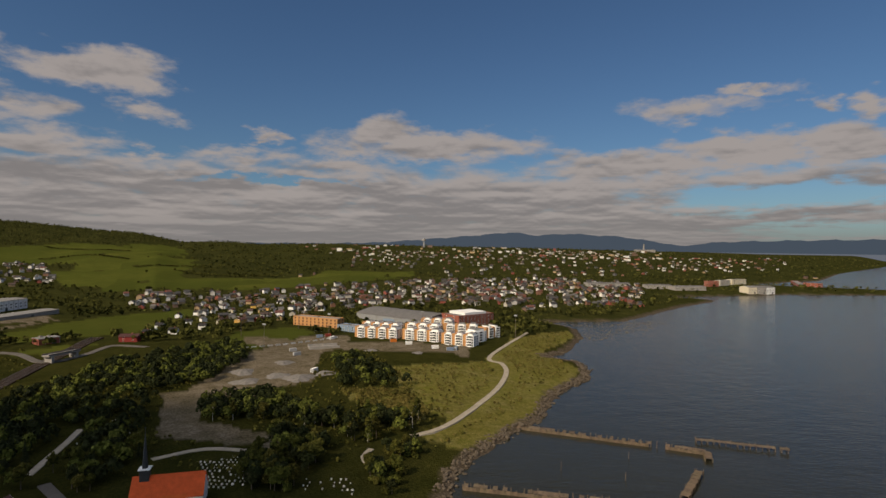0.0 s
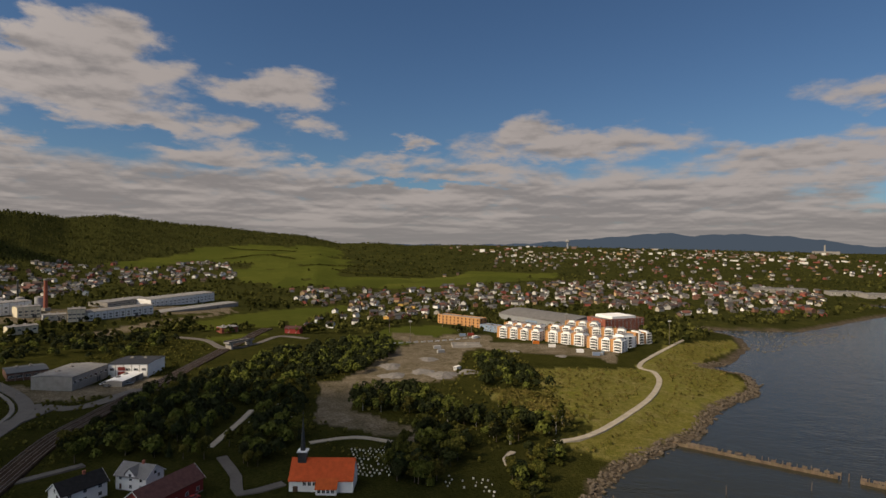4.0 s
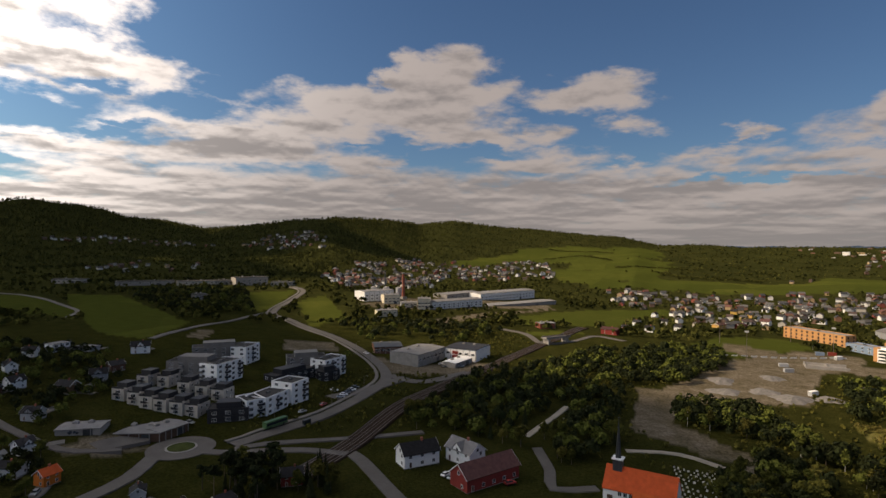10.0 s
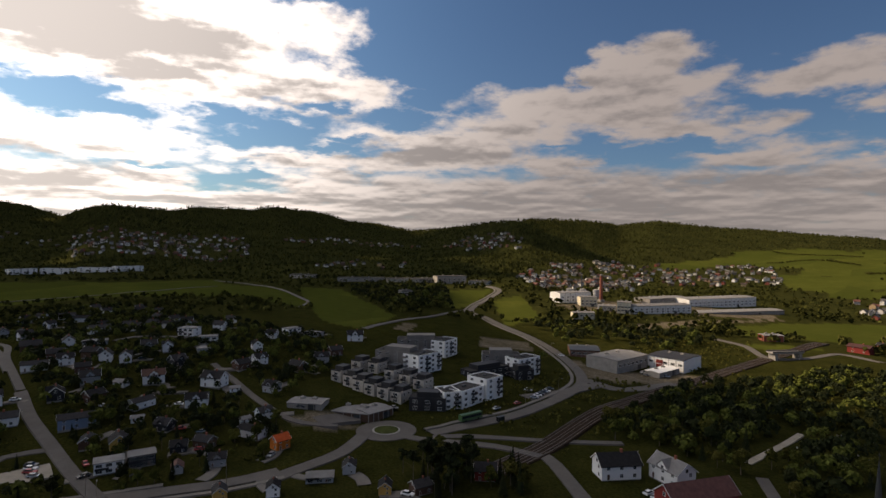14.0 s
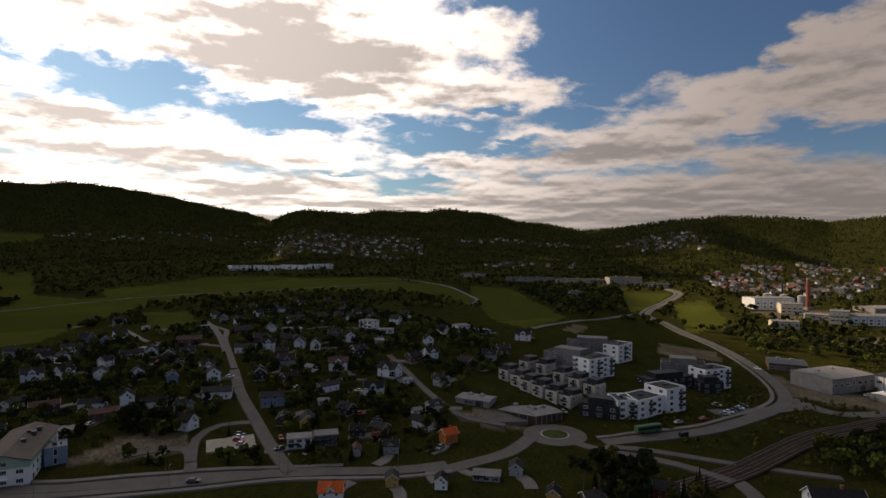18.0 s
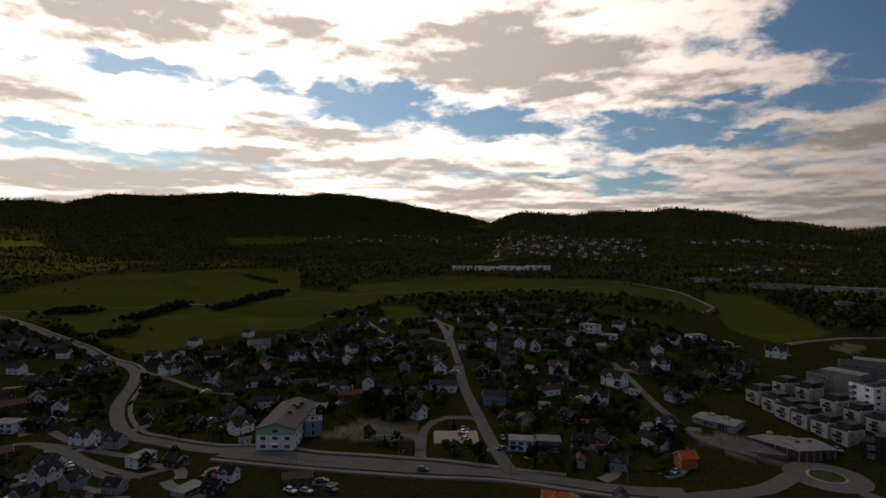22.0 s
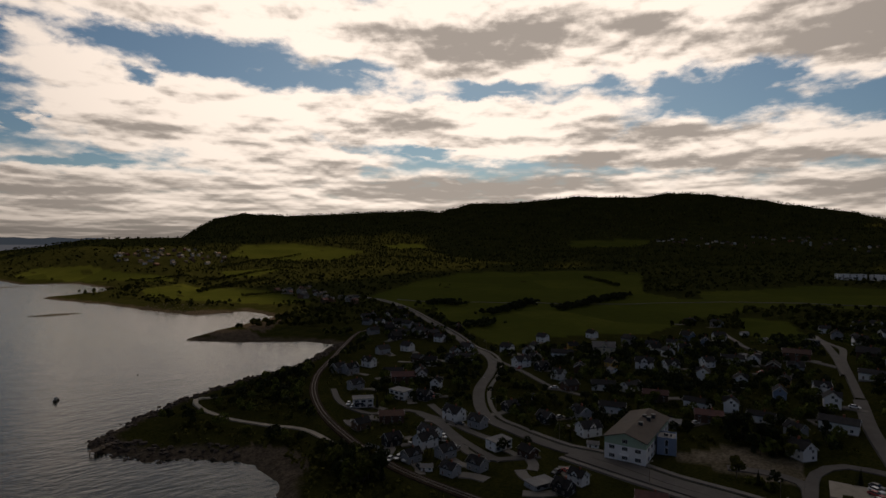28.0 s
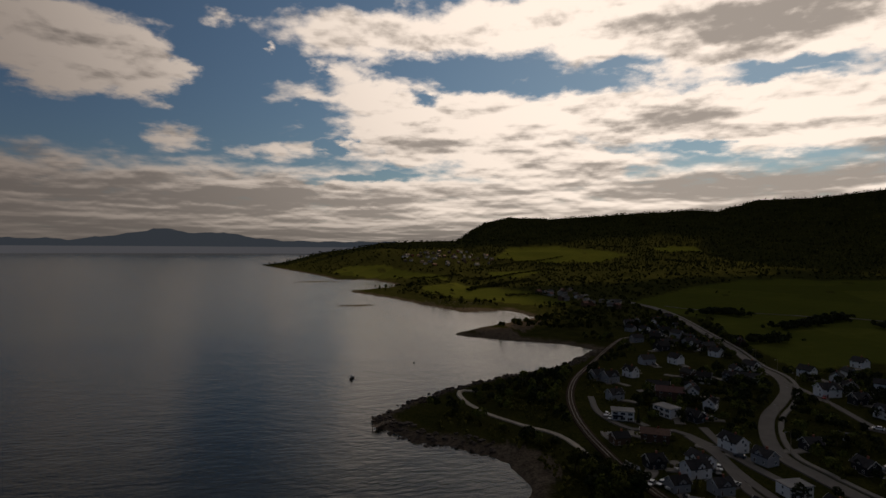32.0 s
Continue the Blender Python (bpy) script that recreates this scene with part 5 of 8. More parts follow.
KINDS = {
    "white_gable": lambda: gable_house(9.2, 7, 5.2, 38, "white", "slate", "white timber house with a dark tiled gable roof", cross=True),
    "white_big": lambda: gable_house(12.5, 8.4, 5.6, 36, "white", "slate", "large white timber villa with a dark roof", cross=True),
    "white_long": lambda: gable_house(15, 8, 4.6, 27, "white", "slate", "long white timber house with a low dark roof"),
    "white_shed": lambda: gable_house(6.5, 4.6, 2.6, 28, "white", "greyroof", "small white garage with a grey roof", chimney=False, few=True, name="garage"),
    "brown_gable": lambda: gable_house(9.5, 7.2, 4.4, 34, "brown", "slate", "dark brown timber house with a slate-grey roof"),
    "brown_long": lambda: gable_house(15, 8.5, 5.2, 27, "brown", "redroof", "long brown timber house with a brown-red roof"),
    "dark_gable": lambda: gable_house(9, 7.4, 4.2, 38, "black", "slate", "black-stained timber house with a dark roof", cross=True),
    "blue_gable": lambda: gable_house(9, 7, 5, 40, "blue", "slate", "blue-grey timber house with a dark gable roof"),
    "blue_long": lambda: gable_house(15, 7.5, 5.2, 24, "blue", "slate", "long pale blue timber house beside the road"),
    "grey_gable": lambda: gable_house(9, 7.2, 4.6, 36, "grey", "slate", "grey timber house with a dark tiled roof", cross=True),
    "ochre_gable": lambda: gable_house(10, 7.6, 5.2, 38, "ochre", "slate", "ochre-yellow timber house with a dark roof"),
    "ochre_long": lambda: gable_house(16, 8, 5.2, 26, "ochre", "redroof", "long ochre terraced house with a red-brown roof"),
    "red_gable": lambda: gable_house(10.5, 8, 5.2, 36, "red", "slate", "barn-red timber house with a dark roof"),
    "red_long": lambda: gable_house(17, 8.5, 5.4, 26, "red", "redroof", "long barn-red terraced house with a brown roof"),
    "red_shed": lambda: gable_house(9, 6, 2.8, 24, "red", "greyroof", "low red shed with a pale roof", chimney=False, few=True, name="garden_shed"),
    "redroof_long": lambda: gable_house(16, 8.5, 5.0, 27, "cream", "redroof", "long pale house with a brown-red tiled roof"),
    "redroof_gable": lambda: gable_house(11, 8, 5.2, 33, "white", "redroof", "white timber house with a brown-red tiled roof", cross=True),
    "tile_house": lambda: gable_house(11, 8.5, 5.6, 38, "white", "tileroof", "white house with a bright orange tiled roof", cross=True),
    "tile_shed": lambda: gable_house(7, 5, 3.2, 40, "grey", "redroof", "small grey outbuilding with a brown-red roof", chimney=False, few=True, name="garden_shed"),
    "orange_house": lambda: gable_house(8, 6.8, 5.2, 36, "orange", "tileroof", "orange-painted house with an orange tiled roof"),
    "cream_big": lambda: gable_house(16, 9, 6.4, 38, "cream", "greyroof", "large cream house with a pale grey metal roof", cross=True),
    "white_flat": lambda: flat_house(13, 9, 2, "white", "white modern house with a flat roof and balcony"),
    "grey_flat": lambda: flat_house(14, 9, 1, "grey", "low grey bungalow with a flat roof"),
    "dark_flat": lambda: flat_house(12, 9, 2, "black", "dark modern house with a flat roof"),
}
first = {}
TAKEN = []
PLAIN = {"white_gable": (10, 7.6, 5.2, 38, "white", "slate"), "brown_gable": (10.5, 7.8, 4.6, 34, "brown", "slate"), "grey_gable": (10.5, 8, 4.8, 35, "grey", "slate"), "dark_gable": (10, 8.2, 4.4, 38, "black", "slate"),
         "white_long": (15, 8, 4.6, 27, "white", "slate"), "redroof_long": (16, 8.5, 5.0, 27, "cream", "redroof"), "red_long": (17, 8.5, 5.4, 26, "red", "redroof"), "ochre_gable": (10, 7.6, 5.2, 38, "ochre", "slate"),
         "redroof_gable": (11, 8, 5.2, 33, "white", "redroof")}
PLAIN_LABELS = {"white": "white timber house at the edge of the fields", "brown": "brown timber house on the slope", "grey": "grey timber house on the slope", "black": "dark timber house on the slope",
                "cream": "pale terraced house with a red-brown roof", "red": "red terraced house beside the pitch", "ochre": "ochre house among the terraces"}
for k, v in PLAIN.items():
    KINDS[k + "_plain"] = lambda v=v: gable_house(*v, PLAIN_LABELS[v[4]], few=True)


def place(kind, x, y, turn, size=0.0):
    if math.hypot(x, y) > 400 and kind in PLAIN:
        kind += "_plain"
    size = size or rng.uniform(0.8, 0.95)
    m = pose(x, y, height(x, y) - 0.1, 0, 0, turn) @ Matrix.Diagonal((size, size, size, 1))
    TAKEN.append((x, y, 8.0))
    if kind not in first:
        first[kind] = KINDS[kind]()
        first[kind].matrix_basis = m
        return first[kind]
    return copy_thing(first[kind], m)


def front(ends, depth):
    """Length, turn and pose of a building whose front runs between two points and that reaches back from the bay."""
    ax, ay, bx, by = ends
    L = math.hypot(bx - ax, by - ay)
    turn = math.degrees(math.atan2(by - ay, bx - ax))
    nx, ny = -(by - ay) / L, (bx - ax) / L
    cx, cy = (ax + bx) / 2 + nx * depth / 2, (ay + by) / 2 + ny * depth / 2
    z = min(height(cx, cy), height(ax, ay), height(bx, by))
    TAKEN.append((cx, cy, max(L, depth) / 2 + 4))
    return L, pose(cx, cy, z, 0, 0, turn)

# ---- blocks, halls, church and school ----
def flat_block(name, ends, W, floors, wall, accent, label, category="building", group="", win="wide", cols=None, roof="greyroof", storey=3.0, penthouse=False, balconies=True, back=True):
    L, m = front(ends, W)
    ob = thing(name, label, category, group)
    ob.matrix_basis = m
    h = storey * floors
    Shape().box(-L / 2, L / 2, -W / 2, W / 2, -3, h).put("wall", M[wall], parent=ob)
    Shape().box(-L / 2 + 0.3, L / 2 - 0.3, -W / 2 + 0.3, W / 2 - 0.3, h, h + 0.08).put("roof", M[roof], parent=ob)
    s = Shape()
    for x0, x1, y0, y1 in ((-L / 2, L / 2, -W / 2, -W / 2 + 0.3), (-L / 2, L / 2, W / 2 - 0.3, W / 2), (-L / 2, -L / 2 + 0.3, -W / 2 + 0.3, W / 2 - 0.3), (L / 2 - 0.3, L / 2, -W / 2 + 0.3, W / 2 - 0.3)):
        s.box(x0, x1, y0, y1, h, h + 0.5)
    s.put("parapet", M[wall], parent=ob)
    cols = cols or max(1, round(L / 5.2))
    for i in range(cols):
        x = -L / 2 + L * (i + 0.5) / cols
        for z in range(floors):
            zz = storey * z + 1.6
            windows(ob, win, [(x, -W / 2 - 0.01, zz, 0)])
            if balconies and i % 2 == 1 and z:
                Shape().box(-1.6, 1.6, -1.5, 0, 0, 0.18).box(-1.6, 1.6, -1.5, -1.42, 0.18, 1.15, 1).box(-1.6, -1.52, -1.42, 0, 0.18, 1.15, 1).box(1.52, 1.6, -1.42, 0, 0.18, 1.15, 1).put(
                    "balcony", M["concrete"], M[accent], parent=ob, at=pose(x, -W / 2 - 0.01, storey * z))
    for sg in (-1, 1):
        for z in range(floors):
            windows(ob, win, [(sg * (L / 2 + 0.01), y, storey * z + 1.6, 90 * sg) for y in ((-W / 4, W / 4) if W > 9 else (0,))])
    if penthouse:
        Shape().box(-L * 0.3, L * 0.3, -W / 2 + 1.6, W / 2 - 0.8, h + 0.08, h + 2.8).put("penthouse", M[accent], parent=ob)
    Shape().box(-1, 0.4, -0.6, 0.6, h + 0.08, h + 1.0).put("roof_vent", M["copper"], parent=ob)
    Shape().box(1.2, 1.8, -0.4, 0.4, h + 0.08, h + 0.8).put("roof_vent", M["copper"], parent=ob)
    return ob


def coast_block(ends, low=0):
    """White cube units four storeys high, with larch-clad panels between them."""
    W = 13.0
    L, m = front(ends, W)
    ob = thing("apartment_building", "white new apartment block with orange larch panels and balconies", "building", "apartment blocks by the shore")
    ob.matrix_basis = m @ Matrix.Diagonal((1, 1, 0.78, 1))
    units = max(1, round(L / 11.0))
    step = L / units
    for u in range(units):
        x0 = -L / 2 + u * step
        side = 3.2 if units > 1 or L > 20 else 0.0
        a, b = x0 + side, x0 + step
        Shape().box(a, b, -W / 2, W / 2, -3, 12.4).box(a + 1.2, b - 1.8, -W / 2 + 1.8, W / 2 - 1.5, 12.4, 14.6).put("wall", M["white"], parent=ob)
        if side:
            Shape().box(x0, a, -W / 2 + 0.9, W / 2 - 0.5, -3, 13.2).put("panel", M["larch"], parent=ob, label="orange larch-clad wall panel")
        Shape().box(a + 1.0, b - 1.6, -W / 2 + 1.6, W / 2 - 1.3, 14.6, 14.85).put("roof", M["greyroof"], parent=ob)
        c = (a + b) / 2
        for z in range(low, 4):
            zz = 1.6 + 3.05 * z
            windows(ob, "dark", [(a + 1.6, -W / 2 - 0.01, zz, 0)])
            windows(ob, "tall", [(b - 1.1, -W / 2 - 0.01, zz, 0)])
            Shape().box(-1.7, 1.7, -0.06, 0, 0.0, 2.3, 0).box(-1.9, 1.9, -1.5, -0.01, -0.25, -0.05, 1).box(-1.9, 1.9, -1.5, -1.42, -0.05, 0.95, 1).put("balcony", M["glass"], M["white"], parent=ob, at=pose(c, -W / 2 - 0.01, 0.45 + 3.05 * z))
            if u == units - 1:
                windows(ob, "dark", [(L / 2 + 0.01, y, zz, 90) for y in (-W / 4, W / 5)])
            if u == 0:
                windows(ob, "dark", [(-L / 2 - 0.01 + side, y, zz, -90) for y in ((-W / 4,) if not side else ())])
    return ob


for i, e in enumerate(COAST_BLOCKS):
    coast_block(e, 0 if i < 5 else 2)
flat_block("shopping_centre", BRICK_CENTRE[0], 30, 4, "brick", "white", "brown brick centre with white upper boxes", penthouse=True, balconies=False)
flat_block("school_building", ORANGE[0], 13, 3, "larch", "orange", "long orange-clad building beside the pitch", roof="greyroof", win="dark", balconies=False, storey=3.2)
flat_block("pavilion", ANNEX[0], 12, 2, "blue", "grey", "blue-grey pavilion beside the orange building", balconies=False)


def arena(ends):
    W = 58.0
    L, m = front(ends, W)
    ob = thing("sports_hall", "large sports hall with an arched grey metal roof", "hall")
    ob.matrix_basis = m
    Shape().box(-L / 2, L / 2, -W / 2, W / 2, -2, 6.5).put("wall", M["grey"], parent=ob)
    arc = [(-W / 2 - 0.5 + (W + 1) * i / 14, 6.5 + 5.0 * math.sin(math.pi * i / 14)) for i in range(15)]
    Shape().run(arc + [(W / 2 + 0.5, 6.2), (-W / 2 - 0.5, 6.2)], -L / 2 - 0.4, L / 2 + 0.4).put("roof", M["greyroof"], parent=ob)
    for i in range(8):
        Shape().box(-0.2, 0.2, -0.3, 0, 0, 6.4).put("pilaster", M["concrete"], parent=ob, at=pose(-L / 2 + L * (i + 0.5) / 8, -W / 2 - 0.01, 0))
    Shape().box(-9, 9, -0.25, 0, 1.0, 3.6).put("sign_band", M["blue"], parent=ob, at=pose(0, -W / 2 - 0.32, 0), label="blue advertising band")


arena(ARENA[0])


def shed(name, ends, W, h, wall, roof, label, ribs=6, pitch=1.2, category="building", group=""):
    """A plain hall: ribbed walls, low ridge roof, doors and a band of windows."""
    L, m = front(ends, W)
    ob = thing(name, label, category, group)
    ob.matrix_basis = m
    Shape().run([(-W / 2, -3), (W / 2, -3), (W / 2, h), (0, h + pitch), (-W / 2, h)], -L / 2, L / 2).put("wall", M[wall], parent=ob)
    s = Shape()
    for sg in (-1, 1):
        s.run([(sg * (W / 2 + 0.4), h - 0.05), (0, h + pitch), (0, h + pitch + 0.3), (sg * (W / 2 + 0.4), h + 0.28)][::sg], -L / 2 - 0.3, L / 2 + 0.3)
    s.put("roof", M[roof], parent=ob)
    for i in range(ribs):
        x = -L / 2 + L * (i + 0.5) / ribs
        Shape().box(-0.15, 0.15, -0.16, 0, 0, h - 0.2).put("rib", M["concrete"], parent=ob, at=pose(x + L / ribs / 2 - 0.2, -W / 2 - 0.01, 0))
        if h > 5:
            windows(ob, "band", [(x, -W / 2 - 0.01, h * 0.6, 0)])
            if h > 9:
                windows(ob, "band", [(x, -W / 2 - 0.01, h * 0.3, 0)])
    Shape().box(-1.8, 1.8, -0.1, 0, 0, 3.2).put("door", M["copper"], parent=ob, at=pose(L * 0.22, -W / 2 - 0.01, 0))
    for k in range(2):
        Shape().box(-1, 1, -1, 1, 0, 1.3).tube(0, 0, 1.3, 1.7, 0.5, 0.5).put("roof_vent", M["concrete"], parent=ob, at=pose(-L * 0.2 + k * L * 0.35, W * 0.15, h + pitch * 0.5))
    return ob


for i, e in enumerate(HARBOUR[:3]):
    shed("boat_hall", e, 26, 13, ("cream", "concrete", "white")[i], "greyroof", "tall pale boat hall on the quay", 3, 2.5, "hall", "boat halls on the quay")
for e in HARBOUR[3:]:
    shed("warehouse", e, 30, 8, "concrete", "greyroof", "low pale warehouse near the harbour", 9, 0.8, "warehouse", "harbour warehouses")
for i, e in enumerate(HARBOUR_FLATS):
    flat_block("apartment_building", e, 14, 4 if i < 3 else 3, ("brick", "sand_render", "cream", "brick", "brick")[i], "white", "brick-coloured flats at the harbour", "building", "harbour flats", balconies=False, cols=3)
FACTORY_SPECS = [(22, 9.5, "white"), (16, 12.5, "cream"), (30, 12, "white"), (24, 5, "concrete"), (22, 13, "white"), (14, 11, "cream"), (10, 7, "cream"), (26, 8, "concrete"), (12, 6, "grey")]
for e, (w, h, c) in zip(FACTORY, FACTORY_SPECS):
    shed("factory_hall", e, w, h, c, "greyroof", "pale factory hall of the paper mill", max(4, int(math.hypot(e[2] - e[0], e[3] - e[1]) / 7)), 1.0, "factory", "halls of the mill")


def stack(x, y, h, r, mat, label):
    z = height(x, y)
    ob = thing("chimney_stack", label, "chimney")
    ob.matrix_basis = pose(x, y, z)
    Shape().tube(0, 0, -2, h, r, r * 0.7, 14).put("shaft", M[mat], parent=ob)
    Shape().tube(0, 0, h - 1.2, h + 0.3, r * 0.85, r * 0.85, 14).put("rim", M["concrete"], parent=ob)
    Shape().box(-r - 1, r + 1, -r - 1, r + 1, -2, 3).put("plinth", M["concrete"], parent=ob)


stack(FACTORY_CHIMNEY[0][0], FACTORY_CHIMNEY[0][1], 34, 2.3, "brick", "tall red brick chimney of the mill")
stack(FACTORY_CHIMNEY[1][0], FACTORY_CHIMNEY[1][1], 26, 1.2, "copper", "thin dark steel flue of the mill")
for i in range(3):
    x, y = -600 + 9 * i, 455 + 14 * i
    ob = thing("storage_tank", "grey steel storage tank at the mill", "tank", "tanks of the mill")
    ob.matrix_basis = pose(x, y, height(x, y))
    Shape().tube(0, 0, -2, 13, 4, 4, 16).put("shell", M["grey"], parent=ob)
    Shape().tube(0, 0, 13, 14.2, 4.1, 0.6, 16).put("cap", M["concrete"], parent=ob)
shed("industrial_hall", HALLS[0], 24, 8.5, "concrete", "greyroof", "grey corrugated industrial hall by the railway", 7, 0.8, "hall")
hall = shed("industrial_hall", HALLS[1], 26, 8.5, "white", "black", "white industrial hall with a red sign", 5, 0.6, "hall")
Shape().box(-2.4, 2.4, -0.12, 0, 0, 2.4).box(-2.4, 2.4, -0.12, 0, 3.0, 5.4).put("sign", M["red"], parent=hall, at=pose(-4, -13.2, 1.4), label="red square sign panels")
shed("warehouse", HALLS[2], 22, 5.5, "brown", "copper", "old dark warehouse beside the tracks", 5, 1.0, "warehouse")
shed("garage", HALLS[3], 10, 3.6, "concrete", "white", "low shed with a white roof", 4, 0.6, "garage")
shed("brick_hut", HUT[0], 11, 5, "brick", "greyroof", "small flat-roofed red brick hut in the grass", 3, 0.3, "hut")
for i, e in enumerate(TERRACE):
    flat_block("terrace_block", e, 16, 3, "white", "white", "terraced white apartment block on the hillside", "building", "hillside terraces", win="band", balconies=False, cols=4)
for i, e in enumerate(WAREHOUSES):
    shed("warehouse", e, 22, 6 if i != 4 else 12, "sand_render" if i % 2 == 0 else "concrete", "darkfelt", "long pale warehouse at the foot of the hill", 6, 0.6, "warehouse", "warehouses below the hill")

# the new quarter inside the road bend
FLAT_SPECS = [(12, 3, "white"), (12, 3, "white"), (13, 4, "white"), (12, 4, "grey_render"), (12, 4, "white"), (12, 4, "grey_render"), (12, 4, "white"), (12, 4, "grey_render"), (12, 4, "white")]
for e, (w, n, c) in zip(FLATS, FLAT_SPECS):
    flat_block("apartment_building", e, w, n, c, "black" if c == "white" else "grey_render", "modern flat-roofed apartment block with dark balconies", "building", "blocks inside the road bend", win="wide", penthouse=(c == "grey_render"), storey=2.7, roof="darkfelt")
for e in BLACK:
    flat_block("apartment_building", e, 10, 2, "black", "black", "black-clad low apartment block", "building", "blocks inside the road bend", win="wide", penthouse=True, roof="darkfelt")


def cube_house(ends):
    L, m = front(ends, 9.5)
    L = max(L, 6.4)
    m = m @ Matrix.Diagonal((0.95, 0.95, 0.95, 1))
    ob = thing("terraced_house", "sand-grey cube house with a dark roof box", "house", "cube houses inside the road bend")
    ob.matrix_basis = m
    Shape().box(-L / 2, L / 2, -4.75, 4.75, -3, 6.2).put("wall", M["sand_render"], parent=ob)
    Shape().box(-L / 2 + 0.8, L / 2 - 0.6, -2.2, 4.4, 6.2, 8.6).put("roof_box", M["black"], parent=ob, label="black-clad roof storey")
    Shape().box(-L / 2, L / 2, -4.75, -4.65, 6.2, 7.1).put("railing", M["black"], parent=ob)
    windows(ob, "band", [(0, -4.76, 1.7, 0), (0, -4.76, 4.7, 0)])
    windows(ob, "small", [(sg * (L / 2 + 0.01), y, z, 90 * sg) for sg in (-1, 1) for y in (-2, 2) for z in (1.7, 4.7)])
    Shape().box(-1.6, 1.6, -1.4, 0, 0, 0.15).box(-1.6, 1.6, -1.4, -1.32, 0.15, 1.1).put("balcony", M["black"], parent=ob, at=pose(0, -4.76, 3.2))


for e in CUBES:
    cube_house(e)
for i, e in enumerate(SHOP):
    shed("shop_building", e, (14, 12, 10)[i], (3.6, 3.8, 2.8)[i], ("brown", "brown", "concrete")[i], "greyroof", "low brown shop with a grey flat roof", 5, 0.4, "shop")


def church(ends):
    W = 11.0
    L, m = front(ends, W)
    ob = thing("church", "white church with an orange tiled roof and thin spire", "church")
    ob.matrix_basis = m
    eave, k = 4.6, math.tan(radians(46))
    ridge = eave + W / 2 * k
    Shape().run([(-W / 2, -2), (W / 2, -2), (W / 2, eave), (0, ridge), (-W / 2, eave)], -L / 2, L / 2).put("nave", M["white"], parent=ob)
    s = Shape()
    for sg in (-1, 1):
        s.run([(sg * (W / 2 + 0.5), eave - 0.5 * k), (0, ridge), (0, ridge + 0.3), (sg * (W / 2 + 0.5), eave - 0.5 * k + 0.3)][::sg], -L / 2 - 0.25, L / 2 + 0.25)
    s.put("roof", M["tileroof"], parent=ob)
    # the lean-to aisle along the front
    x0, x1 = -L * 0.06, L * 0.26
    Shape().run([(-W / 2 - 2.6, -2), (-W / 2 + 0.2, -2), (-W / 2 + 0.2, eave - 0.4), (-W / 2 - 2.6, 2.4)], x0, x1).put("aisle", M["white"], parent=ob)
    Shape().run([(-W / 2 - 3.0, 2.25), (-W / 2 + 0.6, eave + 0.55), (-W / 2 + 0.6, eave + 0.85), (-W / 2 - 3.0, 2.5)], x0 - 0.3, x1 + 0.3).put("aisle_roof", M["tileroof"], parent=ob)
    for i in range(3):
        windows(ob, "small", [(-L * 0.26 + 1.8 * i, -W / 2 - 0.01, 3.2, 0)])
    for i in range(4):
        windows(ob, "small", [(x0 + 1.2 + 1.6 * i, -W / 2 - 2.61, 1.6, 0)])
    windows(ob, "small", [(L / 2 + 0.01, 1.5, 2.2, 90)])
    Shape().box(-0.9, 0.9, -0.14, 0, 0, 2.2).tube(0, -0.07, 2.2, 2.25, 0.9, 0.9).put("door", M["brown"], parent=ob, at=pose(-L * 0.4, -W / 2 - 0.01, 0.1))
    tower = Shape().box(-1.5, 1.5, -1.5, 1.5, ridge - 2.4, ridge + 2.6).put("tower", M["copper"], parent=ob, at=pose(-L * 0.34, 0, 0), label="dark metal-clad ridge turret")
    Shape().box(-1.9, 1.9, -1.9, 1.9, 0, 0.35).put("cornice", M["white"], parent=tower, at=pose(0, 0, ridge + 2.6))
    Shape().tube(0, 0, 0.35, 13.0, 1.0, 0.06, 8).put("spire", M["copper"], parent=tower, at=pose(0, 0, ridge + 2.6))
    Shape().box(-0.05, 0.05, -0.05, 0.05, 13.0, 14.6).box(-0.5, 0.5, -0.05, 0.05, 13.9, 14.0).put("cross", M["copper"], parent=tower, at=pose(0, 0, ridge + 2.6))


church(CHURCH[0])


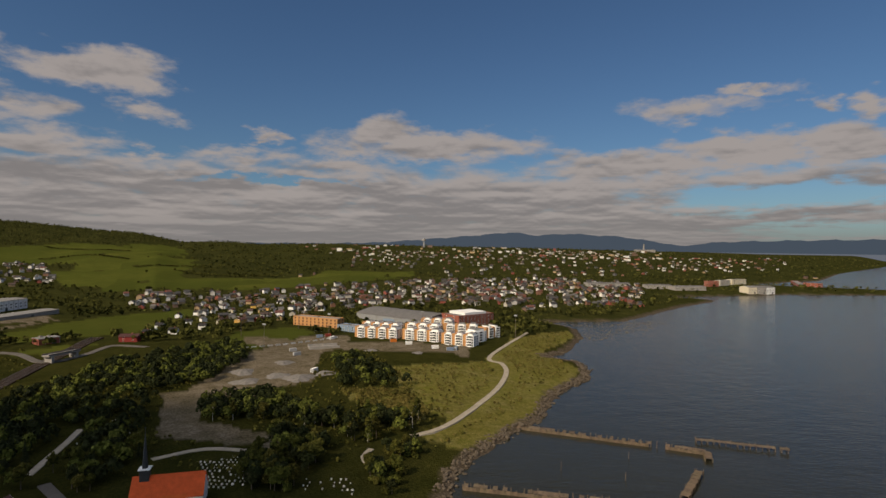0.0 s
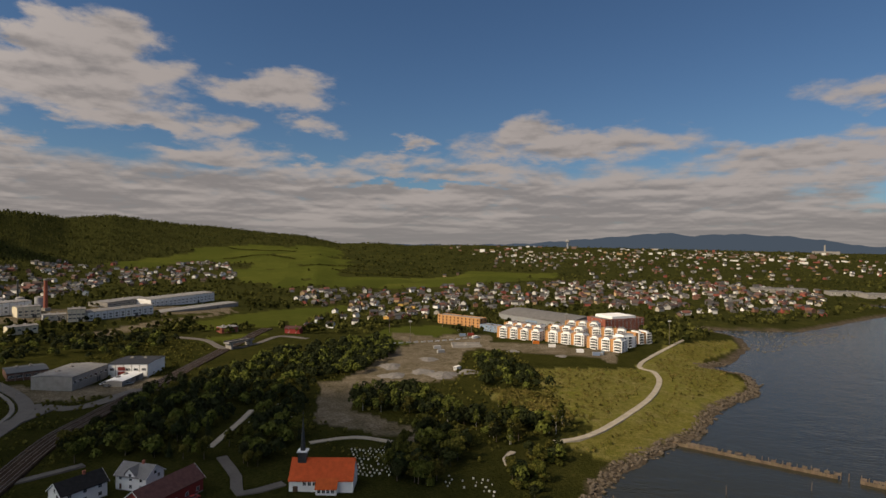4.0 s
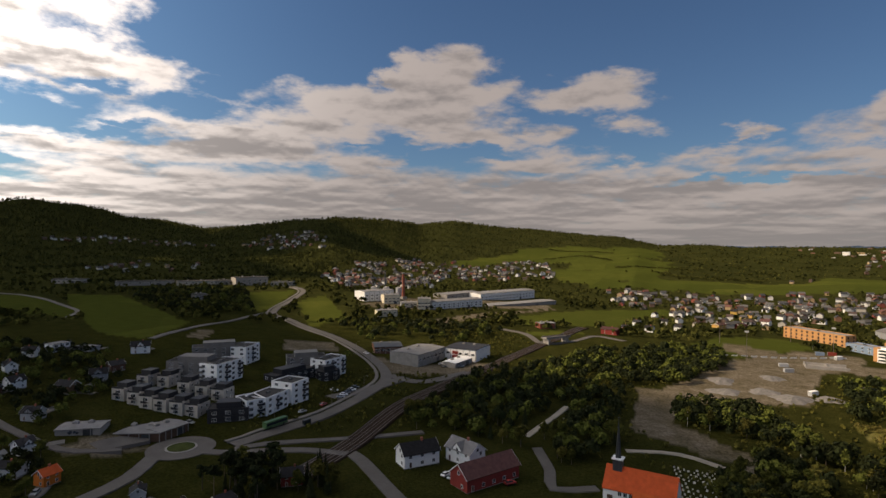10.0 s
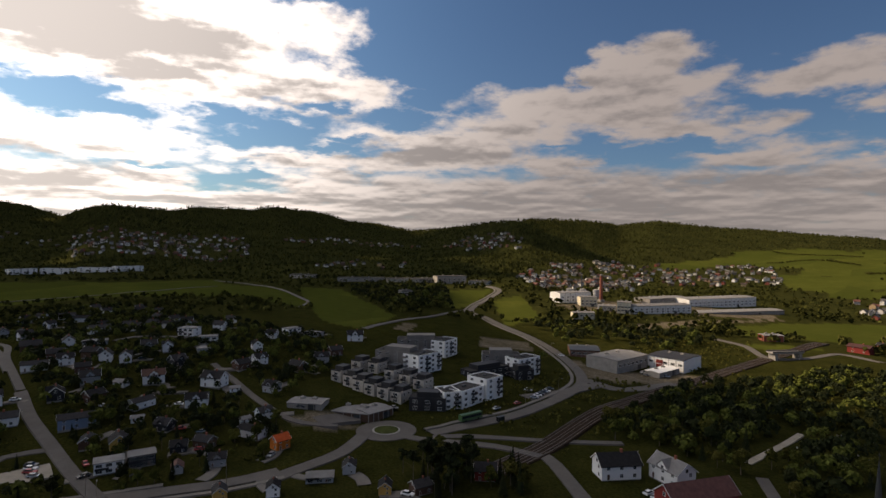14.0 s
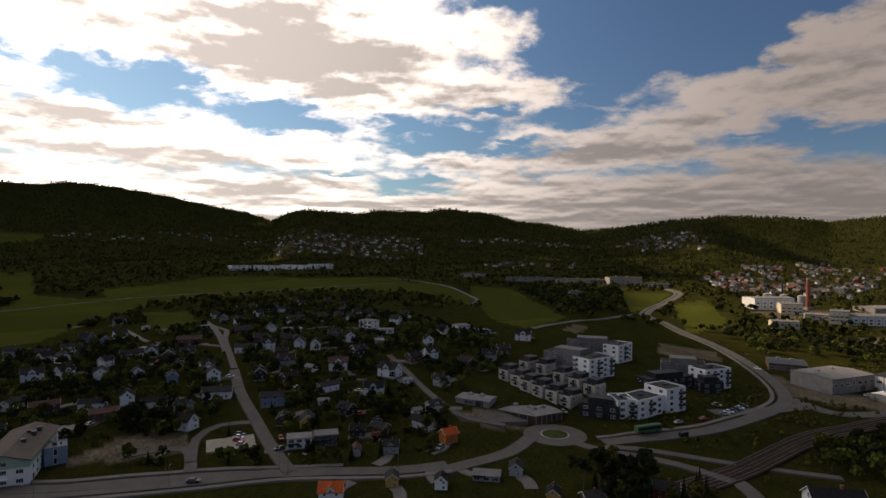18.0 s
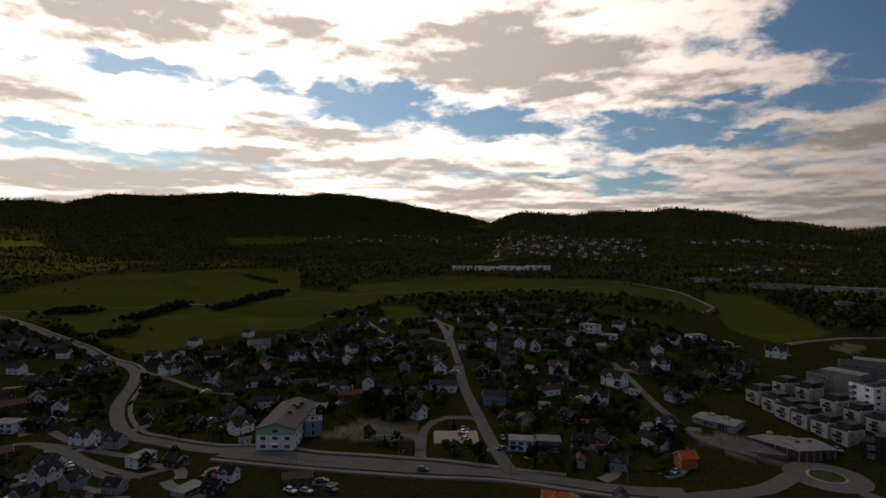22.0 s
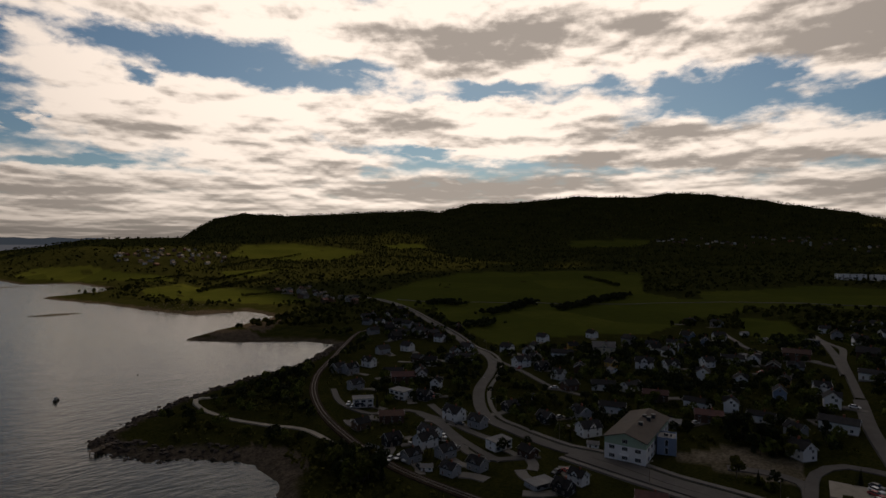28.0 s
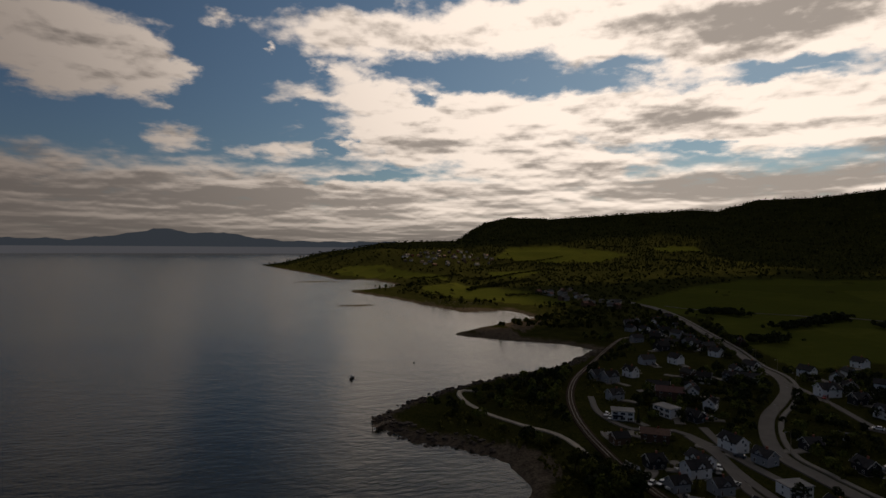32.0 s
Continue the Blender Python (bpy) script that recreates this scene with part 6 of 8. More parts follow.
def school(ends):
    W = 36.0
    L, m = front(ends, W)
    ob = thing("school_building", "white school with a pale green gable and brown roof", "school")
    ob.matrix_basis = m
    h, p = 8.2, 2.3
    s = Shape()
    s.v += [(x, y, z) for y in (-W / 2, W / 2) for x, z in ((-L / 2, -3), (L / 2, -3), (L / 2, h), (0, h + p), (-L / 2, h))]
    s.f += [(0, 1, 2, 3, 4), (9, 8, 7, 6, 5), (1, 6, 7, 2), (5, 0, 4, 9)]
    s.m += [0] * 4
    s.put("wall", M["white"], parent=ob)
    Shape().face([(-L / 2, -W / 2 - 0.03, h - 2.2), (L / 2, -W / 2 - 0.03, h - 2.2), (L / 2, -W / 2 - 0.03, h), (0, -W / 2 - 0.03, h + p), (-L / 2, -W / 2 - 0.03, h)]).box(
        -L / 2 - 0.03, -L / 2, -W / 2, W / 2, h - 2.2, h).box(L / 2, L / 2 + 0.03, -W / 2, W / 2, h - 2.2, h).put("gable_panel", M["green"], parent=ob, label="pale green upper cladding")
    r = Shape()
    for sg in (-1, 1):
        a, b = (sg * (L / 2 + 0.6), h - 0.15), (0, h + p)
        for z, flip in ((0.0, -sg), (0.3, sg)):
            r.face([(a[0], -W / 2 - 0.6, a[1] + z), (b[0], -W / 2 - 0.6, b[1] + z), (b[0], W / 2 + 0.6, b[1] + z), (a[0], W / 2 + 0.6, a[1] + z)][::flip])
        r.face([(a[0], -W / 2 - 0.6, a[1]), (b[0], -W / 2 - 0.6, b[1]), (b[0], -W / 2 - 0.6, b[1] + 0.3), (a[0], -W / 2 - 0.6, a[1] + 0.3)])
        r.face([(a[0], -W / 2 - 0.6, a[1]), (a[0], W / 2 + 0.6, a[1]), (a[0], W / 2 + 0.6, a[1] + 0.3), (a[0], -W / 2 - 0.6, a[1] + 0.3)])
    r.put("roof", M["schoolroof"], parent=ob)
    windows(ob, "wide", [(x, -W / 2 - 0.04, z, 0) for x in (-4.6, 0, 4.6) for z in (1.8, 4.9)] + [(0, -W / 2 - 0.05, 7.6, 0)])
    windows(ob, "wide", [(L / 2 + 0.04, -W / 2 + 4 + 4.6 * i, z, 90) for i in range(7) for z in (1.8, 4.9)])
    Shape().box(-1.6, 1.6, -1.5, 0, 2.8, 3.0).put("canopy", M["white"], parent=ob, at=pose(0, -W / 2 - 0.06, 0))
    for x, y in ((2, -4), (3, 4), (1, 6), (3.5, 9)):
        Shape().box(-0.7, 0.7, -0.7, 0.7, 0, 1.4).box(-0.8, 0.8, -0.8, 0.8, 1.4, 1.55).put("roof_vent", M["copper"], parent=ob, at=pose(x, y, h + p - 0.7))


school(SCHOOL[0])
flat_block("stair_tower", SCHOOL_ANNEX[0], 8, 2, "blue", "grey", "pale blue stair tower beside the school", balconies=False, win="tall", cols=1)
for i, e in enumerate(FARM):
    L, m = front(e, 8.5)
    ob = gable_house(max(L, 13), 8.5, 5.4, 36, "white", "slate" if i == 0 else "greyroof", "old white farmhouse near the church", name="farmhouse", group="farmhouses", cross=(i == 1))
    ob.matrix_basis = m
L, m = front(BARN[0], 9.5)
barn = gable_house(24, 9.5, 5.0, 38, "red", "redroof", "long barn-red farm building with a dark red roof", chimney=False, name="barn", group="farmhouses")
barn.matrix_basis = m

# ---- the village houses ----
def road_turn(x, y):
    best, turn = 1e9, 0.0
    for w, p in ROADS:
        c = np.array(p, float)
        for a, b in zip(c[:-1], c[1:]):
            d = line_distance([x], [y], np.array([a, b]))[0]
            if d < best:
                best, turn = d, math.degrees(math.atan2(b[1] - a[1], b[0] - a[0]))
    return best, turn


VILLAGE_ALL = VILLAGE_A + VILLAGE_B + VILLAGE_C + VILLAGE_D + VILLAGE_E + VILLAGE_F + VILLAGE_G
for x, y, kind, turn in VILLAGE_ALL:
    d = math.hypot(x + 20, y - 8)
    facing = math.degrees(math.atan2(-20 - x, y - 8))
    place(kind, x, y, facing + turn * rng.choice((-1, 1)) + rng.uniform(-6, 6), rng.uniform(0.94, 1.06) * (0.7 + 0.22 * min(1.0, max(0.0, (d - 190) / 130))))
for x, y, kind in RED_ROW:
    d, turn = road_turn(x, y)
    place(kind, x, y, turn + rng.choice((0, 90, 180, 270)) + rng.uniform(-12, 12))


# short driveways beside the houses, and cars left on them
DRIVES = []
for x, y, kind, turn in VILLAGE_ALL:
    if "shed" in kind:
        continue
    a = rng.uniform(0, 6.28)
    ux, uy = math.cos(a), math.sin(a)
    DRIVES.append((x + 8 * ux, y + 8 * uy, math.degrees(a)))
    ribbon("driveway", [(x + 3 * ux, y + 3 * uy), (x + 8 * ux, y + 8 * uy), (x + 13 * ux + 2 * uy, y + 13 * uy - 2 * ux)], rng.uniform(2.8, 4.6), M["walkway"], 0.3, "pale asphalt driveway beside a house", "driveway")


def free(x, y, gap):
    return all((x - a) ** 2 + (y - b) ** 2 > (gap + r) ** 2 for a, b, r in TAKEN)


def in_any(x, y, polys):
    return any(inside(np.array([x]), np.array([y]), np.array(p, float))[0] for p in polys)


for w, p, mat, label in YARDS:
    TAKEN += [(x, y, w * 0.7) for x, y in spline(p, 8.0)]
QUARTERS = [
    ([(-175, -130), (-170, -215), (-225, -270), (-300, -300), (-340, -270), (-430, -200), (-480, -120), (-450, 20), (-400, 100), (-330, 95), (-285, 55), (-225, 45), (-215, -20), (-225, -90)], 34, 5.5,
     "white_gable white_gable white_long white_gable grey_gable white_gable blue_gable brown_gable grey_flat white_shed white_long ochre_gable white_gable".split()),
    ([(-330, -300), (-300, -380), (-340, -480), (-420, -520), (-400, -420), (-350, -330)], 10, 6.0, "white_gable grey_gable brown_gable dark_gable white_long".split()),
    ([(-480, -150), (-600, -130), (-680, -60), (-600, -20), (-460, 60), (-460, -60)], 14, 9.0, "white_gable white_gable brown_gable grey_gable".split()),
]
for poly, count, gap, kinds in QUARTERS:
    xs, ys = [p[0] for p in poly], [p[1] for p in poly]
    made = tries = 0
    while made < count and tries < 4000:
        tries += 1
        x, y = rng.uniform(min(xs), max(xs)), rng.uniform(min(ys), max(ys))
        if not in_any(x, y, [poly]) or not free(x, y, gap) or in_any(x, y, GRASS + SOIL):
            continue
        d, turn = road_turn(x, y)
        if d < 11:
            continue
        place(rng.choice(kinds), x, y, turn + rng.choice((0, 90, 180, 270)) + rng.uniform(-15, 15))
        made += 1

# ---- trees ----
def crown_quads(lobes, count, leaf, r):
    """Small leaf sprays over and through a set of lobes (x, y, z, radius, height)."""
    gen = np.random.default_rng(r)
    lobes = np.array(lobes, float)
    pick = gen.choice(len(lobes), count, p=lobes[:, 3] ** 2 / (lobes[:, 3] ** 2).sum())
    d = gen.normal(size=(count, 3))
    d /= np.linalg.norm(d, axis=1)[:, None]
    d[:, 2] = np.abs(d[:, 2]) * np.where(gen.random(count) < 0.72, 1, -0.6)
    s = gen.uniform(0.62, 1.08, count)[:, None]
    c = lobes[pick, :3] + d * s * np.stack([lobes[pick, 3], lobes[pick, 3], lobes[pick, 4]], -1)
    n = d + gen.normal(size=(count, 3)) * 0.55
    n /= np.linalg.norm(n, axis=1)[:, None]
    a = np.cross(n, gen.normal(size=(count, 3)))
    a /= np.linalg.norm(a, axis=1)[:, None]
    b = np.cross(n, a)
    size = leaf * gen.uniform(0.6, 1.3, count)[:, None]
    v = np.stack([c - a * size - b * size * 0.6, c + a * size * 0.8 - b * size * 0.8, c + a * size + b * size * 0.6, c - a * size * 0.7 + b * size], 1).reshape(-1, 3)
    return v, np.arange(count * 4).reshape(-1, 4)


def quick_mesh(name, v, f, *mats):
    me = bpy.data.meshes.new(name)
    me.from_pydata(v.tolist(), [], f.tolist())
    for m in mats:
        me.materials.append(m)
    me.update()
    return me


def trunk_mesh(h, r, limbs, r_seed, bark="bark"):
    gen = random.Random(r_seed)
    s = Shape()
    s.tube(0, 0, -0.8, h * 0.45, r, r * 0.72, 7)
    s.tube(0, 0, h * 0.45, h * 0.86, r * 0.72, r * 0.2, 7)
    for i in range(limbs):
        z, a, l = h * gen.uniform(0.3, 0.7), gen.uniform(0, 6.28), h * gen.uniform(0.18, 0.3)
        n = len(s.v)
        x1, y1, z1 = math.cos(a) * l, math.sin(a) * l, z + l * 0.9
        for (x, y, zz), q in (((0, 0, z), r * 0.4), ((x1, y1, z1), r * 0.12)):
            s.v += [(x + q * math.cos(2.1 * k), y + q * math.sin(2.1 * k), zz) for k in range(3)]
        s.f += [(n + k, n + (k + 1) % 3, n + 3 + (k + 1) % 3, n + 3 + k) for k in range(3)]
        s.m += [0] * 3
    return s.mesh("trunk", M[bark])


M["birch_bark"] = material("pale_birch_bark", (0.42, 0.40, 0.36), 0.9, vary=0.35, size=0.6)
PROTO = {}


def tree_proto(kind, seed):
    gen = random.Random(seed)
    if kind == "broad":
        h = gen.uniform(9, 12)
        lobes = [(gen.uniform(-2.2, 2.2), gen.uniform(-2.2, 2.2), h * gen.uniform(0.42, 0.84), gen.uniform(1.3, 2.3), gen.uniform(1.3, 2.2)) for _ in range(8)] + [(0, 0, h * 0.62, 2.6, 3.0), (0, 0, h * 0.9, 1.2, 1.3)]
        return trunk_mesh(h, 0.24, 5, seed), quick_mesh("crown", *crown_quads(lobes, 950, 0.38, seed), M["leaf"] if seed % 3 else M["leaf_dark"])
    if kind == "birch":
        h = gen.uniform(10, 13)
        lobes = [(gen.uniform(-1, 1), gen.uniform(-1, 1), h * gen.uniform(0.5, 0.95), gen.uniform(0.8, 1.4), gen.uniform(1.2, 2.0)) for _ in range(8)]
        return trunk_mesh(h, 0.14, 4, seed, "birch_bark"), quick_mesh("crown", *crown_quads(lobes, 380, 0.42, seed), M["leaf"])
    if kind == "bush":
        lobes = [(gen.uniform(-2, 2), gen.uniform(-2, 2), gen.uniform(0.8, 2.6), gen.uniform(1.1, 1.9), gen.uniform(1.0, 1.8)) for _ in range(8)]
        return trunk_mesh(3.0, 0.12, 4, seed), quick_mesh("crown", *crown_quads(lobes, 420, 0.45, seed), M["leaf"])
    if kind == "pine":
        h = gen.uniform(12, 15)
        lobes = [(gen.uniform(-1.5, 1.5), gen.uniform(-1.5, 1.5), h * gen.uniform(0.62, 0.95), gen.uniform(1.2, 2.0), gen.uniform(0.9, 1.4)) for _ in range(7)]
        return trunk_mesh(h, 0.22, 3, seed), quick_mesh("crown", *crown_quads(lobes, 420, 0.45, seed), M["needle"])
    h = gen.uniform(10, 14)
    vs, fs = [], []
    for i in range(16):
        z, r = h * (0.1 + 0.9 * i / 16), (1 - i / 16.3) * 2.3
        for k in range(9):
            a = k * 0.698 + i * 0.37 + gen.uniform(-0.2, 0.2)
            rr, w = r * gen.uniform(0.75, 1.15), 0.32
            n = len(vs)
            vs += [(0, 0, z + 0.55), (math.cos(a - w) * rr * 0.7, math.sin(a - w) * rr * 0.7, z - 0.1), (math.cos(a) * rr, math.sin(a) * rr, z - 0.5 - gen.random() * 0.3), (math.cos(a + w) * rr * 0.7, math.sin(a + w) * rr * 0.7, z - 0.1)]
            fs.append((n, n + 1, n + 2, n + 3))
    return trunk_mesh(h, 0.2, 0, seed), quick_mesh("crown", np.array(vs), np.array(fs), M["needle"])


TREE_LABELS = {"broad": "leafy green deciduous tree", "birch": "slender birch with a pale trunk", "bush": "dense green bush among rough grass", "pine": "tall pine with a high dark crown", "spruce": "dark green pointed spruce"}
for kind, n in (("broad", 6), ("birch", 3), ("bush", 4), ("pine", 3), ("spruce", 3)):
    PROTO[kind] = [tree_proto(kind, 31 * n + 7 * i + len(kind)) for i in range(n)]


def tree(kind, x, y, scale=1.0):
    trunk, crown = rng.choice(PROTO[kind])
    name = "bush" if kind == "bush" else "tree"
    ob = tagged(new(name, trunk), TREE_LABELS[kind], name, {"bush": "bushes", "birch": "birches of the grove"}.get(kind, "trees"))
    s = scale * rng.uniform(0.75, 1.2)
    ob.matrix_basis = pose(x, y, height(x, y), 0, 0, rng.uniform(0, 360)) @ Matrix.Diagonal((s * rng.uniform(0.9, 1.15), s * rng.uniform(0.9, 1.15), s, 1))
    c = new("crown", crown)
    c.parent = ob
    return ob


def scatter(poly, count, seed, near=0.0):
    gen = np.random.default_rng(seed)
    p = np.array(poly, float)
    out = np.zeros((0, 2))
    for _ in range(40):
        q = gen.uniform(p.min(0), p.max(0), (count * 3, 2))
        q = q[inside(q[:, 0], q[:, 1], p)]
        out = np.vstack([out, q])
        if len(out) >= count:
            break
    return out[:count]


MIX = {"mix": ("broad", "broad", "broad", "broad", "spruce", "bush"), "birch": ("birch", "birch", "broad"), "bush": ("bush", "bush", "broad"), "pine": ("pine", "spruce", "broad")}
ROUTE = [spline(p, 14) for w, p in ROADS + PATHS + RAILS]
CLEAR = np.full(TABLE.shape, 99.0)
for c in ROUTE:
    i0, i1 = np.searchsorted(TX, [c[:, 0].min() - 12, c[:, 0].max() + 12])
    j0, j1 = np.searchsorted(TY, [c[:, 1].min() - 12, c[:, 1].max() + 12])
    if i1 > i0 and j1 > j0:
        gx, gy = np.meshgrid(TX[i0:i1], TY[j0:j1], indexing="ij")
        CLEAR[i0:i1, j0:j1] = np.minimum(CLEAR[i0:i1, j0:j1], line_distance(gx, gy, c))


def off_roads(x, y, gap=5.0):
    i, j = int(round((x + 700) / 4)), int(round((y + 700) / 4))
    return not (0 <= i < len(TX) and 0 <= j < len(TY)) or CLEAR[i, j] > gap + 1


# the nearest trees are single things; what stands behind them is joined further down
LEFT = {"tree": 300, "bush": 170}
REST = []


def grow(kind, x, y, scale):
    name = "bush" if kind == "bush" else "tree"
    if LEFT[name] > 0:
        LEFT[name] -= 1
        tree(kind, x, y, scale)
    else:
        REST.append((x, y, scale))


spots = []
for i, (poly, count, mix) in enumerate(GROVES):
    low = mix == "bush" and poly[0][1] < 0
    for x, y in scatter(poly, int(count * (3.6 if mix == "mix" else 3.2 if low else 2.4)), 100 + i):
        if free(x, y, -3.0) and off_roads(x, y) and height(x, y) > 2.4:
            spots.append((math.hypot(x + 20, y - 8) + rng.uniform(0, 130), "bush" if low else rng.choice(MIX[mix]), x, y, 0.62 if low else 0.78))
# garden trees among the houses
GARDENS = [QUARTERS[0][0], QUARTERS[1][0], QUARTERS[2][0]]
for i, (poly, count) in enumerate(zip(GARDENS, (2500, 420, 380))):
    for x, y in scatter(poly, count, 300 + i):
        if free(x, y, -2.5) and off_roads(x, y, 5.5) and not in_any(x, y, GRASS + SOIL):
            spots.append((math.hypot(x + 20, y - 8) + rng.uniform(0, 130), rng.choice(("broad", "broad", "bush", "bush", "spruce", "broad", "pine")), x, y, 0.58))
for _, kind, x, y, scale in sorted(spots):
    grow(kind, x, y, scale)


# ---- far woods and towns, too many to count ----
def canopy(points, seed, sprays=16, size=1.0):
    """Many small far crowns in one mesh."""
    gen = np.random.default_rng(seed)
    n = len(points)
    z = ground(points[:, 0], points[:, 1])
    h = gen.uniform(6, 12, n) * size
    w = h * gen.uniform(0.28, 0.45, n)
    d = gen.normal(size=(n, sprays, 3))
    d /= np.linalg.norm(d, axis=2)[..., None]
    d[..., 2] = np.abs(d[..., 2]) * 0.9 - 0.25
    c = np.stack([points[:, 0], points[:, 1], z + h * 0.5], -1)[:, None] + d * np.stack([w, w, h * 0.55], -1)[:, None] * gen.uniform(0.7, 1.05, (n, sprays, 1))
    nn = d + gen.normal(size=d.shape) * 0.4
    a = np.cross(nn, gen.normal(size=d.shape))
    a /= np.linalg.norm(a, axis=2)[..., None]
    b = np.cross(nn / np.linalg.norm(nn, axis=2)[..., None], a)
    s = (w * 1.7 / math.sqrt(sprays))[:, None, None] * gen.uniform(0.7, 1.3, (n, sprays, 1))
    v = np.stack([c - a * s - b * s * 0.6, c + a * s * 0.7 - b * s, c + a * s + b * s * 0.5, c - a * s * 0.6 + b * s], 2).reshape(-1, 3)
    return v, np.arange(len(v)).reshape(-1, 4)


M["wood_far"] = material("far_woodland", (0.03, 0.034, 0.009), 0.95, vary=0.4, size=45, color2=(0.1, 0.1, 0.026), spec=0.0)
M["wood_dark"] = material("dark_woodland", (0.014, 0.018, 0.006), 0.95, vary=0.4, size=45, color2=(0.04, 0.045, 0.013), spec=0.0)
rest = np.array(REST)
for part_of_rest, mat, seed in ((rest[::3], M["leaf"], 41), (np.vstack([rest[1::3], rest[2::3]]), M["leaf_dark"], 42)):
    tagged(new("garden_trees", quick_mesh("garden_trees", *canopy(part_of_rest[:, :2], seed, 80, part_of_rest[:, 2] * 1.05), mat)), "green trees and bushes between gardens and groves", "trees", kind="stuff")


# rough tufts, brambles and low scrub on the open ground
def tufts(polys, count, seed, size, mat, name, label, sprays=7):
    p = np.vstack([scatter(q, count, seed + i) for i, q in enumerate(polys)])
    p = p[~np.any([inside(p[:, 0], p[:, 1], np.array(q, float)) for q in SOIL], axis=0)]
    p = p[[off_roads(x, y, 6.5) and free(x, y, -3.5) for x, y in p]]
    p = p[(ground(p[:, 0], p[:, 1]) > 2.0) & (waves(p[:, 0], p[:, 1], 31, 3.3) + 0.7 * waves(p[:, 0], p[:, 1], 13, 1.1) > -0.45)]
    tagged(new(name, quick_mesh(name, *canopy(p, seed, sprays, size), mat)), label, "grass", kind="stuff")


M["tuft"] = material("rough_grass_tufts", (0.07, 0.075, 0.015), 0.95, vary=0.4, size=9, color2=(0.17, 0.135, 0.04), spec=0.05)
tufts(MEADOW, 1900, 810, 0.16, M["tuft"], "rough_grass", "tall yellowing grass tufts on the meadow")
tufts([QUARTERS[0][0], QUARTERS[1][0]], 2600, 830, 0.2, M["leaf"], "garden_shrubs", "low garden shrubs and hedges between the houses")
tufts([[(-200, 200), (-260, 380), (-60, 470), (20, 260), (-60, 220)], [(-90, -60), (-95, -240), (-140, -300), (-210, -320), (-150, -100)], [(-240, 110), (-190, 150), (-230, 250), (-270, 360), (-330, 440), (-400, 420), (-320, 250)]], 1700, 850, 0.22, M["leaf"], "scrub", "rough green scrub on open ground")

def far_woods(count, seed):
    """Trees wherever the far land is neither field nor town, thinner among houses; far ones stand for clumps."""
    gen = np.random.default_rng(seed)
    b, r = np.radians(gen.uniform(-42, 190, count)), 540 * (4200 / 540) ** gen.random(count)
    p = np.stack([HUB[0] - r * np.sin(b), HUB[1] + r * np.cos(b)], -1)
    near = np.array([q > 1000 or free(x, y, -3.0) for (x, y), q in zip(p, r)])
    keep = near & (ground(p[:, 0], p[:, 1]) > 3.0)
    keep &= ~np.any([inside(p[:, 0], p[:, 1], np.array(g, float)) for g in GRASS + SOIL + MEADOW], axis=0) | copse(p[:, 0], p[:, 1])
    keep &= ~np.any([inside(p[:, 0], p[:, 1], np.array(g, float)) for g, n in TOWNS], axis=0) | (gen.random(count) < 0.45)
    for w, line in ROADS + RAILS:
        keep &= line_distance(p[:, 0], p[:, 1], np.array(line, float)) > 9
    keep &= waves(p[:, 0], p[:, 1], 160, 4.4) + 0.6 * waves(p[:, 0], p[:, 1], 61, 1.7) > -0.55
    return p[keep]


spread = far_woods(46000, 500)
for i in range(4):
    some = spread[i::4]
    scale = np.interp(np.hypot(some[:, 0], some[:, 1]), [500, 900, 1500, 4000], [0.7, 0.6, 0.65, 0.95])
    tagged(new("woodland", quick_mesh("woodland", *canopy(some, 700 + i, 9, scale), M["wood_far"] if i else M["wood_dark"])), "mixed green woodland on rolling ground", "woods", kind="stuff")


def spruce_forest():
    gen = np.random.default_rng(11)
    n = 40000
    bear = gen.uniform(24, 168, n)
    far = np.interp(bear, RIDGES[:, 0], RIDGES[:, 2])
    rise = np.interp(bear, RIDGES[:, 0], RIDGES[:, 1])
    r = far * (0.46 + 0.56 * gen.random(n) ** 0.85)
    x, y = HUB[0] - r * np.sin(np.radians(bear)), HUB[1] + r * np.cos(np.radians(bear))
    keep = (rise > 0.8) & ~np.any([inside(x, y, np.array(g, float)) for g in GRASS] + [inside(x, y, np.array(p, float)) & (gen.random(n) < 0.6) for p, c in TOWNS], axis=0)
    x, y = x[keep], y[keep]
    n = len(x)
    z = ground(x, y)
    h = gen.uniform(5, 10, n) * np.interp(r[keep] / far[keep], [0.45, 1.0], [0.7, 1.1])
    w = h * gen.uniform(0.24, 0.36, n)
    vs = []
    for part_z, part_w, part_top in ((0.0, 1.0, 0.62), (0.4, 0.66, 1.0)):
        turn = gen.uniform(0, 6.28, n)
        for k in range(5):
            vs.append(np.stack([x + w * part_w * np.cos(turn + k * 1.257), y + w * part_w * np.sin(turn + k * 1.257), z + h * part_z], -1))
        vs.append(np.stack([x, y, z + h * part_top], -1))
    v = np.stack(vs, 1).reshape(-1, 3)
    base = np.arange(n)[:, None] * 12
    f = np.concatenate([base + np.array([o + k, o + (k + 1) % 5, o + 5]) for o in (0, 6) for k in range(5)])
    tagged(new("forest", quick_mesh("forest", v, f, M["forest"])), "dark spruce forest over the hills", "forest", kind="stuff")


spruce_forest()


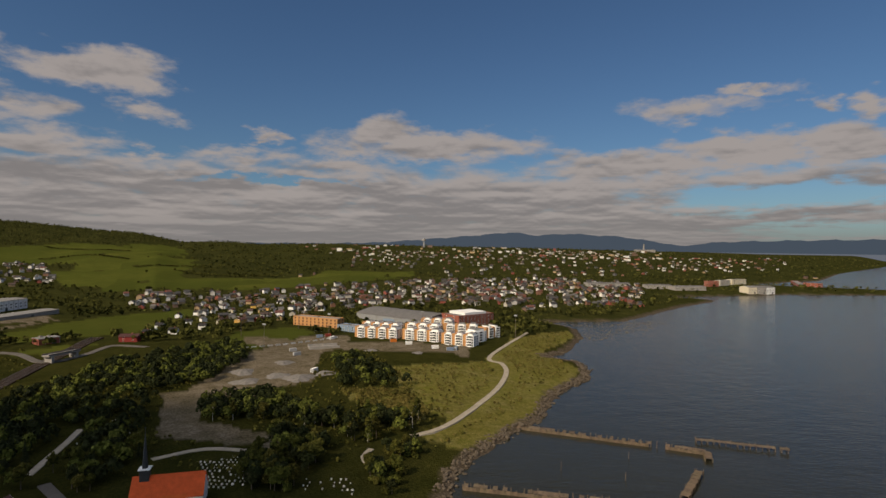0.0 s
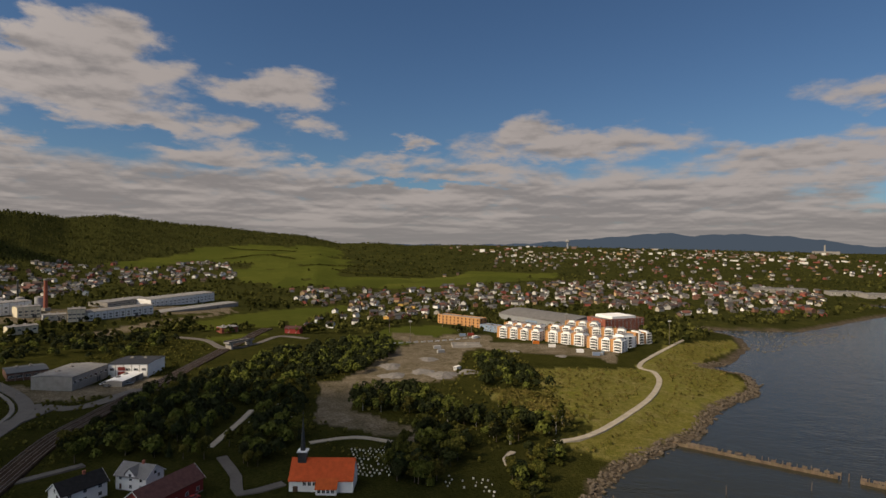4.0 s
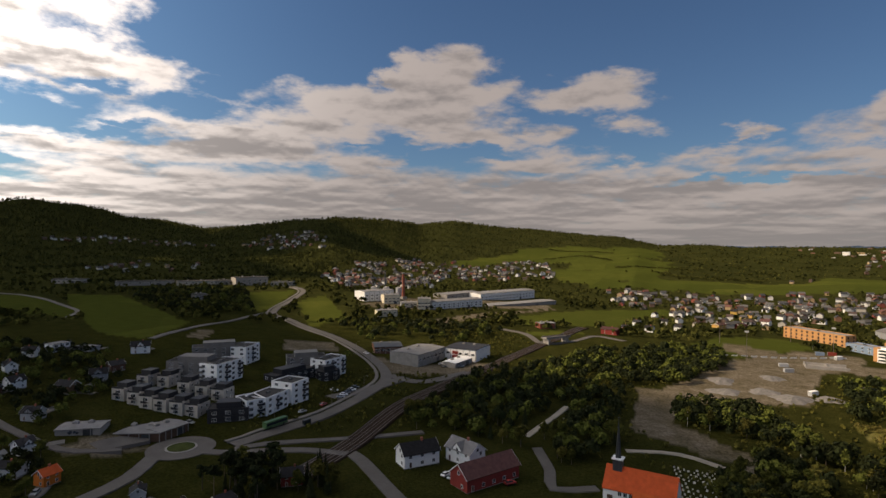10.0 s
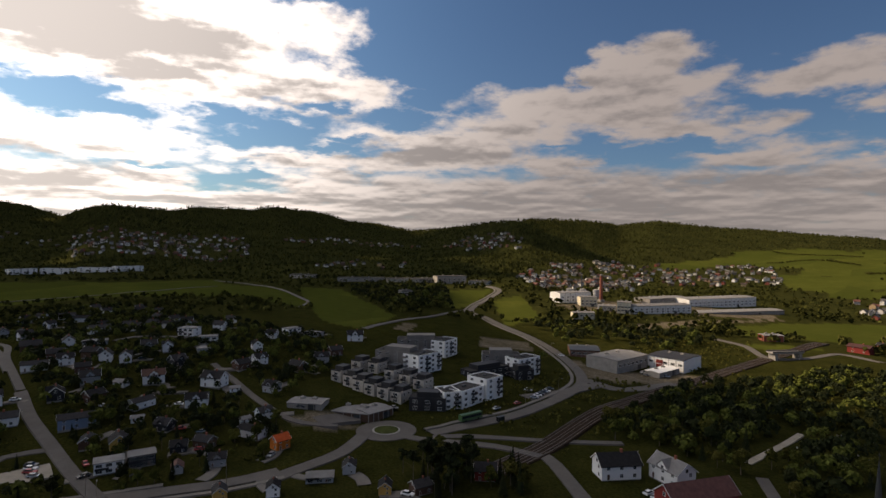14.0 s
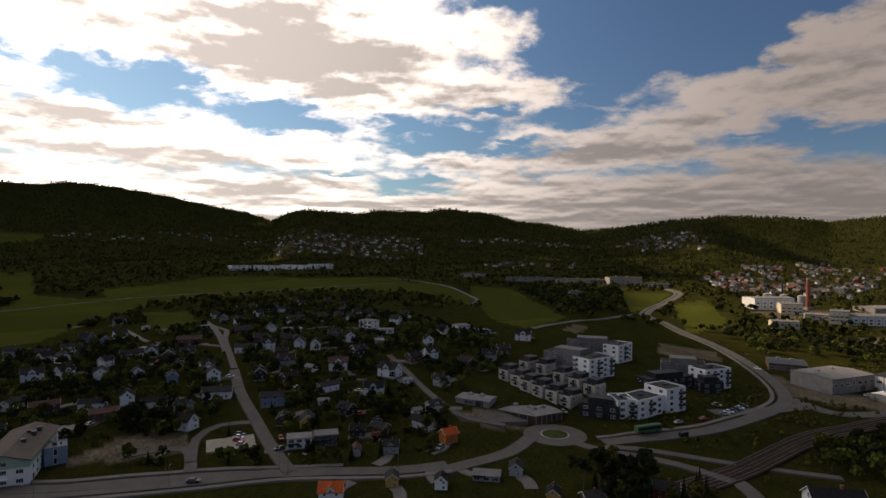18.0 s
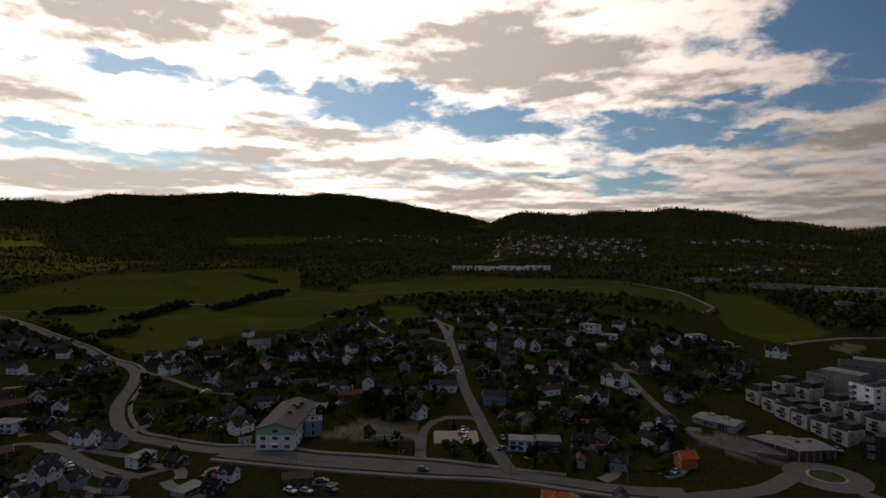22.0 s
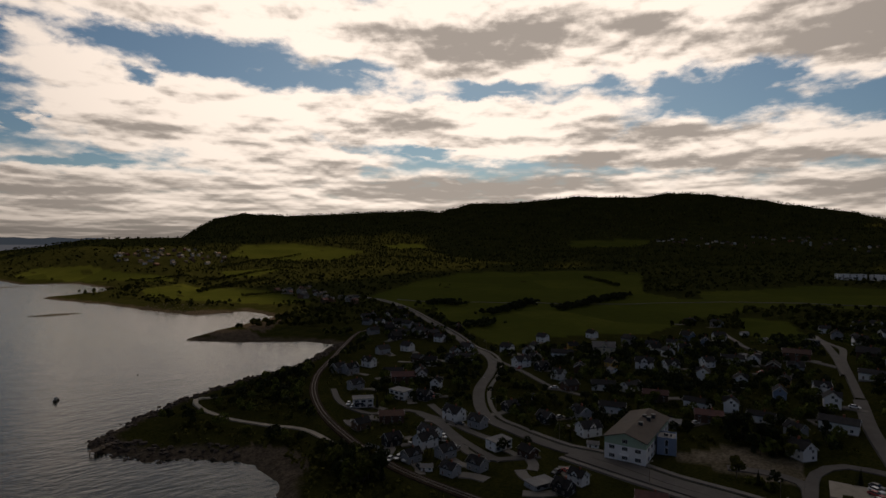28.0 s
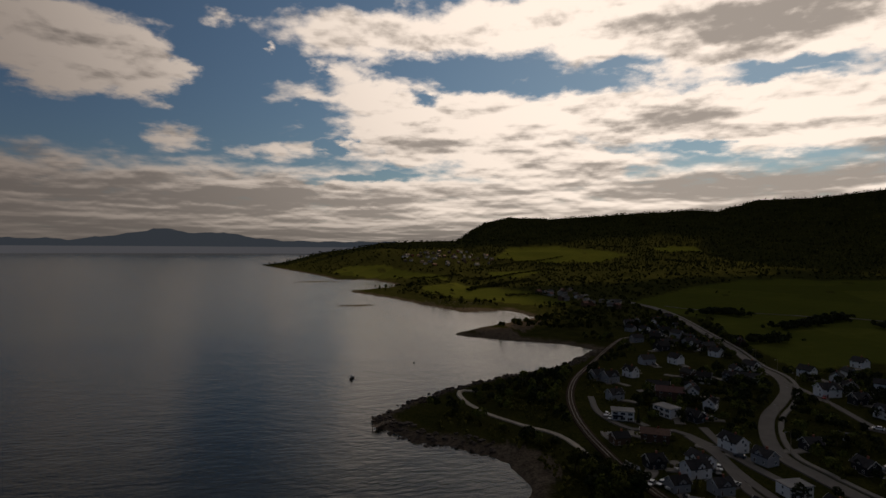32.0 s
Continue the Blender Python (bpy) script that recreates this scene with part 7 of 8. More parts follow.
def island_material(name, colors, rough):
    m = bpy.data.materials.new(name)
    m.use_nodes = True
    t = m.node_tree
    b = t.nodes["Principled BSDF"]
    b.inputs["Roughness"].default_value = rough
    g = t.nodes.new("ShaderNodeNewGeometry")
    r = t.nodes.new("ShaderNodeValToRGB")
    r.color_ramp.interpolation = "CONSTANT"
    while len(r.color_ramp.elements) < len(colors):
        r.color_ramp.elements.new(0.5)
    for i, c in enumerate(colors):
        r.color_ramp.elements[i].position = i / len(colors)
        r.color_ramp.elements[i].color = (*c, 1)
    t.links.new(g.outputs["Random Per Island"], r.inputs[0])
    t.links.new(r.outputs[0], b.inputs["Base Color"])
    return m


M["town_walls"] = island_material("town_wall_paints", [(0.68, 0.66, 0.62), (0.74, 0.72, 0.69), (0.4, 0.37, 0.32), (0.24, 0.06, 0.04), (0.2, 0.1, 0.06), (0.12, 0.07, 0.045), (0.4, 0.28, 0.15), (0.3, 0.29, 0.28), (0.66, 0.63, 0.58), (0.16, 0.1, 0.07), (0.1, 0.095, 0.09)], 0.7)
M["town_roofs"] = island_material("town_roof_tiles", [(0.035, 0.035, 0.038), (0.07, 0.045, 0.038), (0.045, 0.045, 0.048), (0.13, 0.05, 0.035), (0.05, 0.048, 0.045), (0.1, 0.095, 0.09), (0.04, 0.036, 0.034)], 0.8)


def town(poly, count, seed):
    gen = np.random.default_rng(seed)
    p = scatter(poly, count, seed)
    z = ground(p[:, 0], p[:, 1])
    keep = (z > 2) & ~np.any([inside(p[:, 0], p[:, 1], np.array(g, float)) for g in GRASS], axis=0)
    p, z = p[keep], z[keep]
    s = Shape()
    for (x, y), zz in zip(p, z):
        L, W, e, a = gen.uniform(6, 11), gen.uniform(5, 7.5), gen.uniform(2.6, 5.0), gen.choice((0.4, 1.97)) + gen.normal() * 0.25
        ca, sa = math.cos(a), math.sin(a)
        top = e + W * 0.34

        def at(u, v, w):
            return (x + ca * u - sa * v, y + sa * u + ca * v, zz + w)
        n = len(s.v)
        s.v += [at(u, v, w) for u in (-L / 2, L / 2) for v, w in ((-W / 2, -2.5), (W / 2, -2.5), (W / 2, e), (0, top), (-W / 2, e))]
        s.f += [(n + 4, n + 3, n + 2, n + 1, n), (n + 5, n + 6, n + 7, n + 8, n + 9), (n, n + 5, n + 9, n + 4), (n + 1, n + 2, n + 7, n + 6)]
        s.m += [0] * 4
        n = len(s.v)
        o = 0.5
        s.v += [at(u, v, w) for u in (-L / 2 - o, L / 2 + o) for v, w in ((-W / 2 - o, e - 0.2), (0, top + 0.2), (W / 2 + o, e - 0.2), (W / 2 + o, e + 0.1), (0, top + 0.5), (-W / 2 - o, e + 0.1))]
        s.f += [(n + 5, n + 4, n + 10, n + 11), (n + 4, n + 3, n + 9, n + 10), (n, n + 5, n + 11, n + 6), (n + 2, n + 8, n + 9, n + 3), (n, n + 1, n + 4, n + 5), (n + 1, n + 2, n + 3, n + 4), (n + 6, n + 11, n + 10, n + 7), (n + 7, n + 10, n + 9, n + 8)]
        s.m += [1] * 8
    tagged(s.put("far_town", M["town_walls"], M["town_roofs"]), "distant detached houses with pale walls and dark roofs", "houses", kind="stuff")


for i, (poly, count) in enumerate(TOWNS):
    town(poly, count, 900 + i)

# ---- roundabout, tracks, piers and small things ----
def disc(name, x, y, z, r0, r1, h, mat, label, category, n=40):
    s = Shape()
    for i in range(n):
        a, b = 2 * math.pi * i / n, 2 * math.pi * (i + 1) / n
        p = [(r * math.cos(q), r * math.sin(q)) for r in (r0, r1) for q in (a, b)]
        s.face([(*p[0], h), (*p[2], h), (*p[3], h), (*p[1], h)])
        s.face([(*p[2], h - 1.5), (*p[3], h - 1.5), (*p[3], h), (*p[2], h)])
    ob = s.put(name, mat, at=pose(x, y, z))
    return tagged(ob, label, category, kind="structure")


RX, RY = -239, 93
rz = height(RX, RY)
disc("road", RX, RY, rz + 0.3, 5.0, 13.0, 0, M["asphalt"], "asphalt ring of the roundabout", "road")
M["verge"] = material("mown_verge", (0.04, 0.055, 0.014), 0.95, vary=0.3, size=3, color2=(0.06, 0.07, 0.02), spec=0.05)
disc("kerb", RX, RY, rz + 0.3, 5.2, 6.0, 0.16, M["concrete"], "pale kerb ring of the roundabout", "kerb")
disc("traffic_island", RX, RY, rz + 0.3, 0.01, 5.2, 0.3, M["verge"], "grassed island of the roundabout", "traffic island")


def track(points, side):
    c = spline(points)
    for off in (-0.75, 0.75):
        ribbon("rail", points, 0.14, M["steel"], 0.62, "worn steel rail of the railway", "railway", side + off)


for side in (-3.4, 0.2, 3.8):
    track(RAILS[0][1], side)
track(RAILS[1][1], 0.0)


def sleepers(points, side):
    c = spline(points, 2.0)
    tan = np.gradient(c, axis=0)
    s = Shape()
    for (x, y), (tx, ty) in zip(c, tan):
        l = math.hypot(tx, ty) or 1.0
        tx, ty = tx / l, ty / l
        x, y = x - ty * side, y + tx * side
        z = height(x, y) + 0.42
        s.face([(x + ty * 1.3 - tx * 0.13, y - tx * 1.3 - ty * 0.13, z), (x + ty * 1.3 + tx * 0.13, y - tx * 1.3 + ty * 0.13, z), (x - ty * 1.3 + tx * 0.13, y + tx * 1.3 + ty * 0.13, z), (x - ty * 1.3 - tx * 0.13, y + tx * 1.3 - ty * 0.13, z)])
    tagged(s.put("sleepers", M["timber"]), "dark timber sleepers under the rails", "railway", kind="stuff")


for side in (-3.4, 0.2, 3.8):
    sleepers(RAILS[0][1], side)
sleepers(RAILS[1][1], 0.0)


POST = Shape().tube(0, 0, -3.0, 2.2, 0.2, 0.16, 7).mesh("post", M["timber"])
BOARD = Shape().box(-0.62, 0.62, -0.08, 0.08, -2.6, 1.5).mesh("board", M["timber"])
PLANK = Shape().box(-0.9, 0.9, -1.5, 1.5, 1.52, 1.66).mesh("plank", M["timber"])


def pier(x0, y0, x1, y1, label, boards=True, deck=0.8):
    """An old timber pier: posts both sides, a boarded face and what is left of the deck."""
    L, turn = math.hypot(x1 - x0, y1 - y0), math.degrees(math.atan2(y1 - y0, x1 - x0))
    ob = thing("timber_pier", label, "pier", "old timber piers")
    ob.matrix_basis = pose(x0, y0, 0, 0, 0, turn)
    n = int(L / 2.6)
    for i in range(n + 1):
        for sd in (-1.5, 1.5):
            if rng.random() < 0.9:
                child("post", POST, ob, pose(i * 2.6, sd + rng.uniform(-0.15, 0.15), rng.uniform(-0.7, 0.35), rng.uniform(-4, 4), rng.uniform(-4, 4), 0))
    if boards:
        for i in range(int(L / 1.3)):
            child("board", BOARD, ob, pose(i * 1.3 + 0.65, -1.68, rng.uniform(-0.25, 0.12), 0, rng.uniform(-1, 1), 0))
    for i in range(int(L / 1.9)):
        if rng.random() < deck:
            child("plank", PLANK, ob, pose(i * 1.9 + 0.95, rng.uniform(-0.2, 0.2), rng.uniform(-0.12, 0.05), rng.uniform(-2, 2), 0, rng.uniform(-3, 3)))
    return ob


pier(40, 288, 100, 264, "old weathered timber pier with a boarded face", True, 0.7)
pier(100, 264, 106, 261.5, "row of leaning posts in the gap of the pier", False, 0.25)
pier(106, 261.5, 123, 254, "broken end of the old timber pier", True, 0.8)
pier(122, 254, 118, 244, "short spur of the old timber pier", False, 0.9)
pier(124, 270, 163, 257, "detached outer length of the timber pier on posts", False, 0.95)
pier(9, 216, 92, 197, "old boarded timber pier closing the basin", True, 0.6)
pier(109, 233, 91, 207, "narrow row of timber posts and planks", False, 0.9)
for i, (x, y) in enumerate([(51, 235), (84, 248), (75, 225)]):
    ob = tagged(Shape().tube(0, 0, -3, 3.4, 0.14, 0.1, 7).put("mooring_stake", M["timber"], at=pose(x, y, 0, 3 * i - 3, 2, 0)), "lone weathered stake standing in the basin", "stake", "stakes in the basin")


def boulders(name, count, seed, line, lo, hi, size, label):
    """Rough stones thrown along a stretch of shore."""
    gen = np.random.default_rng(seed)
    c = spline(line, 3.0)
    tan = np.gradient(c, axis=0)
    tan /= np.linalg.norm(tan, axis=1)[:, None]
    k = gen.integers(0, len(c), count)
    off = gen.uniform(lo, hi, count)
    p = c[k] + np.stack([tan[k, 1], -tan[k, 0]], -1) * off[:, None] + gen.normal(size=(count, 2)) * 1.2
    z = np.maximum(ground(p[:, 0], p[:, 1]), -0.3)
    ico = [(0, 0, 1), (0.89, 0, 0.45), (0.28, 0.85, 0.45), (-0.72, 0.53, 0.45), (-0.72, -0.53, 0.45), (0.28, -0.85, 0.45), (0.72, 0.53, -0.45), (-0.28, 0.85, -0.45), (-0.89, 0, -0.45), (-0.28, -0.85, -0.45), (0.72, -0.53, -0.45), (0, 0, -1)]
    fac = [(0, 1, 2), (0, 2, 3), (0, 3, 4), (0, 4, 5), (0, 5, 1), (1, 6, 2), (2, 7, 3), (3, 8, 4), (4, 9, 5), (5, 10, 1), (2, 6, 7), (3, 7, 8), (4, 8, 9), (5, 9, 10), (1, 10, 6)]
    r = gen.uniform(0.35, 1.0, count) ** 1.6 * size
    v = np.array(ico)[None] * (r[:, None, None] * gen.uniform(0.6, 1.3, (count, 12, 1))) * np.array([1.2, 1.0, 0.75]) + np.stack([p[:, 0], p[:, 1], z + r * 0.2], -1)[:, None]
    f = (np.arange(count) * 12)[:, None, None] + np.array(fac)[None]
    tagged(new(name, quick_mesh(name, v.reshape(-1, 3), f.reshape(-1, 3), M["rock"])), label, "rocks", kind="stuff")


boulders("shore_rocks", 1300, 21, COAST_NORTH[17:29], 0, 6, 1.1, "brown boulders of the sea wall along the meadow")
boulders("headland_rocks", 700, 22, COAST_SOUTH[4:14], -2, 9, 1.3, "dark rocks round the headland")
boulders("tide_rocks", 700, 23, [(118, 690), (160, 655), (205, 680), (260, 690), (220, 640), (170, 600), (150, 560)], -16, 16, 1.0, "dark weedy stones on the tide flat")
boulders("tide_stones", 600, 24, [(-290, -600), (-250, -650), (-210, -690), (-190, -760), (-260, -690)], -22, 14, 0.9, "wet stones on the shallow bay")


def skerry(x, y, L, W, turn):
    s = Shape()
    n, m = 26, 5
    for k in range(m + 1):
        for i in range(n):
            a, t = 2 * math.pi * i / n, k / m
            w = 1 + 0.22 * math.sin(3 * a + x) + 0.12 * math.sin(7 * a + y)
            s.v.append((L * w * t * math.cos(a), W * w * t * math.sin(a), 1.1 * (1 - t * t) * (1 + 0.3 * math.sin(5 * a)) - 0.5 * t))
    for k in range(m):
        for i in range(n):
            s.f.append((k * n + i, k * n + (i + 1) % n, (k + 1) * n + (i + 1) % n, (k + 1) * n + i))
            s.m.append(0)
    tagged(s.put("skerry", M["rock"], at=pose(x, y, 0, 0, 0, turn)), "low dark skerry just above the water", "rock", "skerries in the bay")


skerry(-104, -749, 32, 6, 0)
skerry(-58, -1238, 64, 12, 15)
skerry(420, 1000, 60, 6, -15)


# the small boat, the jetty on the point
def hull(name, x, y, L, turn, label):
    ob = thing(name, label, "boat")
    ob.matrix_basis = pose(x, y, 0, 0, 0, turn)
    s = Shape()
    sec = [(-0.5, 0.8), (-0.2, 1.0), (0.15, 0.9), (0.38, 0.5), (0.5, 0.04)]
    for u, w in sec:
        s.v += [(u * L, -w * L * 0.17, 0.75), (u * L, -w * L * 0.1, -0.3), (u * L, w * L * 0.1, -0.3), (u * L, w * L * 0.17, 0.75)]
    for k in range(len(sec) - 1):
        s.f += [(4 * k + i, 4 * k + 4 + i, 4 * k + 5 + i, 4 * k + 1 + i) for i in range(3)]
    s.f += [(0, 1, 2, 3)] + [(4 * k, 4 * k + 3, 4 * k + 7, 4 * k + 4) for k in range(len(sec) - 1)]
    s.m += [0] * len(s.f)
    s.put("hull", M["black"], parent=ob)
    Shape().box(-L * 0.2, L * 0.1, -L * 0.09, L * 0.09, 0.75, 1.9).put("cabin", M["grey"], parent=ob)
    Shape().tube(-L * 0.05, 0, 1.9, 3.6, 0.05, 0.03, 6).put("mast", M["steel"], parent=ob)


hull("fishing_boat", -65, -341, 5.5, 60, "small dark boat moored in the bay")
ob = tagged(Shape().tube(0, 0, -0.5, 0.6, 0.6, 0.4, 10).put("buoy", M["black"], at=pose(-111, -379, 0)), "small dark mooring buoy", "buoy")
pier(-82, -255, -66, -243, "slim jetty at the tip of the headland", False, 1.0)


# ---- vehicles ----
M["car_white"] = material("white_car_paint", (0.72, 0.72, 0.72), 0.3, vary=0.04, size=2, spec=0.5)
M["car_dark"] = material("dark_car_paint", (0.03, 0.035, 0.045), 0.3, vary=0.1, size=2, spec=0.5)
M["car_red"] = material("red_car_paint", (0.35, 0.03, 0.025), 0.3, vary=0.1, size=2, spec=0.5)
M["car_silver"] = material("silver_car_paint", (0.38, 0.39, 0.4), 0.3, 0.5, vary=0.05, size=2, spec=0.5)
M["bus_green"] = material("green_bus_paint", (0.06, 0.13, 0.05), 0.4, vary=0.1, size=3)
M["tyre"] = material("tyre_rubber", (0.02, 0.02, 0.02), 0.9, vary=0.1, size=1)
WHEEL = Shape()
for y in (-0.11, 0.11):
    WHEEL.v += [(0.32 * math.cos(i * 0.524), y, 0.32 * math.sin(i * 0.524)) for i in range(12)]
WHEEL.f = [tuple(range(12)), tuple(range(12, 24))[::-1]] + [(i, 12 + i, 12 + (i + 1) % 12, (i + 1) % 12) for i in range(12)]
WHEEL.m = [0] * 14
WHEEL = WHEEL.mesh("wheel", M["tyre"])
BODY = [(-2.1, 0.35), (2.15, 0.35), (2.2, 0.75), (1.2, 0.95), (-2.0, 1.0), (-2.2, 0.7)]
CABIN = [(-1.75, 0.98), (1.1, 0.93), (0.45, 1.42), (-1.3, 1.45)]


def drawn(profile, half):
    """A profile of (x, z) drawn out across y, slightly tucked in at the top."""
    s, k = Shape(), len(profile)
    top = max(z for _, z in profile)
    for sg in (-1, 1):
        s.v += [(x, sg * half * (0.86 if z > top - 0.2 else 1.0), z) for x, z in profile]
    s.f = [tuple(range(k)), tuple(range(k, 2 * k))[::-1]] + [(i, k + i, k + (i + 1) % k, (i + 1) % k) for i in range(k)]
    s.m = [0] * len(s.f)
    return s


CARS = {}


def car(x, y, turn, paint):
    m = pose(x, y, height(x, y) + 0.42, 0, 0, turn)
    if paint in CARS:
        return copy_thing(CARS[paint], m)
    words = {"car_white": "white", "car_dark": "dark", "car_red": "red", "car_silver": "silver"}[paint]
    ob = thing("car", words + " parked car beside the road", "car", "parked cars")
    drawn(BODY, 0.88).put("body", M[paint], parent=ob)
    cabin = drawn(CABIN, 0.8).put("cabin", M["glass"], parent=ob, label="dark glazed cabin")
    drawn([(-1.25, 1.44), (0.42, 1.41), (0.38, 1.48), (-1.2, 1.5)], 0.7).put("roof", M[paint], parent=cabin)
    for wx in (-1.3, 1.35):
        for wy in (-0.8, 0.8):
            child("wheel", WHEEL, ob, pose(wx, wy, 0.32))
    ob.matrix_basis = m
    CARS[paint] = ob
    return ob


PARKED_NORTH = [(-268, 183, 40), (-254, 178, 45), (-259, 185, 45), (-264, 192, 45), (-268, 197, 45), (-248, 164, 110), (-244, 150, 110), (-345, 260, 20), (-261, 104, 20), (-270, 62, 60), (-257, 182, 45), (-262, 189, 45),
                (-130, 167, 70), (-147, 155, 100), (-150, 155, 100), (-275, 290, 60), (-282, 280, 20), (-290, 285, 80)]
PARKED_SOUTH = [(-246, -35, 70), (-240, -34, 70), (-236, -32, 70), (-243, -34.5, 70), (-181, -71, 80), (-184, -64, 80), (-180, -76, 80), (-206, -40, 95), (-241, -18, 20), (-150, -156, 30), (-151, -153, 30), (-147, -157, 30),
                (-174, -159, 60), (-177, -162, 60), (-183, -110, 10), (-211, -210, 40), (-213, -214, 40), (-171, -226, 50), (-170, -221, 50), (-201, -248, 20), (-296, -20, 40), (-277, 3, 20), (-262, 12, 80), (-256, 20, 80)]
paints = ("car_white", "car_silver", "car_dark", "car_white", "car_dark", "car_red", "car_silver")
for i, (x, y, turn) in enumerate(PARKED_NORTH + PARKED_SOUTH):
    car(x, y, turn + rng.uniform(-5, 5), paints[i % 7])
for i, (x, y, turn) in enumerate(DRIVES[::3]):
    car(x, y, turn, paints[(i * 3) % 7])

bus = thing("bus", "dark green city bus beside its stop", "bus")
bus.matrix_basis = pose(-234, 131, height(-234, 131) + 0.75, 0, 0, 104)
Shape().run([(-1.2, 0.35), (1.2, 0.35), (1.25, 1.2), (1.22, 2.9), (1.05, 3.05), (-1.05, 3.05), (-1.22, 2.9), (-1.25, 1.2)], -6, 6).put("body", M["bus_green"], parent=bus)
for sg in (-1, 1):
    Shape().box(-5.6, 5.6, -0.02, 0.02, 1.35, 2.5).put("window_band", M["glass"], parent=bus, at=pose(0, sg * 1.27, 0))
Shape().box(-0.02, 0.02, -1.1, 1.1, 1.0, 2.7).put("windscreen", M["glass"], parent=bus, at=pose(6.02, 0, 0))
for wx in (-3.6, 3.8):
    for wy in (-1.1, 1.1):
        child("wheel", WHEEL, bus, pose(wx, wy, 0.42) @ Matrix.Diagonal((1.45, 1.3, 1.45, 1)))
shelter = thing("bus_shelter", "small glazed bus shelter at the roadside", "shelter")
shelter.matrix_basis = pose(-229.5, 144, height(-229.5, 144), 0, 0, 104)
Shape().box(-2, 2, -0.8, 0.8, 2.4, 2.55).put("roof", M["copper"], parent=shelter)
for x in (-1.9, 1.9):
    Shape().box(-0.05, 0.05, -0.7, 0.7, 0, 2.4).put("side_pane", M["glass"], parent=shelter, at=pose(x, 0, 0))
Shape().box(-1.8, 1.8, -0.03, 0.03, 0.2, 2.3).put("back_pane", M["glass"], parent=shelter, at=pose(0, -0.72, 0))

# street lamps along the main road
LAMP_POLE = Shape().tube(0, 0, -1, 8, 0.1, 0.06, 7).mesh("pole", M["steel"])
LAMP_ARM = Shape().box(0, 1.6, -0.04, 0.04, 7.9, 8.0).mesh("arm", M["steel"])
LAMP_HEAD = Shape().box(1.4, 2.1, -0.14, 0.14, 7.82, 7.95).mesh("lamp_head", M["grey"])
for w, p in (ROADS[0], ROADS[2], ROADS[3]):
    c = spline(p, 6.0)
    tan = np.gradient(c, axis=0)
    for i in range(3, len(c) - 1, 6):
        if math.hypot(*c[i]) > 460:
            continue
        t = tan[i] / np.linalg.norm(tan[i])
        x, y = c[i][0] - t[1] * (w / 2 + 1.4), c[i][1] + t[0] * (w / 2 + 1.4)
        ob = thing("street_lamp", "grey steel street lamp beside the road", "lamp", "street lamps")
        ob.matrix_basis = pose(x, y, height(x, y), 0, 0, math.degrees(math.atan2(-t[0], t[1])))
        for n, me in (("pole", LAMP_POLE), ("arm", LAMP_ARM), ("lamp_head", LAMP_HEAD)):
            child(n, me, ob, Matrix())

# graves beside the church
STONE = Shape().run([(-0.12, -0.3), (0.12, -0.3), (0.12, 0.8), (0, 0.95), (-0.12, 0.8)], -0.4, 0.4).mesh("gravestone", M["concrete"])
M["pale_stone"] = material("pale_gravestone", (0.55, 0.53, 0.48), 0.8, vary=0.25, size=0.8, per_object=0.3)
STONE.materials[0] = M["pale_stone"]
for poly, count, seed in (([(-100, 229), (-76, 238), (-70, 208), (-86, 202)], 170, 1), ([(-54, 214), (-35, 215), (-31, 200), (-48, 199)], 24, 2), ([(-160, 240), (-140, 262), (-150, 290), (-175, 285)], 22, 3)):
    for x, y in scatter(poly, count, 60 + seed):
        x, y = round(x / 1.9) * 1.9 + rng.uniform(-0.3, 0.3), round(y / 3.0) * 3.0 + rng.uniform(-0.3, 0.3)
        s = rng.uniform(0.5, 0.85)
        tagged(new("gravestone", STONE), "small pale gravestone in the churchyard grass", "gravestone", "gravestones of the churchyard").matrix_basis = pose(x, y, height(x, y), 0, 0, 15 + rng.uniform(-8, 8)) @ Matrix.Diagonal((s, s, s, 1))

# ---- building site, pitch and hedges ----
def container(x, y, turn, mat, label):
    ob = thing("site_container", label, "container", "containers on the building site")
    ob.matrix_basis = pose(x, y, height(x, y), 0, 0, turn)
    s = Shape()
    edge = [(-3 + i * 0.3, -1.2 + (0.07 if i % 4 > 1 else 0)) for i in range(21)] + [(3 - i * 0.3, 1.2 - (0.07 if i % 4 > 1 else 0)) for i in range(21)]
    n = len(edge)
    s.v = [(x, y, z) for z in (-0.6, 2.5) for x, y in edge]
    s.f = [tuple(range(n, 2 * n))] + [(i, (i + 1) % n, n + (i + 1) % n, n + i) for i in range(n)]
    s.m = [0] * len(s.f)
    s.put("shell", M[mat], parent=ob)
    Shape().box(-0.05, 0, -1.05, 1.05, 0.1, 2.35).put("door", M["grey"], parent=ob, at=pose(-3.0, 0, 0))


for x, y, turn, mat, label in [(-111, 540, 20, "red", "red steel site container"), (-118, 535, 20, "blue", "blue steel site container"), (-104, 526, 60, "white", "white site cabin on the gravel"), (7, 476, 10, "blue", "blue steel site container"),
                               (-6, 484, 15, "white", "white site cabin on the gravel"), (12, 480, 80, "blue", "blue steel site container"), (-126, 470, 30, "grey", "grey site cabin beside the gravel heaps"), (-90, 392, 70, "white", "white van-sized container on the gravel"),
                               (-30, 500, 15, "white", "white site cabin on the gravel"), (-118, 452, 40, "grey", "grey site cabin beside the gravel heaps"), (-45, 512, 15, "orange", "orange steel site container")]:
    container(x, y, turn, mat, label)


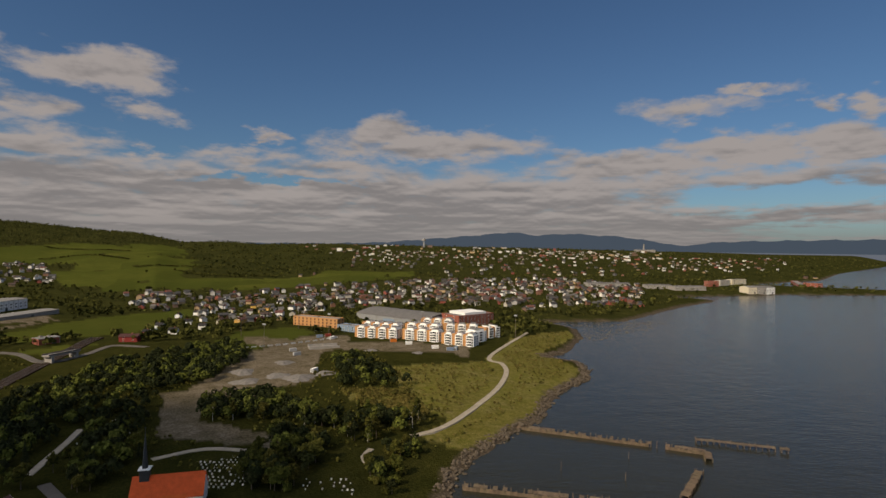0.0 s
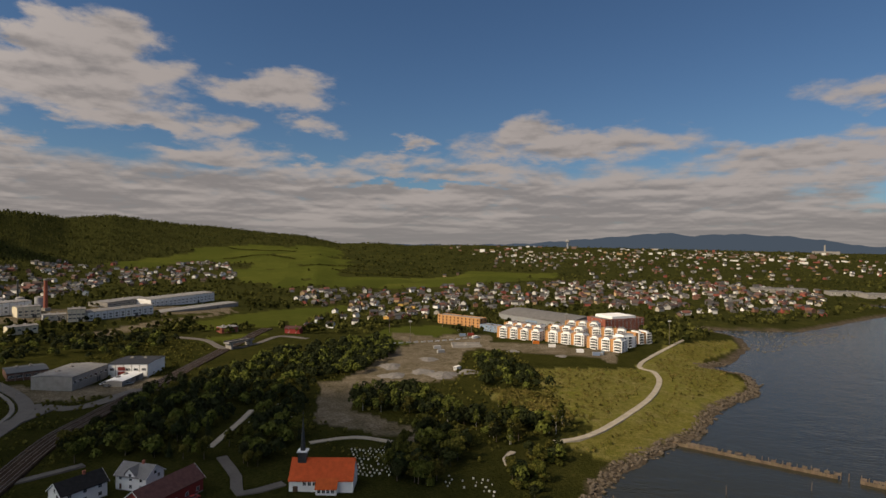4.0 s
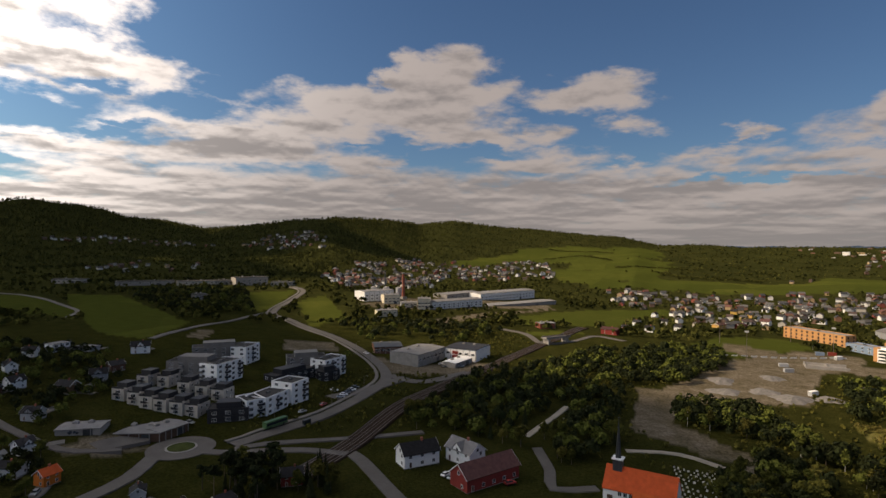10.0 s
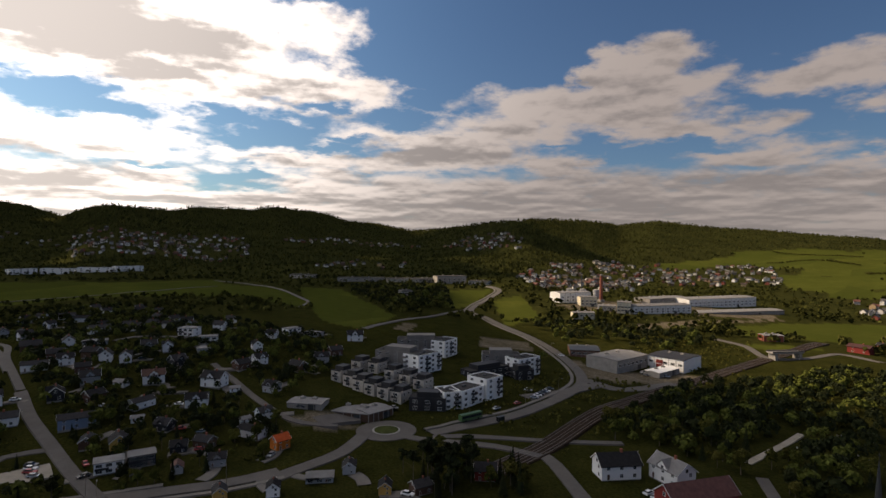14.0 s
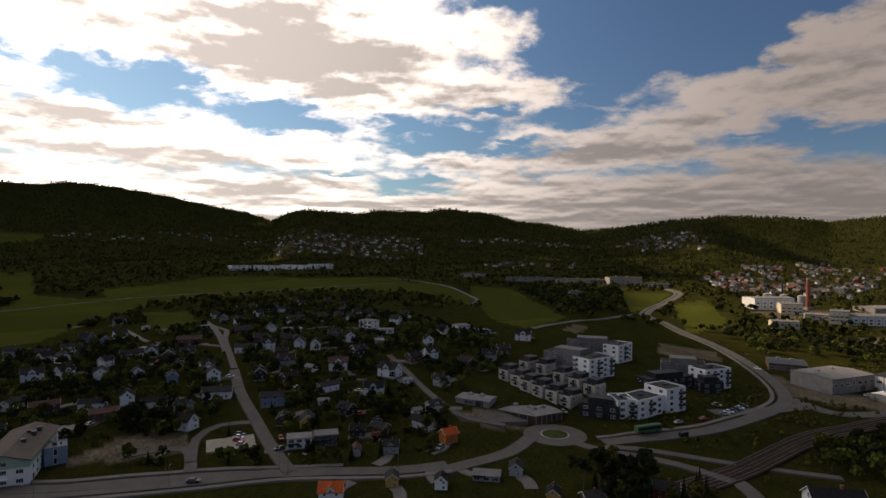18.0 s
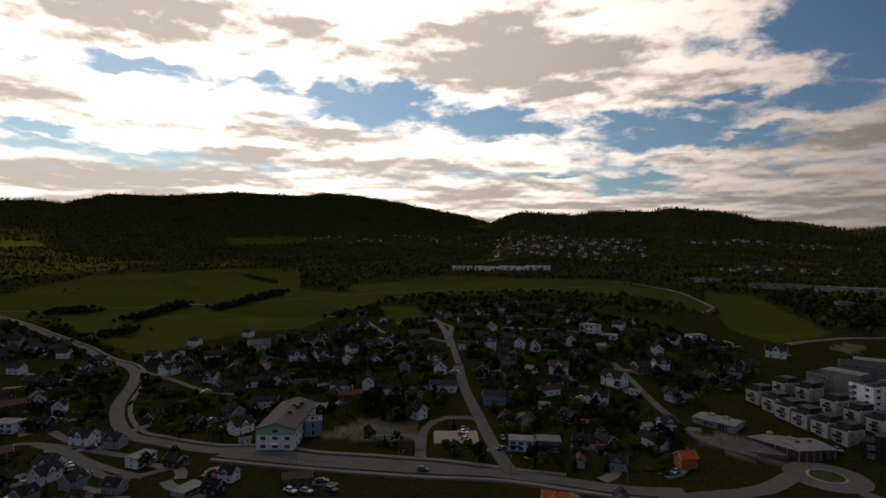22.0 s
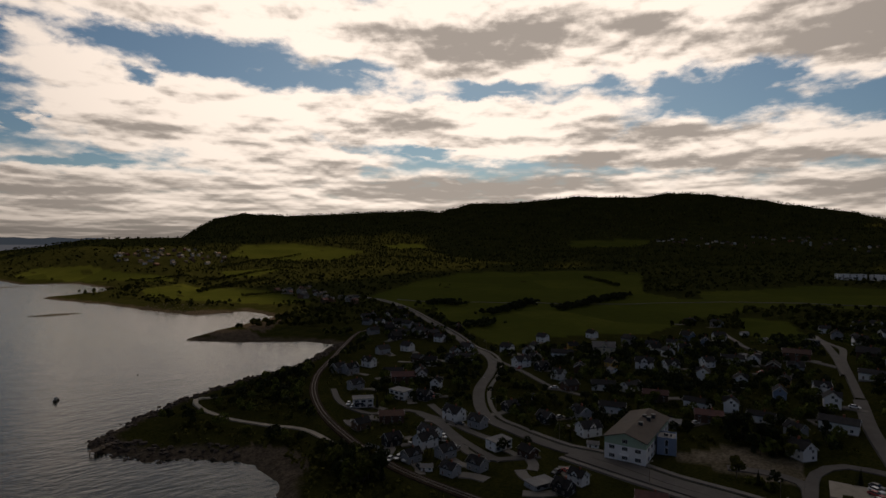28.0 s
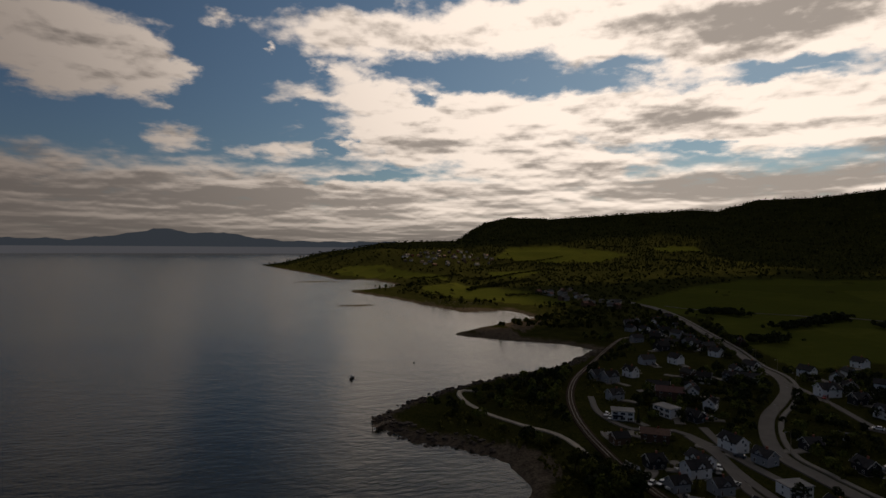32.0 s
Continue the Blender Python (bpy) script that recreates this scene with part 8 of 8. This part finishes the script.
def heap(x, y, r, h, mat, label):
    s, n, m = Shape(), 22, 6
    for k in range(m + 1):
        t = k / m
        for i in range(n):
            a = 2 * math.pi * i / n
            w = 1 + 0.16 * math.sin(3 * a + x) + 0.1 * math.sin(8 * a + y)
            s.v.append((r * w * t * math.cos(a), r * w * t * math.sin(a), h * (1 - t * t) ** 1.4 * (1 + 0.25 * math.sin(5 * a + k) * t) - 0.5 * t))
    for k in range(m):
        for i in range(n):
            s.f.append((k * n + i, k * n + (i + 1) % n, (k + 1) * n + (i + 1) % n, (k + 1) * n + i))
            s.m.append(0)
    tagged(s.put("gravel_heap", mat, at=pose(x, y, height(x, y))), label, "heap", "heaps on the building site")


M["dark_gravel"] = material("grey_crushed_stone", (0.15, 0.14, 0.13), 0.95, vary=0.3, size=2)
for x, y, r, h in [(-95, 372, 12, 2.4), (-112, 380, 10, 1.9), (-80, 385, 9, 1.8), (-128, 365, 11, 1.8), (-120, 420, 9, 1.5), (-60, 470, 7, 1.3), (-20, 462, 6, 1.2), (-140, 390, 10, 1.8), (-70, 430, 7, 1.4)]:
    heap(x, y, r, h, M["dark_gravel"], "heap of loose gravel on the building site")
slab = thing("foundation_slab", "new concrete foundation with low walls on the site", "foundation")
slab.matrix_basis = pose(-104, 488, height(-104, 488), 0, 0, 20)
Shape().box(-13, 13, -7, 7, -0.5, 0.5).put("slab", M["concrete"], parent=slab)
for x0, x1, y0, y1 in ((-13, 13, -7, -6.6), (-13, 13, 6.6, 7), (-13, -12.6, -6.6, 6.6), (0, 0.4, -6.6, 6.6)):
    Shape().box(x0, x1, y0, y1, 0.5, 2.4).put("wall", M["concrete"], parent=slab)


def goal(x, y, turn):
    ob = thing("football_goal", "white football goal on the grass pitch", "goal", "goals of the pitch")
    ob.matrix_basis = pose(x, y, height(x, y), 0, 0, turn)
    for sx in (-3.66, 3.66):
        Shape().tube(sx, 0, -0.3, 2.44, 0.08, 0.08, 6).put("post", M["frame"], parent=ob)
    Shape().box(-3.74, 3.74, -0.08, 0.08, 2.4, 2.55).put("crossbar", M["frame"], parent=ob)


goal(-180, 490, 35)
goal(-125, 560, 35)
for i in range(14):
    a = i / 13
    x, y = -186 + 70 * a, 478 + 66 * a
    tagged(Shape().run([(-0.06, -0.2), (0.06, -0.2), (0.06, 1.0), (-0.06, 1.0)], -2.4, 2.4).put("advert_board", M["frame"], at=pose(x + 14, y - 12, height(x + 14, y - 12), 0, 0, 43)), "white hoarding along the pitch", "board", "hoardings of the pitch")
for x, y in ((-190, 525), (-150, 580), (-110, 540), (-150, 468), (72, 545), (-20, 560)):
    ob = thing("floodlight_mast", "tall thin floodlight mast near the pitch", "mast", "floodlight masts")
    ob.matrix_basis = pose(x, y, height(x, y))
    Shape().tube(0, 0, -1, 22, 0.25, 0.12, 8).put("pole", M["steel"], parent=ob)
    Shape().box(-1.4, 1.4, -0.15, 0.15, 21, 22.4).put("lamp_rack", M["grey"], parent=ob)

HEDGES = [[(-1050, 1450), (-950, 1520), (-850, 1500)], [(-720, 1300), (-640, 1350), (-560, 1330)],
          [(-480, -1050), (-400, -1000), (-330, -930)], [(-620, -1250), (-500, -1200), (-380, -1120)], [(-760, -1500), (-640, -1480), (-520, -1420)], [(-420, -820), (-380, -790), (-330, -780)], [(-300, -880), (-340, -950), (-420, -1020)],
          [(-1250, 1750), (-1100, 1800), (-1000, 1780)], [(-600, 1250), (-480, 1230), (-380, 1260)], [(-260, -1180), (-330, -1150), (-420, -1180)], [(-900, -600), (-830, -520), (-800, -470)]]
for i, line in enumerate(HEDGES):
    c = spline(line, 4.0)
    p = np.repeat(c, 3, axis=0) + np.random.default_rng(80 + i).normal(size=(len(c) * 3, 2)) * 3.0
    tagged(new("hedge", quick_mesh("hedge", *canopy(p, 90 + i, 26, 0.55), M["wood_far"])), "dark overgrown hedge between the fields", "hedge", "hedges of the fields")

BELTS = [[(-462, -424), (-497, -427), (-567, -448)], [(-376, -374), (-393, -369), (-419, -375)], [(-466, -529), (-498, -541), (-490, -498)], [(-550, -389), (-590, -393), (-640, -388), (-689, -394)]]
for i, line in enumerate(BELTS):
    c = spline(line, 4.0)
    p = np.repeat(c, 6, axis=0) + np.random.default_rng(120 + i).normal(size=(len(c) * 6, 2)) * 6.0
    tagged(new("tree_belt", quick_mesh("tree_belt", *canopy(p, 130 + i, 40, 0.7), M["leaf_dark"])), "dark belt of trees standing in the fields", "trees", "tree belts of the fields")

# far landmarks towards the town
ob = thing("radio_tower", "slim white tower at the far shore", "tower")
ob.matrix_basis = pose(1300, 3600, height(1300, 3600))
Shape().tube(0, 0, -5, 52, 5, 4, 12).put("shaft", M["concrete"], parent=ob)
Shape().box(-60, 70, -14, 14, -10, 16).put("base_hall", M["concrete"], parent=ob)
ob = thing("radio_tower", "slim grey mast over the far town", "tower")
ob.matrix_basis = pose(-120, 3500, height(-120, 3500))
Shape().tube(0, 0, -5, 60, 6, 4, 10).put("shaft", M["grey"], parent=ob)
Shape().tube(0, 0, 42, 50, 14, 12, 12).put("cabin", M["concrete"], parent=ob)
s = Shape()
gen = np.random.default_rng(77)
for i in range(90):
    b = radians(gen.uniform(-22, 14))
    r = gen.uniform(2300, 3800)
    x, y = HUB[0] - r * math.sin(b), HUB[1] + r * math.cos(b)
    z = height(x, y)
    if z > 4:
        w, d, h = gen.uniform(8, 28), gen.uniform(8, 13), gen.uniform(4, 9) * (1 if gen.random() < 0.8 else 1.8)
        s.box(x - w / 2, x + w / 2, y - d / 2, y + d / 2, z - 4, z + h)
tagged(s.put("town_blocks", M["town_walls"]), "distant pale blocks of the town", "buildings", kind="stuff")

# the bridge where the road passes the railway
ob = thing("road_bridge", "low concrete bridge over the railway", "bridge")
ob.matrix_basis = pose(-284, 415, height(-284, 415), 0, 0, 75)
Shape().box(-13, 13, -3.5, 3.5, 4.6, 5.4).put("deck", M["concrete"], parent=ob)
for sg in (-1, 1):
    Shape().box(-1, 1, -3.5, 3.5, -2, 4.6).put("abutment", M["concrete"], parent=ob, at=pose(sg * 10, 0, 0))
    Shape().box(-13, 13, -0.1, 0.1, 5.4, 6.4).put("railing", M["steel"], parent=ob, at=pose(0, sg * 3.35, 0))
